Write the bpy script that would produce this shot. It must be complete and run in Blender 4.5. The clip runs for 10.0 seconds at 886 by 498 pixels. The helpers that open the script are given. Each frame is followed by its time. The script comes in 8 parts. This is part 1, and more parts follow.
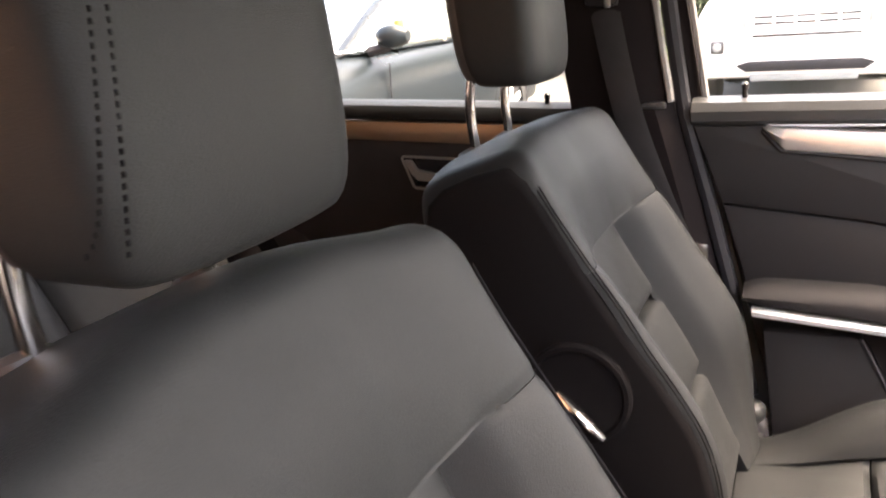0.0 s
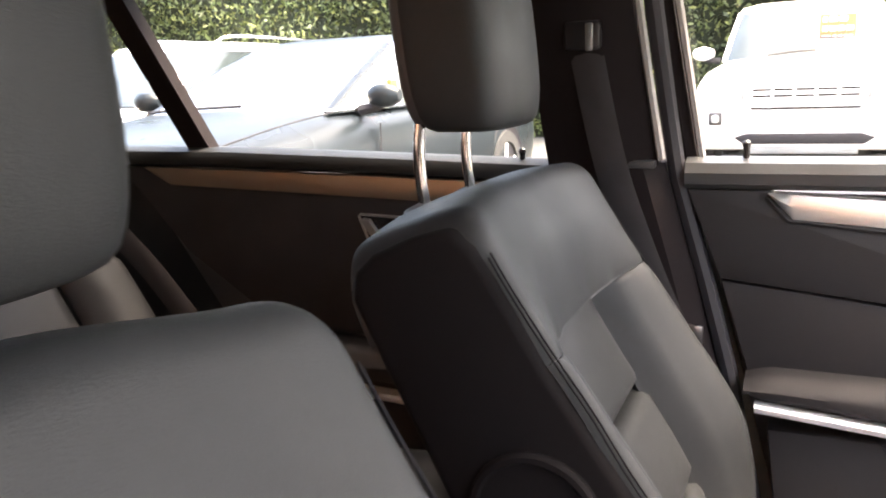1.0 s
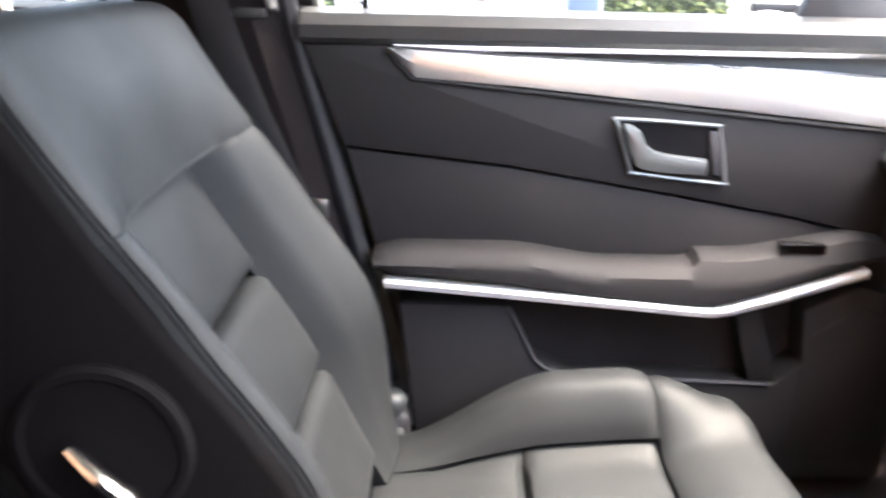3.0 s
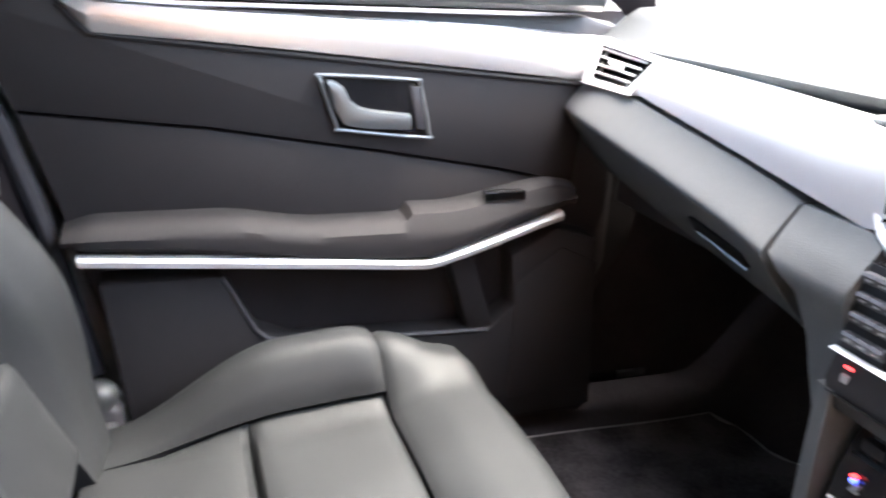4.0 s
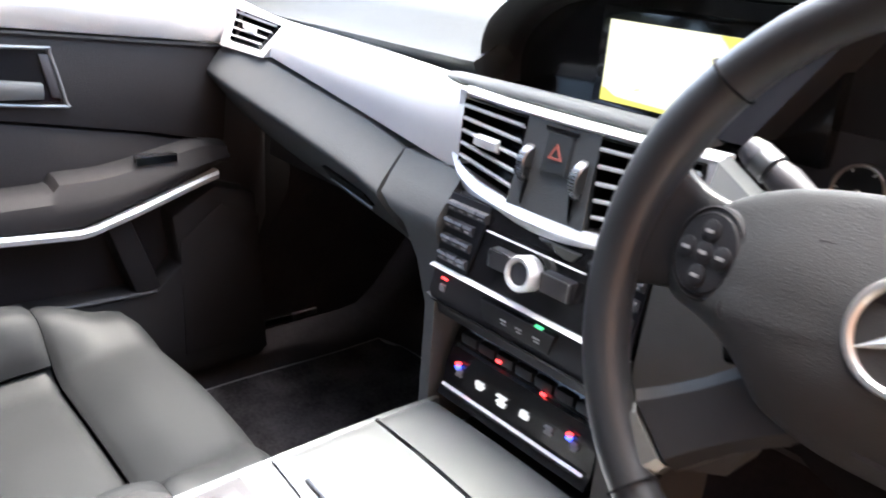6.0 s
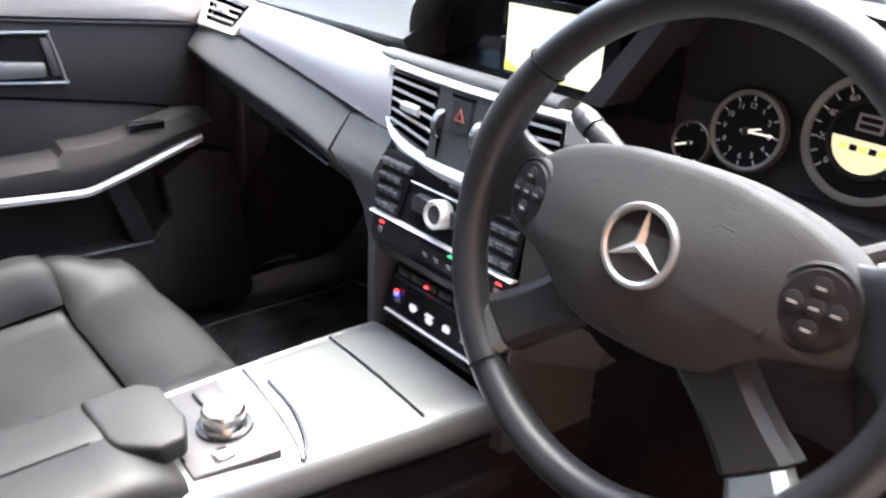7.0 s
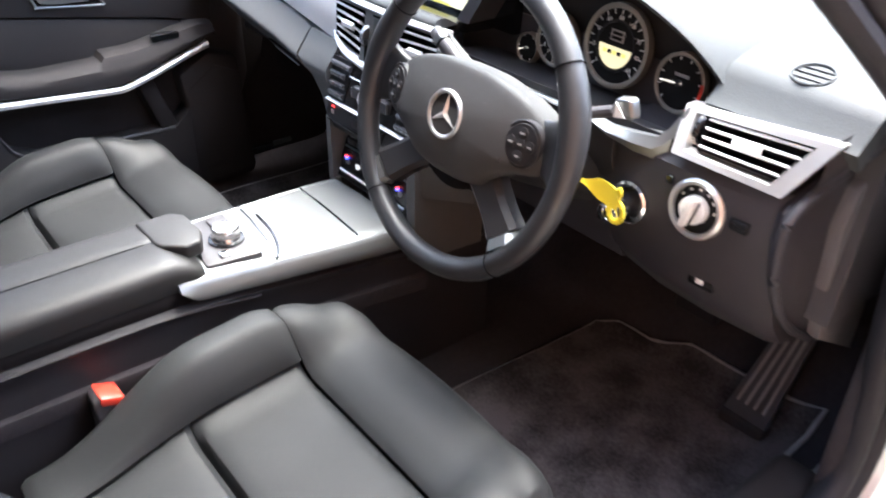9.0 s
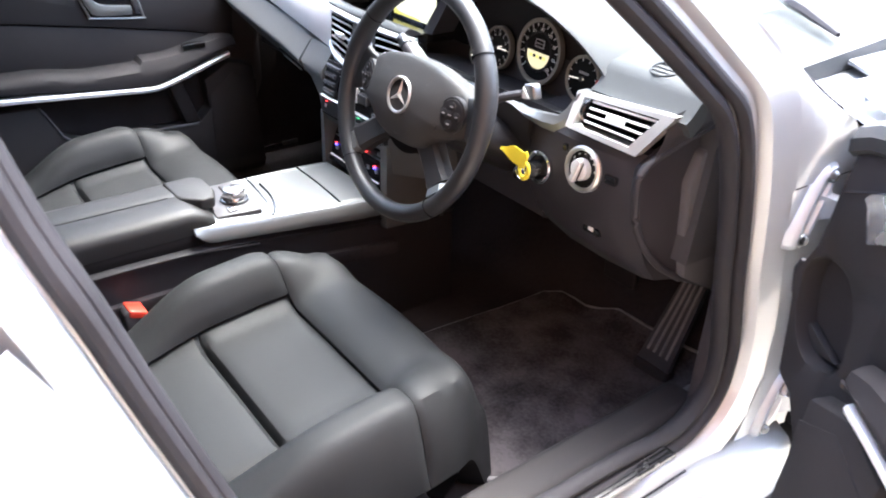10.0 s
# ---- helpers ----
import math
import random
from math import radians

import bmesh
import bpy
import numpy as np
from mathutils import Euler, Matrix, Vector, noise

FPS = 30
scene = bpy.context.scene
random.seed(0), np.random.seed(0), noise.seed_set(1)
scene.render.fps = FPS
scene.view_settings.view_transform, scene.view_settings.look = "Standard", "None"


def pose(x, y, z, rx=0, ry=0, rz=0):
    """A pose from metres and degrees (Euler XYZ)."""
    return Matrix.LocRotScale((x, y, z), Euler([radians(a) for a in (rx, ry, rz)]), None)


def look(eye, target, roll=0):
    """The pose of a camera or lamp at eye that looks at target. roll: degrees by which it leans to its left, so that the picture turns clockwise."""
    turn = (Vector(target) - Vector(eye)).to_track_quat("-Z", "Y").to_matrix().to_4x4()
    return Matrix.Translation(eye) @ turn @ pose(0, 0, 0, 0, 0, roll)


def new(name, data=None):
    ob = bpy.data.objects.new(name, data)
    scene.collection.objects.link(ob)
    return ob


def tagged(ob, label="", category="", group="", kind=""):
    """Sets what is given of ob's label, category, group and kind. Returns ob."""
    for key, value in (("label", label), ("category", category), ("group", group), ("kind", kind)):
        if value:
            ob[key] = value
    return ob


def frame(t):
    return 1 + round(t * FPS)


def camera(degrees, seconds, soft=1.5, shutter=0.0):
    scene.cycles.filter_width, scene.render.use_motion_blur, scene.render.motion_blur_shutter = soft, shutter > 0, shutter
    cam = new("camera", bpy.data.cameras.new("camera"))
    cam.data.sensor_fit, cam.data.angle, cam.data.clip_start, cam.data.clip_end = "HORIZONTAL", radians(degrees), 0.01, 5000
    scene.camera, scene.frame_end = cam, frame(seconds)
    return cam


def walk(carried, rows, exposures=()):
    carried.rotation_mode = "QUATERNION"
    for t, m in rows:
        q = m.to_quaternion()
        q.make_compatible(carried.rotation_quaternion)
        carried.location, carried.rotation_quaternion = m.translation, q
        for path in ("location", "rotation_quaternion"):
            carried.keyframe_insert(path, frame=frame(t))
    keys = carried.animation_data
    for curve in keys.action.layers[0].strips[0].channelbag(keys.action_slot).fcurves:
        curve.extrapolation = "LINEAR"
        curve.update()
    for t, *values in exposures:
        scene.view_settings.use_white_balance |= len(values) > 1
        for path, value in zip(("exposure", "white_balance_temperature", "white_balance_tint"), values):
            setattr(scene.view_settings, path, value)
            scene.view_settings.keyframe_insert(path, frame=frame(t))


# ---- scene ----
cam = camera(57.8, 10.0, soft=1.9, shutter=0.5)
PATH = [
    (0, (0.697, 0.006, 1.164), (-1.04, -0.805, 0.593), -4.2),
    (0.5, (0.615, -0.004, 1.146), (-1.146, -0.823, 0.665), -2.8),
    (1, (0.503, -0.012, 1.121), (-1.276, -0.826, 0.702), -2.3),
    (1.5, (0.43, -0.028, 1.107), (-1.348, -0.845, 0.692), -3.4),
    (2, (0.395, -0.007, 1.089), (-1.419, -0.679, 0.579), -2.8),
    (2.5, (0.374, -0.004, 1.064), (-1.499, -0.35, 0.453), -0.5),
    (3, (0.347, 0.013, 1.047), (-1.537, 0.018, 0.375), 1.2),
    (3.2, (0.341, 0.017, 1.04), (-1.527, 0.168, 0.342), 1.4),
    (4.3, (0.343, 0.066, 0.99), (-1.385, 0.833, 0.336), 3.3),
    (4.5, (0.344, 0.065, 0.992), (-1.334, 0.927, 0.326), 3.7),
    (5, (0.356, 0.07, 0.996), (-1.206, 1.121, 0.32), 4.2),
    (5.5, (0.381, 0.078, 1.009), (-1.066, 1.264, 0.301), 4.7),
    (5.7, (0.404, 0.078, 1.016), (-1.01, 1.296, 0.296), 4.7),
    (6.8, (0.588, 0.023, 1.07), (-0.769, 1.27, 0.293), 3.2),
    (7, (0.627, 0.023, 1.087), (-0.736, 1.227, 0.254), 2.8),
    (7.5, (0.734, 0.016, 1.121), (-0.655, 1.128, 0.207), 2.8),
    (8, (0.823, -0.003, 1.17), (-0.566, 1.047, 0.185), 2.5),
    (8.5, (0.913, -0.055, 1.214), (-0.434, 0.98, 0.159), 1.3),
    (9, (1.029, -0.119, 1.244), (-0.272, 0.959, 0.174), 1.1),
    (9.5, (1.198, -0.181, 1.264), (-0.125, 0.9, 0.225), 1.8),
    (10, (1.35, -0.241, 1.287), (-0.019, 0.831, 0.297), 2.2),
]
walk(cam, [(t, look(eye, target, roll)) for t, eye, target, roll in PATH],
     exposures=[(0.0, 4.22, 8000, 18), (1.0, 4.32, 7700, 17), (2.0, 4.48, 7250, 15), (3.2, 4.56, 6550, 12), (4.5, 4.06, 6300, 11), (5.5, 3.90, 6250, 11), (7.0, 3.78, 6100, 11), (8.0, 3.73, 6050, 11), (9.0, 3.82, 6000, 11), (10.0, 3.76, 5900, 11)])

# ---- world and light ----
world = bpy.data.worlds.new("sky")
scene.world = world
world.use_nodes = True
wt = world.node_tree
sky = wt.nodes.new("ShaderNodeTexSky")
sky.sky_type, sky.sun_disc = "NISHITA", False
sky.sun_elevation, sky.sun_rotation = radians(67), radians(-17)
sky.air_density, sky.dust_density, sky.ozone_density = 1.0, 7.0, 1.0
wt.nodes["Background"].inputs["Strength"].default_value = 0.15
wt.links.new(sky.outputs["Color"], wt.nodes["Background"].inputs["Color"])
sun_data = bpy.data.lights.new("sun", "SUN")
sun_data.energy, sun_data.angle, sun_data.color = 0.8, radians(40), (1.0, 0.97, 0.92)
sun = new("sun", sun_data)
sun.matrix_basis = look((-1.0, 3.2, 8.0), (0, 0, 0))


# ---- materials ----
def mat(name, col, rough=0.5, metal=0.0, var=0.12, scale=6.0, bump=0.0, bscale=300.0, cells=False,
        coat=0.0, spec=0.5, rvar=0.08, random_tone=0.0, crisp=0.325):
    m = bpy.data.materials.new(name)
    m.use_nodes = True
    nt = m.node_tree
    b = nt.nodes["Principled BSDF"]
    b.inputs["Metallic"].default_value = metal
    b.inputs["Specular IOR Level"].default_value = spec
    b.inputs["Coat Weight"].default_value = coat
    b.inputs["Coat Roughness"].default_value = 0.05
    co = nt.nodes.new("ShaderNodeTexCoord")
    n1 = nt.nodes.new("ShaderNodeTexNoise")
    n1.inputs["Scale"].default_value, n1.inputs["Detail"].default_value = scale, 6
    nt.links.new(co.outputs["Object"], n1.inputs["Vector"])
    n2 = nt.nodes.new("ShaderNodeTexNoise")
    n2.inputs["Scale"].default_value, n2.inputs["Detail"].default_value = scale * 14, 3
    nt.links.new(co.outputs["Object"], n2.inputs["Vector"])
    add = nt.nodes.new("ShaderNodeMath")
    add.operation = "MULTIPLY_ADD"
    add.inputs[1].default_value = 0.35
    nt.links.new(n2.outputs["Fac"], add.inputs[0])
    nt.links.new(n1.outputs["Fac"], add.inputs[2])
    ramp = nt.nodes.new("ShaderNodeMapRange")
    ramp.inputs["From Min"].default_value, ramp.inputs["From Max"].default_value = 0.675 - crisp, 0.675 + crisp
    ramp.inputs["To Min"].default_value, ramp.inputs["To Max"].default_value = 1 - var, 1 + var
    nt.links.new(add.outputs[0], ramp.inputs["Value"])
    tone = ramp.outputs["Result"]
    if random_tone:
        info = nt.nodes.new("ShaderNodeObjectInfo")
        rr = nt.nodes.new("ShaderNodeMapRange")
        rr.inputs["To Min"].default_value, rr.inputs["To Max"].default_value = 1 - random_tone, 1 + random_tone
        nt.links.new(info.outputs["Random"], rr.inputs["Value"])
        mu = nt.nodes.new("ShaderNodeMath")
        mu.operation = "MULTIPLY"
        nt.links.new(tone, mu.inputs[0])
        nt.links.new(rr.outputs["Result"], mu.inputs[1])
        tone = mu.outputs[0]
    sc = nt.nodes.new("ShaderNodeVectorMath")
    sc.operation = "SCALE"
    sc.inputs[0].default_value = col
    nt.links.new(tone, sc.inputs["Scale"])
    nt.links.new(sc.outputs["Vector"], b.inputs["Base Color"])
    rm = nt.nodes.new("ShaderNodeMapRange")
    rm.inputs["From Min"].default_value, rm.inputs["From Max"].default_value = 0.3, 0.7
    rm.inputs["To Min"].default_value, rm.inputs["To Max"].default_value = max(0.02, rough - rvar), min(1, rough + rvar)
    nt.links.new(n1.outputs["Fac"], rm.inputs["Value"])
    nt.links.new(rm.outputs["Result"], b.inputs["Roughness"])
    if bump:
        if cells:
            tx = nt.nodes.new("ShaderNodeTexVoronoi")
            tx.feature = "F1"
            out = tx.outputs["Distance"]
        else:
            tx = nt.nodes.new("ShaderNodeTexNoise")
            tx.inputs["Detail"].default_value = 4
            out = tx.outputs["Fac"]
        tx.inputs["Scale"].default_value = bscale
        nt.links.new(co.outputs["Object"], tx.inputs["Vector"])
        bp = nt.nodes.new("ShaderNodeBump")
        bp.inputs["Strength"].default_value, bp.inputs["Distance"].default_value = bump, 0.001
        nt.links.new(out, bp.inputs["Height"])
        nt.links.new(bp.outputs["Normal"], b.inputs["Normal"])
    return m


def glow(name, col, power):
    m = bpy.data.materials.new(name)
    m.use_nodes = True
    b = m.node_tree.nodes["Principled BSDF"]
    b.inputs["Base Color"].default_value = (*[c * 0.4 for c in col], 1)
    b.inputs["Emission Color"].default_value = (*col, 1)
    b.inputs["Emission Strength"].default_value = power
    return m


def glass(name, tint=(1, 1, 1), base=0.035):
    m = bpy.data.materials.new(name)
    m.use_nodes = True
    nt = m.node_tree
    nt.nodes.remove(nt.nodes["Principled BSDF"])
    mix, tr, gl, lw, pw, ma = (nt.nodes.new("ShaderNode" + k) for k in ("MixShader", "BsdfTransparent", "BsdfGlossy", "LayerWeight", "Math", "Math"))
    tr.inputs["Color"].default_value = (*tint, 1)
    gl.inputs["Roughness"].default_value = 0.01
    pw.operation, ma.operation = "POWER", "MULTIPLY_ADD"
    pw.inputs[1].default_value, ma.inputs[1].default_value, ma.inputs[2].default_value = 4.0, 0.8, base
    nt.links.new(lw.outputs["Facing"], pw.inputs[0])
    nt.links.new(pw.outputs[0], ma.inputs[0])
    nt.links.new(ma.outputs[0], mix.inputs[0])
    nt.links.new(tr.outputs[0], mix.inputs[1])
    nt.links.new(gl.outputs[0], mix.inputs[2])
    nt.links.new(mix.outputs[0], nt.nodes["Material Output"].inputs["Surface"])
    return m


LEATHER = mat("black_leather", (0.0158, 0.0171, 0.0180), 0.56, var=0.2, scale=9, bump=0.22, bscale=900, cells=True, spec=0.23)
ARM_LEATHER = mat("armrest_leather", (0.017, 0.0168, 0.0165), 0.55, var=0.14, scale=9, bump=0.16, bscale=900, cells=True, spec=0.35)
CONSOLE_SIDE = mat("console_side_vinyl", (0.020, 0.0185, 0.021), 0.55, var=0.12, scale=6, bump=0.2, bscale=800, cells=True, spec=0.3)
# The seat leather made darker, so the rear bench's shade lies in its colour.
REAR_LEATHER_SHADED = mat("rear_leather_shaded", (0.0055, 0.0052, 0.0058), 0.6, var=0.16, scale=9, bump=0.2, bscale=900, cells=True, spec=0.25)
# Shaded copy of the black leather, for sides and backs turned from the light.
LEATHER_SHADED = mat("black_leather_shaded", (0.006, 0.0052, 0.0056), 0.85, var=0.12, scale=9, bump=0.12, bscale=900, cells=True, spec=0.1)
THREAD = mat("thread", (0.007, 0.007, 0.008), 0.9, spec=0.1)
WHEEL_LEATHER = mat("wheel_leather", (0.023, 0.0245, 0.027), 0.40, var=0.12, scale=12, bump=0.12, bscale=1100, cells=True)
SPOKE = mat("dark_satin_spoke", (0.042, 0.041, 0.042), 0.42, 0.3, var=0.08, scale=8)
WHEEL_COVER = mat("wheel_cover", (0.055, 0.056, 0.056), 0.62, var=0.08, scale=8, bump=0.25, bscale=1100, cells=True, spec=0.25)
# Lighter copy of the dash plastic: light on rear-facing parts is put into colour.
DASH_LIGHTENED = mat("soft_dash_lightened", (0.085, 0.089, 0.090), 0.6, var=0.1, scale=5, bump=0.3, bscale=700, cells=True, spec=0.25)
DASH = mat("soft_dash", (0.041, 0.046, 0.048), 0.6, var=0.1, scale=5, bump=0.3, bscale=700, cells=True, spec=0.25)
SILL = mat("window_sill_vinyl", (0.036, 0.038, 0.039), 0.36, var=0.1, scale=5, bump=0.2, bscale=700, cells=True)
# Darker copy of the sill vinyl: the rear door's shade is put into its colour.
SILL_SHADED = mat("sill_vinyl_shaded", (0.012, 0.014, 0.015), 0.55, var=0.1, scale=5, bump=0.2, bscale=700, cells=True, spec=0.2)
VINYL = mat("door_vinyl", (0.026, 0.0242, 0.0248), 0.66, var=0.1, scale=5, bump=0.3, bscale=700, cells=True, spec=0.2)
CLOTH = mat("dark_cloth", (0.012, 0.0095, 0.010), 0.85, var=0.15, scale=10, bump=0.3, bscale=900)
PLASTIC = mat("hard_plastic", (0.046, 0.044, 0.047), 0.45, var=0.1, scale=10, bump=0.1, bscale=900)
FUSE_PANEL = mat("grey_fuse_panel", (0.095, 0.092, 0.098), 0.6, var=0.08, scale=6, bump=0.2, bscale=800, cells=True, spec=0.3)
DARK_PANEL = mat("dark_lower_panel", (0.033, 0.0315, 0.0365), 0.55, var=0.1, scale=8, bump=0.2, bscale=800, cells=True, spec=0.3)
SATIN_TRIM = mat("satin_trim", (0.62, 0.62, 0.60), 0.33, 0.75, var=0.05, scale=4, bump=0.03, bscale=1500)
BLACK = mat("gloss_black", (0.012, 0.012, 0.013), 0.12, var=0.1, rvar=0.04)
SILVER = mat("satin_aluminium", (0.88, 0.88, 0.87), 0.36, 0.4, var=0.05, scale=4, bump=0.03, bscale=1500)
# Dark brown copy of the door trim, with a dim warm reflection coloured in.
TRIM_WARM_SHADED = mat("satin_trim_warm_shaded", (0.30, 0.235, 0.175), 0.44, 0.9, var=0.05, scale=4, bump=0.03, bscale=1500)
DOOR_TRIM = mat("brushed_door_trim", (0.82, 0.81, 0.79), 0.30, 0.85, var=0.05, scale=4, bump=0.03, bscale=1500)
CONSOLE_SILVER = mat("satin_silver_console", (0.225, 0.236, 0.236), 0.36, 0.7, var=0.05, scale=4, bump=0.03, bscale=1500)
CHROME = mat("chrome", (0.82, 0.82, 0.82), 0.1, 1.0, var=0.03, rvar=0.04)
LEVER = mat("polished_lever", (0.75, 0.74, 0.72), 0.22, 1.0, var=0.04)
STEEL = mat("grey_steel", (0.3, 0.3, 0.3), 0.3, 1.0, var=0.1)
CARPET = mat("carpet", (0.036, 0.032, 0.035), 0.95, var=0.5, scale=7, bump=0.9, bscale=420, spec=0.2)
MAT_PILE = mat("mat_pile", (0.056, 0.050, 0.051), 0.95, var=0.6, scale=11, bump=0.9, bscale=380, spec=0.2, crisp=0.15)
PAINT = mat("silver_paint", (0.52, 0.545, 0.56), 0.37, 0.42, var=0.03, scale=2, coat=0.8, rvar=0.04)
RUBBER = mat("rubber_seal", (0.021, 0.020, 0.023), 0.7, var=0.2, scale=20, bump=0.1, spec=0.3)
BELT = mat("belt_webbing", (0.012, 0.0095, 0.0105), 0.8, var=0.2, scale=20, bump=0.4, bscale=800)
PILLAR = mat("pillar_trim", (0.0085, 0.0058, 0.0062), 0.8, var=0.1, scale=8, bump=0.15, bscale=900, spec=0.15)
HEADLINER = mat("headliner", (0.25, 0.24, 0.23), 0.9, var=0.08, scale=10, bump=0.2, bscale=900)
GLASS = glass("window_glass", (0.93, 0.96, 0.95))
# Tint added to the unseen rear window to hold back light from the bench.
DIMMED_GLASS = glass("dimmed_rear_glass", (0.16, 0.175, 0.17))
DIAL = mat("dial_face", (0.006, 0.006, 0.006), 0.6, spec=0.2)
PIPING = mat("mat_piping", (0.22, 0.21, 0.21), 0.8, var=0.2, scale=30)
DIAL_RING = mat("dial_ring", (0.34, 0.31, 0.26), 0.36, 0.7)
BUTTON = mat("satin_button", (0.060, 0.058, 0.062), 0.38, 0.2, var=0.08, scale=12)
STACK_FACE = mat("stack_face", (0.024, 0.0235, 0.0255), 0.5, var=0.08, scale=8, bump=0.15, bscale=900, cells=True, spec=0.3)
STACK_BLACK = mat("stack_black", (0.011, 0.0105, 0.012), 0.42, var=0.1, scale=10, spec=0.35)
WHITE_MARK = mat("white_print", (0.75, 0.75, 0.72), 0.5)
GREY_MARK = mat("grey_print", (0.35, 0.35, 0.35), 0.5)
YELLOW = mat("yellow_tag", (0.75, 0.62, 0.03), 0.5)
RED_PLASTIC = mat("red_plastic", (0.55, 0.04, 0.02), 0.4)
LED_RED = glow("led_red", (1.0, 0.05, 0.05), 0.32)
LED_BLUE = glow("led_blue", (0.06, 0.1, 1.0), 0.4)
LED_GREEN = glow("led_green", (0.12, 1.0, 0.35), 0.10)
LED_WHITE = glow("lit_print", (0.9, 0.9, 0.88), 0.07)
SCREEN = glow("lit_screen", (1.0, 0.97, 0.66), 0.11)
SCREEN_YELLOW = glow("lit_screen_yellow", (0.95, 0.86, 0.18), 0.085)
CLUSTER_GLOW = glow("lit_cluster", (1.0, 0.86, 0.50), 0.075)
NEEDLE = glow("needle", (1.0, 0.9, 0.75), 0.1)


# ---- builders ----
def S(a, b, v):
    """Smooth step from a to b."""
    t = max(0.0, min(1.0, (v - a) / (b - a)))
    return t * t * (3 - 2 * t)


def thing(name, base, label, category, group="", kind=""):
    ob = new(name)
    ob.empty_display_size = 0.05
    ob.matrix_basis = base if isinstance(base, Matrix) else Matrix.Translation(base)
    return tagged(ob, label, category, group, kind)


def finish(name, bm, material, angle=35):
    me = bpy.data.meshes.new(name)
    bmesh.ops.recalc_face_normals(bm, faces=bm.faces)
    bm.to_mesh(me)
    bm.free()
    me.materials.append(material)
    me.shade_smooth()
    me.set_sharp_from_angle(angle=radians(angle))
    return me


def part(name, bm, material, parent, label="", local=False, angle=35):
    """One mesh under a thing or a part. Vertices are in the place's metres, or in the thing's own when local."""
    ob = new(name, finish(name, bm, material, angle))
    ob.parent = parent
    if parent.parent is None and not local:
        ob.matrix_parent_inverse = parent.matrix_basis.inverted()
    return tagged(ob, label)


def own(name, bm, material, label, category, kind="", group="", angle=35):
    """A thing that is one mesh."""
    return tagged(new(name, finish(name, bm, material, angle)), label, category, group, kind)


def raw(verts, faces):
    bm = bmesh.new()
    vs = [bm.verts.new(v) for v in verts]
    for f in faces:
        try:
            bm.faces.new([vs[i] for i in f])
        except ValueError:
            pass
    return bm


def bevel(bm, w, seg=2, angle=30):
    if w:
        ed = [e for e in bm.edges if len(e.link_faces) == 2 and e.calc_face_angle(0) > radians(angle)]
        bmesh.ops.bevel(bm, geom=ed, offset=w, segments=seg, affect="EDGES", profile=0.5, clamp_overlap=True)
    return bm


def box(x0, x1, y0, y1, z0, z1, w=0.0, seg=2):
    vs = [(x, y, z) for x in (x0, x1) for y in (y0, y1) for z in (z0, z1)]
    bm = raw(vs, [(0, 1, 3, 2), (4, 6, 7, 5), (0, 4, 5, 1), (2, 3, 7, 6), (0, 2, 6, 4), (1, 5, 7, 3)])
    bmesh.ops.recalc_face_normals(bm, faces=bm.faces)
    return bevel(bm, w, seg)


def prism(poly, axis, a0, a1, w=0.0, seg=2, angle=30):
    """A polygon of the two other axes (in x, y, z order) drawn out along one axis."""
    def at(p, a):
        v = list(p)
        v.insert("xyz".index(axis), a)
        return v
    n = len(poly)
    bm = raw([at(p, a0) for p in poly] + [at(p, a1) for p in poly],
             [tuple(range(n)), tuple(range(2 * n - 1, n - 1, -1))] + [(i, (i + 1) % n, n + (i + 1) % n, n + i) for i in range(n)])
    bmesh.ops.recalc_face_normals(bm, faces=bm.faces)
    return bevel(bm, w, seg, angle)


def loft(loops, closed=True, caps=True):
    """Skin over a row of loops of equal length."""
    n = len(loops[0])
    vs = [p for lp in loops for p in lp]
    fs = []
    for k in range(len(loops) - 1):
        for i in range(n if closed else n - 1):
            j = (i + 1) % n
            fs.append((k * n + i, k * n + j, (k + 1) * n + j, (k + 1) * n + i))
    if caps and closed:
        fs += [tuple(range(n)), tuple(range(len(vs) - 1, len(vs) - n - 1, -1))]
    return raw(vs, fs)


def tube(pts, r, n=8, closed=False, flat=1.0, up=(0, 0, 1)):
    """A round or flattened rod along points."""
    pts = [Vector(p) for p in pts]
    loops = []
    for i, p in enumerate(pts):
        a = pts[i - 1] if (i or closed) else p
        b = pts[(i + 1) % len(pts)] if (closed or i < len(pts) - 1) else p
        d = (b - a).normalized()
        u = Vector(up)
        if abs(d.dot(u)) > 0.95:
            u = Vector((1, 0, 0))
        e1 = d.cross(u).normalized()
        e2 = e1.cross(d)
        rr = r[i] if isinstance(r, (list, tuple)) else r
        loops.append([p + e1 * (rr * math.cos(2 * math.pi * k / n)) + e2 * (rr * flat * math.sin(2 * math.pi * k / n)) for k in range(n)])
    if closed:
        return loft(loops + [loops[0]], caps=False)
    return loft(loops)


def smooth_line(pts, n, closed=False):
    """Catmull-Rom points along a line."""
    pts = [Vector(p) for p in pts]
    out, m = [], len(pts)
    for i in range(m if closed else m - 1):
        p0 = pts[(i - 1) % m] if (closed or i) else pts[i] * 2 - pts[i + 1]
        p1, p2 = pts[i], pts[(i + 1) % m]
        p3 = pts[(i + 2) % m] if (closed or i < m - 2) else p2 * 2 - p1
        for k in range(n):
            t = k / n
            out.append(0.5 * (2 * p1 + (p2 - p0) * t + (2 * p0 - 5 * p1 + 4 * p2 - p3) * t * t + (3 * p1 - p0 - 3 * p2 + p3) * t ** 3))
    if not closed:
        out.append(pts[-1])
    return out


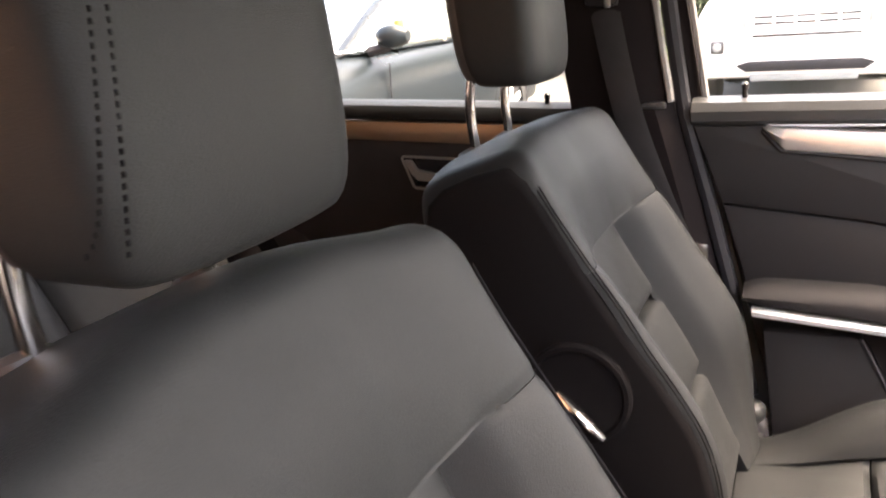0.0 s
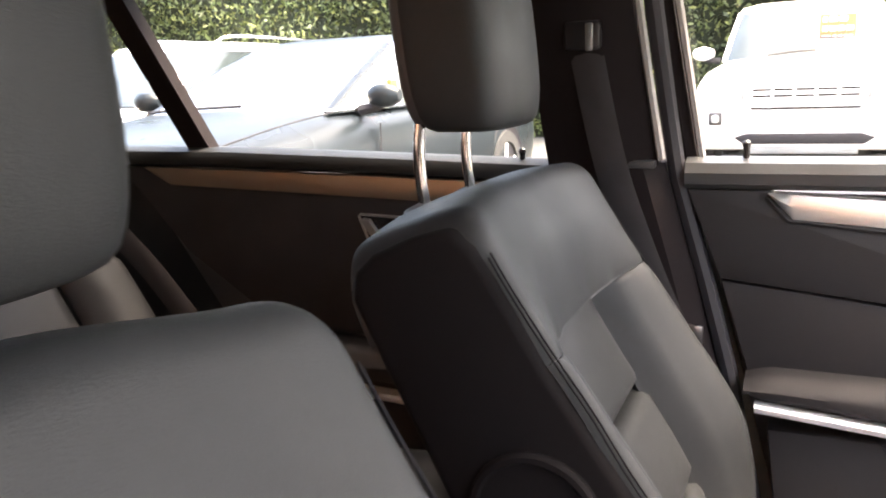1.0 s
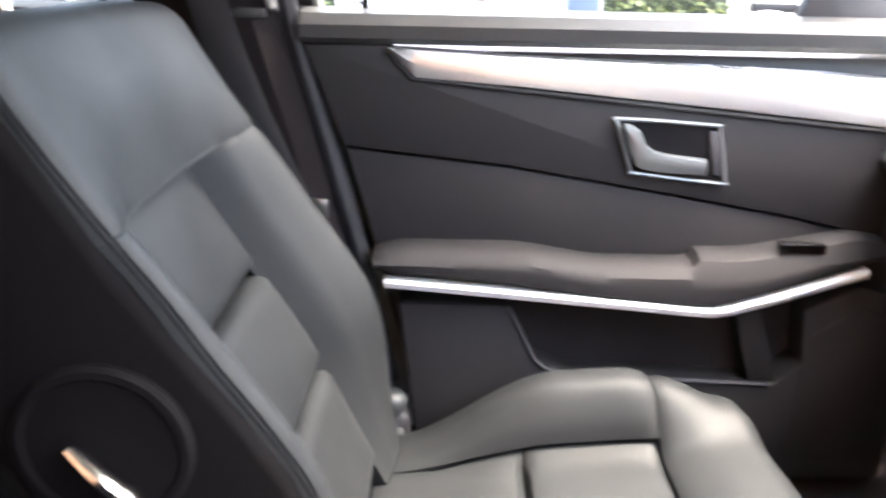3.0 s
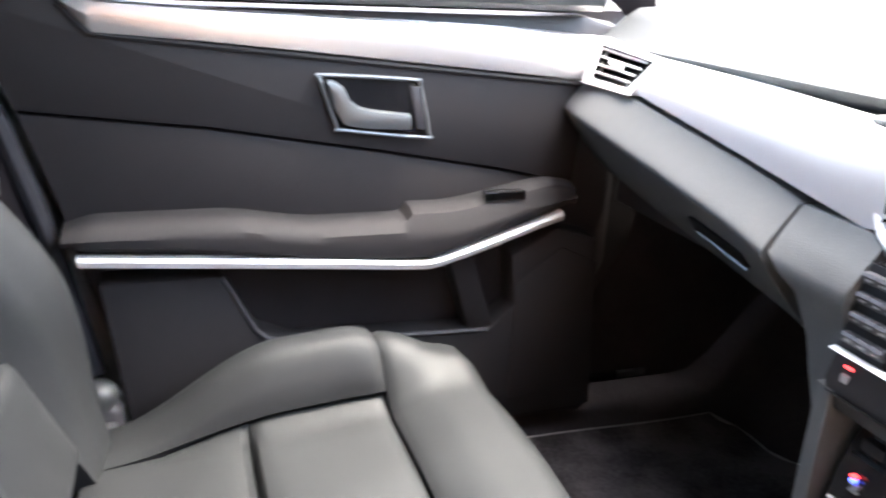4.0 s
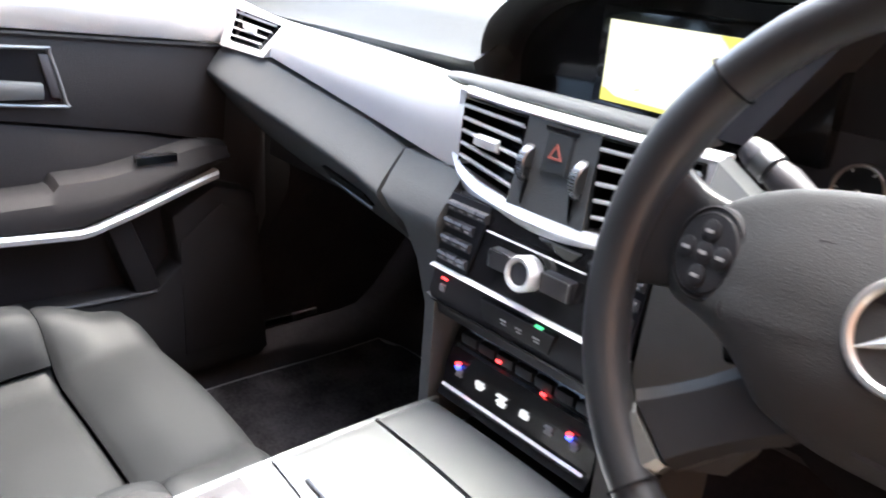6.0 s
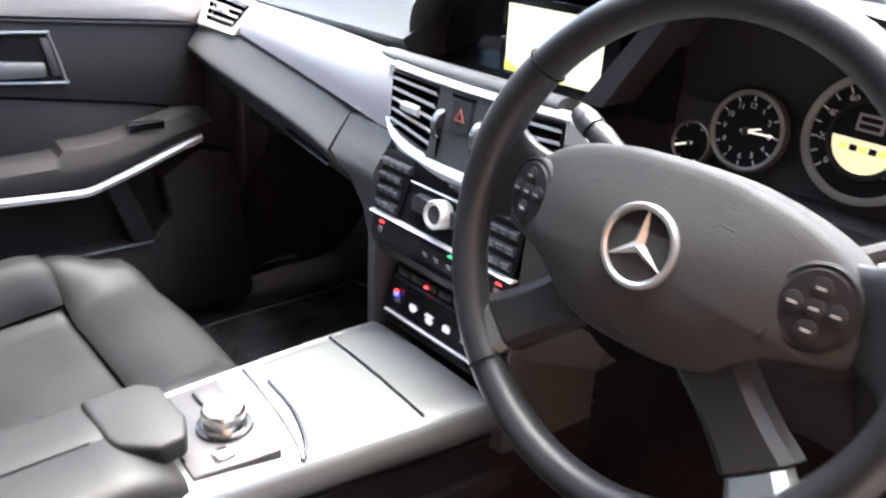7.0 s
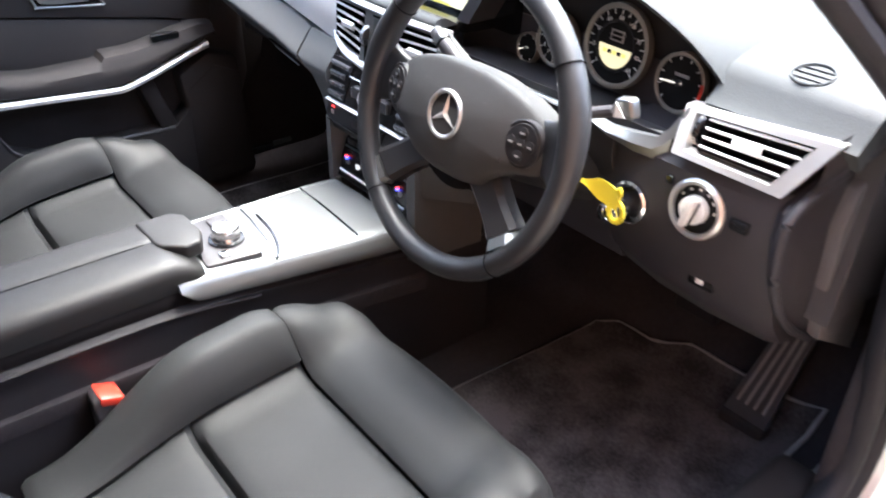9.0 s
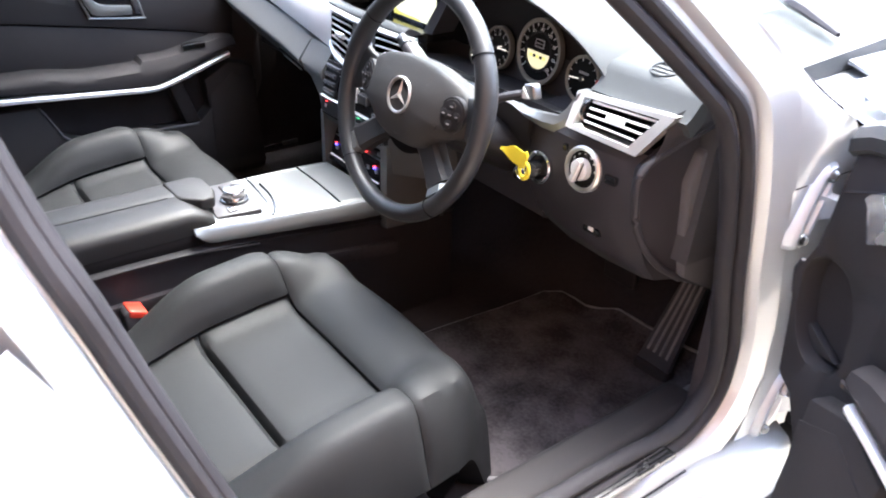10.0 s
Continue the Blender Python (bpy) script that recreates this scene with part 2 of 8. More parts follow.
def lathe(profile, n=24, m=None, caps=True):
    """A profile of (radius, height) turned round z, then posed by m."""
    vs, fs = [], []
    for r, h in profile:
        for k in range(n):
            vs.append((r * math.cos(2 * math.pi * k / n), r * math.sin(2 * math.pi * k / n), h))
    for i in range(len(profile) - 1):
        for k in range(n):
            fs.append((i * n + k, i * n + (k + 1) % n, (i + 1) * n + (k + 1) % n, (i + 1) * n + k))
    if caps:
        fs += [tuple(range(n)), tuple(range(len(vs) - 1, len(vs) - n - 1, -1))]
    bm = raw(vs, fs)
    if m:
        bm.transform(m)
    return bm


def facing(place, normal, up=(0, 0, 1)):
    """A pose at place whose z looks along normal."""
    z = Vector(normal).normalized()
    x = Vector(up).cross(z)
    x = x.normalized() if x.length > 1e-4 else Vector((1, 0, 0))
    y = z.cross(x)
    return Matrix((( x.x, y.x, z.x, place[0]), (x.y, y.y, z.y, place[1]), (x.z, y.z, z.z, place[2]), (0, 0, 0, 1)))


def slab(fn, nu, nv, thick, w=0.0):
    """A sheet fn(u, v), u and v from 0 to 1, with thickness behind it."""
    P = [[Vector(fn(i / nu, j / nv)) for j in range(nv + 1)] for i in range(nu + 1)]
    vs, fs = [], []
    back = []
    for i in range(nu + 1):
        for j in range(nv + 1):
            du = P[min(i + 1, nu)][j] - P[max(i - 1, 0)][j]
            dv = P[i][min(j + 1, nv)] - P[i][max(j - 1, 0)]
            n = du.cross(dv).normalized()
            vs.append(P[i][j])
            back.append(P[i][j] - n * thick)
    m = len(vs)
    vs += back
    ix = lambda i, j: i * (nv + 1) + j
    for i in range(nu):
        for j in range(nv):
            q = (ix(i, j), ix(i + 1, j), ix(i + 1, j + 1), ix(i, j + 1))
            fs.append(q)
            fs.append(tuple(m + k for k in reversed(q)))
    for i in range(nu):
        for j in (0, nv):
            fs.append((ix(i, j), ix(i + 1, j), m + ix(i + 1, j), m + ix(i, j)))
    for j in range(nv):
        for i in (0, nu):
            fs.append((ix(i, j), ix(i, j + 1), m + ix(i, j + 1), m + ix(i, j)))
    return raw(vs, fs)


def pad(surf, a0, a1, b0, b1, na, nb, puff=0.006, sink=0.006, skirt=0.03, soft=0.03, flip=1):
    """An upholstered panel on the surface surf(a, b): it swells in the middle and sinks at its seams."""
    def ease(k, n):
        t = k / n
        return 0.6 * t + 0.4 * (0.5 - 0.5 * math.cos(math.pi * t))
    vs, low, fs = [], [], []
    e = 0.002
    for i in range(na + 1):
        for j in range(nb + 1):
            a, b = a0 + (a1 - a0) * ease(i, na), b0 + (b1 - b0) * ease(j, nb)
            p = Vector(surf(a, b))
            n = (Vector(surf(a + e, b)) - Vector(surf(a - e, b))).cross(Vector(surf(a, b + e)) - Vector(surf(a, b - e))).normalized() * flip
            d = min(a - min(a0, a1), max(a0, a1) - a, b - min(b0, b1), max(b0, b1) - b)
            h = puff * (1 - math.exp(-d / soft)) - sink * math.exp(-(d / 0.006) ** 2)
            vs.append(p + n * h)
            low.append(p - n * skirt)
    m = len(vs)
    ix = lambda i, j: i * (nb + 1) + j
    for i in range(na):
        for j in range(nb):
            fs.append((ix(i, j), ix(i + 1, j), ix(i + 1, j + 1), ix(i, j + 1)))
    ring = [ix(i, 0) for i in range(na + 1)] + [ix(na, j) for j in range(1, nb + 1)] + [ix(i, nb) for i in range(na - 1, -1, -1)] + [ix(0, j) for j in range(nb - 1, 0, -1)]
    fs += [tuple(m + k for k in reversed(f)) for f in fs]
    vs += low
    r = len(ring)
    for k in range(r):
        fs.append((ring[k], ring[(k + 1) % r], m + ring[(k + 1) % r], m + ring[k]))
    return raw(vs, fs)


def bar_text(parent, place, right, down, rows, wide, high, material, name="print_bars", seed=1):
    """Unreadable print: short raised bars in rows."""
    rnd = random.Random(seed)
    bm = bmesh.new()
    o, r, d = Vector(place), Vector(right).normalized(), Vector(down).normalized()
    n = d.cross(r)
    for k in range(rows):
        x = 0.0
        while x < wide * 0.85:
            w = min(wide - x, wide * rnd.uniform(0.12, 0.3))
            c = o + r * x + d * (high * k / rows)
            hh = high / rows * 0.55
            quad = [c + n * 0.0006, c + r * w + n * 0.0006, c + r * w + d * hh + n * 0.0006, c + d * hh + n * 0.0006]
            vs = [bm.verts.new(p) for p in quad] + [bm.verts.new(p - n * 0.001) for p in quad]
            bm.faces.new(vs[:4])
            bm.faces.new(vs[7:3:-1])
            for i in range(4):
                bm.faces.new((vs[i], vs[4 + i], vs[4 + (i + 1) % 4], vs[(i + 1) % 4]))
            x += w + wide * 0.06
    return part(name, bm, material, parent)


# ---- car shell ----
# front door aperture in the y, z plane
APERTURE = smooth_line([(0, -0.205, 1.24), (0, -0.168, 1.05), (0, -0.137, 0.95), (0, -0.104, 0.84), (0, -0.056, 0.69), (0, -0.01, 0.55), (0, 0.05, 0.455),
                        (0, 0.16, 0.425), (0, 0.36, 0.420), (0, 0.54, 0.416), (0, 0.655, 0.406), (0, 0.712, 0.424), (0, 0.739, 0.459), (0, 0.742, 0.497), (0, 0.737, 0.55), (0, 0.708, 0.66), (0, 0.686, 0.76), (0, 0.661, 0.85),
                        (0, 0.626, 0.93), (0, 0.565, 0.990), (0, 0.45, 1.088), (0, 0.27, 1.23), (0, 0.10, 1.325), (0, -0.06, 1.355), (0, -0.17, 1.33)], 5, closed=True)


def ring(side, x, out):
    """The aperture's outline at x, moved outwards in its plane and drawn in towards the roof."""
    pts, res = APERTURE, []
    n = len(pts)
    for i, p in enumerate(pts):
        d = (pts[(i + 1) % n] - pts[i - 1]).normalized()
        q = p + Vector((0, d.z, -d.y)) * out * (1 - 0.45 * S(0.12, -0.04, p.y) * S(0.008, 0.02, out))
        res.append((side * (x - 0.32 * max(0.0, q.z - 0.97)), q.y, q.z))
    return res


shell = thing("silver_car", (0, 0, 0.2), "silver saloon car with black seals round its open door", "car")
part("door_frame", loft([ring(1, x, o) for x, o in ((0.812, 0.012), (0.818, 0.026), (0.820, 0.048), (0.836, 0.056), (0.842, 0.085), (0.846, 0.100))], caps=False), PAINT, shell, "silver painted door frame")
part("door_seal", tube([Vector(p) for p in ring(1, 0.806, 0.006)], 0.011, 10, closed=True, flat=1.3, up=(1, 0, 0)), RUBBER, shell, "black rubber door seal")
part("door_seal", tube([Vector(p) for p in ring(1, 0.818, 0.026)], 0.010, 10, closed=True, flat=1.2, up=(1, 0, 0)), RUBBER, shell, "second black seal lip")
part("aperture_trim", loft([ring(1, x, o) for x, o in ((0.772, 0.040), (0.780, 0.022), (0.790, 0.010), (0.803, 0.006))], caps=False), RUBBER, shell)
# rear quarter and rear door skin behind the opening
part("rear_door_skin", loft([[(0.846, y, z) for y, z in ((-0.206, 0.96), (-0.160, 0.86), (-0.111, 0.70), (-0.057, 0.55), (-0.005, 0.42), (0.005, 0.30))],
                             [(0.885, y, z) for y, z in ((-0.238, 0.965), (-0.190, 0.86), (-0.140, 0.70), (-0.086, 0.55), (-0.035, 0.42), (-0.02, 0.30))],
                             [(0.905, y, z) for y, z in ((-0.42, 0.965), (-0.40, 0.86), (-0.38, 0.70), (-0.36, 0.55), (-0.34, 0.42), (-0.32, 0.30))],
                             [(0.905, y, z) for y, z in ((-1.25, 0.985), (-1.25, 0.86), (-1.2, 0.70), (-1.1, 0.55), (-1.05, 0.42), (-1.0, 0.30))]], closed=False), PAINT, shell)
part("rear_window_frame", loft([ring(1, 0.846, 0.100)[0:12], ring(1, 0.80, 0.16)[0:12]], closed=False), PAINT, shell)
# sill under the opening and scuff plate
part("sill_panel", prism([(0.735, 0.255), (0.905, 0.22), (0.902, 0.285), (0.885, 0.318), (0.850, 0.338), (0.735, 0.335)], "y", -0.15, 0.92, 0.008, 3), PAINT, shell)
part("scuff_plate", box(0.816, 0.841, 0.02, 0.640, 0.386, 0.3965, 0.002), STEEL, shell, "ribbed steel scuff plate")
for k in range(3):
    part("scuff_rib", box(0.8195 + k * 0.0075, 0.8220 + k * 0.0075, 0.03, 0.632, 0.3965, 0.3978), RUBBER, shell)
part("drain_slot", tube([(0.8475, 0.05, 0.352), (0.8475, 0.42, 0.353), (0.8475, 0.665, 0.350)], 0.0022, 6), RUBBER, shell, "thin dark joint in the painted sill")
part("sill_carpet_edge", box(0.70, 0.776, -0.10, 0.80, 0.30, 0.388, 0.02, 3), VINYL, shell)
# hinge pillar with two hinges
part("hinge_pillar", loft([[(0.846, 0.80, 0.34), (0.847, 0.840, 0.46), (0.846, 0.835, 0.56), (0.846, 0.803, 0.68), (0.846, 0.768, 0.82)],
                           [(0.850, 0.87, 0.33), (0.850, 0.885, 0.46), (0.850, 0.885, 0.56), (0.850, 0.878, 0.68), (0.850, 0.868, 0.82)],
                           [(0.858, 0.94, 0.32), (0.858, 0.94, 0.46), (0.858, 0.94, 0.56), (0.858, 0.94, 0.68), (0.858, 0.935, 0.82)]], closed=False), PAINT, shell)
for hy, hz in ((0.818, 0.787), (0.878, 0.395)):
    LEAN = 0.40

    def oval(ry, rz):
        sn = [math.copysign(abs(math.sin(a)) ** 0.6, math.sin(a)) for a in [2 * math.pi * k / 28 for k in range(28)]]
        cs = [math.copysign(abs(math.cos(a)) ** 0.8, math.cos(a)) for a in [2 * math.pi * k / 28 for k in range(28)]]
        return [(hy + ry * c + LEAN * rz * n, hz + rz * n) for c, n in zip(cs, sn)]
    hg = part("door_hinge", loft([[(x, y, z) for y, z in oval(ry, rz)] for x, ry, rz in ((0.844, 0.023, 0.066), (0.857, 0.021, 0.063), (0.862, 0.017, 0.058), (0.860, 0.010, 0.036), (0.860, 0.002, 0.01))]), PAINT, shell, "painted door hinge")
    part("hinge_rib", tube([(0.861, hy + 0.006 + LEAN * dz, hz + dz) for dz in (-0.05, -0.02, 0.02, 0.05)], [0.004, 0.007, 0.007, 0.004], 8), PAINT, hg)
    part("hinge_arm", loft([[(x, y + dy, hz + dz * h) for dy, dz in ((-0.010, -1), (0.010, -1), (0.010, 1), (-0.010, 1))] for x, y, h in ((0.858, hy + 0.010, 0.020), (0.868, hy + 0.018, 0.018), (0.880, hy + 0.030, 0.012), (0.886, hy + 0.040, 0.010))]), PAINT, hg)
    for dz in (-0.046, 0.046):
        part("hinge_bolt", lathe([(0.010, 0), (0.010, 0.004), (0.0065, 0.008), (0, 0.008)], 8, facing((0.861, hy + LEAN * dz, hz + dz), (1, 0, 0))), STEEL, hg)
# front wing, bonnet and windscreen
def wing(u, v):
    y = 0.90 + 1.25 * u
    z = 0.30 + 0.645 * v
    return (0.905 + 0.015 * math.sin(math.pi * v) - 0.05 * u * u - 0.07 * S(0.82, 1.0, v), y, z - 0.06 * u * u * v)
part("front_wing", slab(wing, 14, 14, -0.004), PAINT, shell)
part("front_wing", slab(lambda u, v: (-wing(u, v)[0], *wing(u, v)[1:]), 14, 14, 0.004), PAINT, shell)
def bonnet(u, v):
    x = -0.82 + 1.64 * u
    y = 1.12 + 1.1 * v - 0.16 * abs(2 * u - 1) ** 2.5 * (1 - v)
    return (x, y, 0.985 - 0.035 * (2 * u - 1) ** 2 - 0.13 * v * v - 0.05 * max(0, v - 0.85) / 0.15)
part("bonnet", slab(bonnet, 20, 14, 0.006), PAINT, shell)
part("wing_top", loft([[(0.835, 0.86, 0.958), (0.84, 1.2, 0.955), (0.84, 1.7, 0.93), (0.80, 2.15, 0.84)], [(0.905, 0.84, 0.94), (0.915, 1.2, 0.938), (0.90, 1.7, 0.905), (0.85, 2.15, 0.82)]], closed=False), PAINT, shell)
part("wing_top", loft([[(-x, y, z) for x, y, z in row] for row in ([(0.835, 0.86, 0.958), (0.84, 1.2, 0.955), (0.84, 1.7, 0.93), (0.80, 2.15, 0.84)], [(0.905, 0.84, 0.94), (0.915, 1.2, 0.938), (0.90, 1.7, 0.905), (0.85, 2.15, 0.82)])], closed=False), PAINT, shell)
part("scuttle", loft([[(-0.70, 1.06, 0.960), (-0.4, 1.16, 0.972), (0, 1.2, 0.975), (0.3, 1.17, 0.972), (0.5, 1.13, 0.965)], [(-0.68, 1.10, 0.955), (-0.4, 1.22, 0.96), (0, 1.27, 0.965), (0.3, 1.23, 0.96), (0.5, 1.18, 0.958)]], closed=False), RUBBER, shell, "black scuttle panel below the windscreen")
part("wiper", tube([(0.74, 0.986, 0.985), (0.64, 1.062, 0.99), (0.532, 1.131, 0.993), (0.2, 1.19, 1.0)], [0.004, 0.009, 0.010, 0.008], 6), RUBBER, shell, "black windscreen wiper")
part("wing_corner", slab(lambda u, v: (0.70 + 0.205 * u, 0.815 + 0.45 * v + 0.10 * (1 - u), 0.942 - 0.018 * u - 0.004 * v), 8, 8, 0.004), PAINT, shell)
SHOULDER_LINE = [(0.82, 0.858, 0.935, 0.82), (0.875, 0.862, 0.862, 0.912), (0.93, 0.842, 0.835, 0.930), (0.975, 0.815, 0.765, 0.983), (1.055, 0.803, 0.640, 1.055)]
def shoulder(p):
    """Where the pillar's skin meets the windscreen, for a point of the door frame's edge."""
    if p.z > 1.055:
        return p + Vector((-0.030, 0.012, 0.0))
    for a, b in zip(SHOULDER_LINE, SHOULDER_LINE[1:]):
        if p.z <= b[0]:
            return Vector(a[1:]).lerp(Vector(b[1:]), (p.z - a[0]) / (b[0] - a[0]))
edge_line = [p for p in [Vector(q) for q in ring(1, 0.846, 0.100)] if p.y > 0.02 and p.z > 0.82]
far_line = smooth_line([shoulder(p) for p in edge_line], 1)
part("a_pillar_skin", loft([[p.lerp(q, f) + Vector((0.010, 0, 0.006)) * math.sin(math.pi * f) * S(0.82, 0.93, p.z) for p, q in zip(edge_line, far_line)] for f in (0, 0.2, 0.4, 0.6, 0.8, 1.0)], closed=False), PAINT, shell, "silver windscreen pillar", angle=70)
part("screen_edge", tube([q + Vector((-0.003, 0.003, 0.0)) for p, q in zip(edge_line, far_line) if p.z > 0.885], 0.0035, 8), RUBBER, shell, "black windscreen edge strip")
def screen_glass(u, v):
    x = (-0.74 + 1.48 * u) * (1 - 0.22 * v)
    return (x, 1.13 - 0.13 * (2 * u - 1) ** 2 * (1 - 0.3 * v) - 0.80 * v, 0.965 + 0.405 * v)
ws = part("windscreen", slab(screen_glass, 14, 8, 0.004), GLASS, shell, "clear windscreen")
ws.visible_shadow = False
for s in (1, -1):
    part("a_pillar", loft([[(s * x, y, z) for y, z in ((y0, z0), (y0 + 0.035, z0 + 0.01), (y0 + 0.045, z0 - 0.03), (y0 + 0.005, z0 - 0.04))]
                           for x, y0, z0 in ((0.775, 0.735, 0.965), (0.755, 0.60, 1.06), (0.70, 0.42, 1.19), (0.625, 0.24, 1.335))]), PILLAR, shell)
part("roof_lining", slab(lambda u, v: ((-0.60 + 1.2 * u), 0.30 - 1.65 * v, 1.375 + 0.035 * math.sin(math.pi * u) + 0.02 * math.sin(math.pi * v)), 8, 8, 0.01), HEADLINER, shell, "light grey cloth roof lining")
part("roof_skin", slab(lambda u, v: ((-0.64 + 1.28 * u), 0.33 - 1.73 * v, 1.405 + 0.04 * math.sin(math.pi * u) + 0.02 * math.sin(math.pi * v)), 8, 8, 0.006), PAINT, shell)
for s in (1, -1):
    part("roof_rail", loft([[(s * 0.60, y, 1.375), (s * 0.66, y, 1.335), (s * 0.705, y, 1.318), (s * 0.70, y, 1.345), (s * 0.64, y, 1.415)] for y in (0.30, -0.2, -0.9, -1.35)]), PILLAR, shell)
part("rear_glass_shelf", box(-0.60, 0.60, -1.85, -1.36, 0.96, 0.985, 0.01), CLOTH, shell)
part("rear_window", slab(lambda u, v: ((-0.62 + 1.24 * u), -1.95 + 0.60 * v, 0.99 + 0.39 * v), 6, 6, 0.004), DIMMED_GLASS, shell, "rear window darkened to dim the rear seats")
part("rear_bulkhead", box(-0.78, 0.78, -1.98, -1.40, 0.25, 0.96), CLOTH, shell)
part("bulkhead", prism([(1.02, 0.25), (1.14, 0.45), (1.12, 0.95), (1.20, 0.95), (1.22, 0.25)], "x", -0.80, 0.80), CARPET, shell)
for s in (1, -1):
    part("c_pillar", loft([[(s * 0.715, -1.40, 1.0), (s * 0.76, -1.42, 1.0), (s * 0.74, -1.95, 0.99), (s * 0.66, -1.90, 0.99)],
                           [(s * 0.60, -1.34, 1.36), (s * 0.645, -1.34, 1.38), (s * 0.63, -1.42, 1.38), (s * 0.58, -1.40, 1.36)]]), PILLAR, shell)
    part("quarter_trim", loft([[(s * (0.738 + dx), y, z) for dx, y, z in ((0, -1.335, 1.0), (0, -1.36, 1.05), (0, -1.75, 1.05), (0, -1.75, 0.985), (0, -1.33, 0.985))], [(s * (0.768 + dx), y, z) for dx, y, z in ((0, -1.335, 1.0), (0, -1.36, 1.05), (0, -1.75, 1.05), (0, -1.75, 0.985), (0, -1.33, 0.985))]]), PILLAR, shell)
    part("quarter_trim", loft([[(s * 0.735, -1.360, 1.04), (s * 0.735, -1.75, 1.04), (s * 0.765, -1.75, 1.04), (s * 0.765, -1.36, 1.04)], [(s * 0.705, -1.352, 1.16), (s * 0.705, -1.65, 1.16), (s * 0.735, -1.65, 1.16), (s * 0.735, -1.352, 1.16)], [(s * 0.65, -1.318, 1.34), (s * 0.65, -1.45, 1.34), (s * 0.68, -1.45, 1.34), (s * 0.68, -1.318, 1.34)]]), PILLAR, shell)
    part("rear_quarter", prism([(-2.3, 0.3), (-1.3, 0.3), (-1.33, 0.99), (-2.3, 0.95)], "x", *sorted((s * 0.775, s * 0.90)), 0.02), PAINT, shell)

for s in (1, -1):
    part("side_lining", box(*sorted((s * 0.752, s * 0.785)), -1.55, -0.36, 0.25, 0.955, 0.004), CLOTH, shell)
    part("kick_panel", box(*sorted((s * 0.772, s * 0.806)), 0.60 if s < 0 else 0.74, 1.12, 0.25, 0.90, 0.01), CARPET, shell)
    part("sill_lining", box(*sorted((s * 0.715, s * 0.765)), -1.35, 0.70, 0.25, 0.36 if s < 0 else 0.34, 0.02), CARPET, shell)

# nose, boot and wheels
part("front_bumper", loft([[(-0.86 * w, y, z), (-0.62 * w, y + 0.13, z), (0, y + 0.20, z), (0.62 * w, y + 0.13, z), (0.86 * w, y, z), (0.80 * w, y - 0.12, z), (-0.80 * w, y - 0.12, z)] for w, y, z in ((0.97, 2.10, 0.22), (1.0, 2.16, 0.34), (1.0, 2.17, 0.52), (0.98, 2.12, 0.66), (0.95, 2.06, 0.82))]), PAINT, shell, angle=50)
gl_ = part("front_grille", prism([(-0.30, 0.76), (0.30, 0.76), (0.26, 0.54), (-0.26, 0.54)], "y", 2.30, 2.375, 0.012, 2), BLACK, shell, "dark radiator grille")
for k in range(4):
    part("grille_bar", box(-0.265, 0.265, 2.372, 2.384, 0.575 + k * 0.045, 0.587 + k * 0.045, 0.003), CHROME, gl_)
for s in (1, -1):
    part("headlight", lathe([(0.115, -0.06), (0.115, 0.012), (0.08, 0.03), (0, 0.036)], 24, facing((s * 0.62, 2.235, 0.70), (s * 0.35, 1, 0.2))), STEEL, shell, "clear round headlight")
    part("rear_light", loft([[(s * 0.60, -2.37, z), (s * 0.82, -2.33, z), (s * 0.895, -2.16, z), (s * 0.80, -2.18, z), (s * 0.60, -2.25, z)] for z in (0.68, 0.86)]), RED_PLASTIC, shell, "red rear light")
    for y in (1.45, -1.42):
        part("wheel_arch", lathe([(0.37, -0.06), (0.37, 0.006), (0.36, 0.012), (0.335, 0.0), (0, 0.0)], 32, facing((s * 0.912, y, 0.34), (s, 0, 0))), RUBBER, shell)
        wl = part("road_wheel", lathe([(0.24, -0.19), (0.31, -0.19), (0.325, -0.17), (0.325, -0.02), (0.305, 0.006), (0.225, 0.010), (0.22, -0.01)], 40, facing((s * 0.918, y, 0.325), (s, 0, 0))), RUBBER, shell, "black tyre on an alloy wheel")
        part("rim", lathe([(0.222, 0.006), (0.215, 0.010), (0.205, -0.02), (0.06, -0.005), (0.05, 0.004), (0, 0.006)], 32, facing((s * 0.918, y, 0.325), (s, 0, 0))), STEEL, wl)
        for k in range(5):
            a = 2 * math.pi * k / 5
            part("rim_spoke", tube([(s * 0.924, y + 0.04 * math.cos(a), 0.325 + 0.04 * math.sin(a)), (s * 0.920, y + 0.21 * math.cos(a), 0.325 + 0.21 * math.sin(a))], [0.026, 0.018], 8, flat=0.4, up=(1, 0, 0)), SILVER, wl)
part("boot_lid", loft([[(x, y, z + 0.012 * (1 - (x / 0.8) ** 2)) for x in (-0.79, -0.6, -0.3, 0, 0.3, 0.6, 0.79)] for y, z in ((-1.90, 0.985), (-2.10, 0.985), (-2.30, 0.965), (-2.36, 0.93), (-2.38, 0.80), (-2.36, 0.66))], closed=False), PAINT, shell, "silver boot lid", angle=50)
part("rear_bumper", loft([[(-0.89 * w, y, z), (-0.62 * w, y - 0.12, z), (0, y - 0.16, z), (0.62 * w, y - 0.12, z), (0.89 * w, y, z), (0.85 * w, y + 0.10, z), (-0.85 * w, y + 0.10, z)] for w, y, z in ((0.96, -2.20, 0.24), (1.0, -2.27, 0.36), (1.0, -2.28, 0.56), (0.98, -2.22, 0.68))]), PAINT, shell, angle=50)
part("underbody", box(-0.74, 0.74, -2.2, 2.1, 0.16, 0.235, 0.02), PLASTIC, shell)
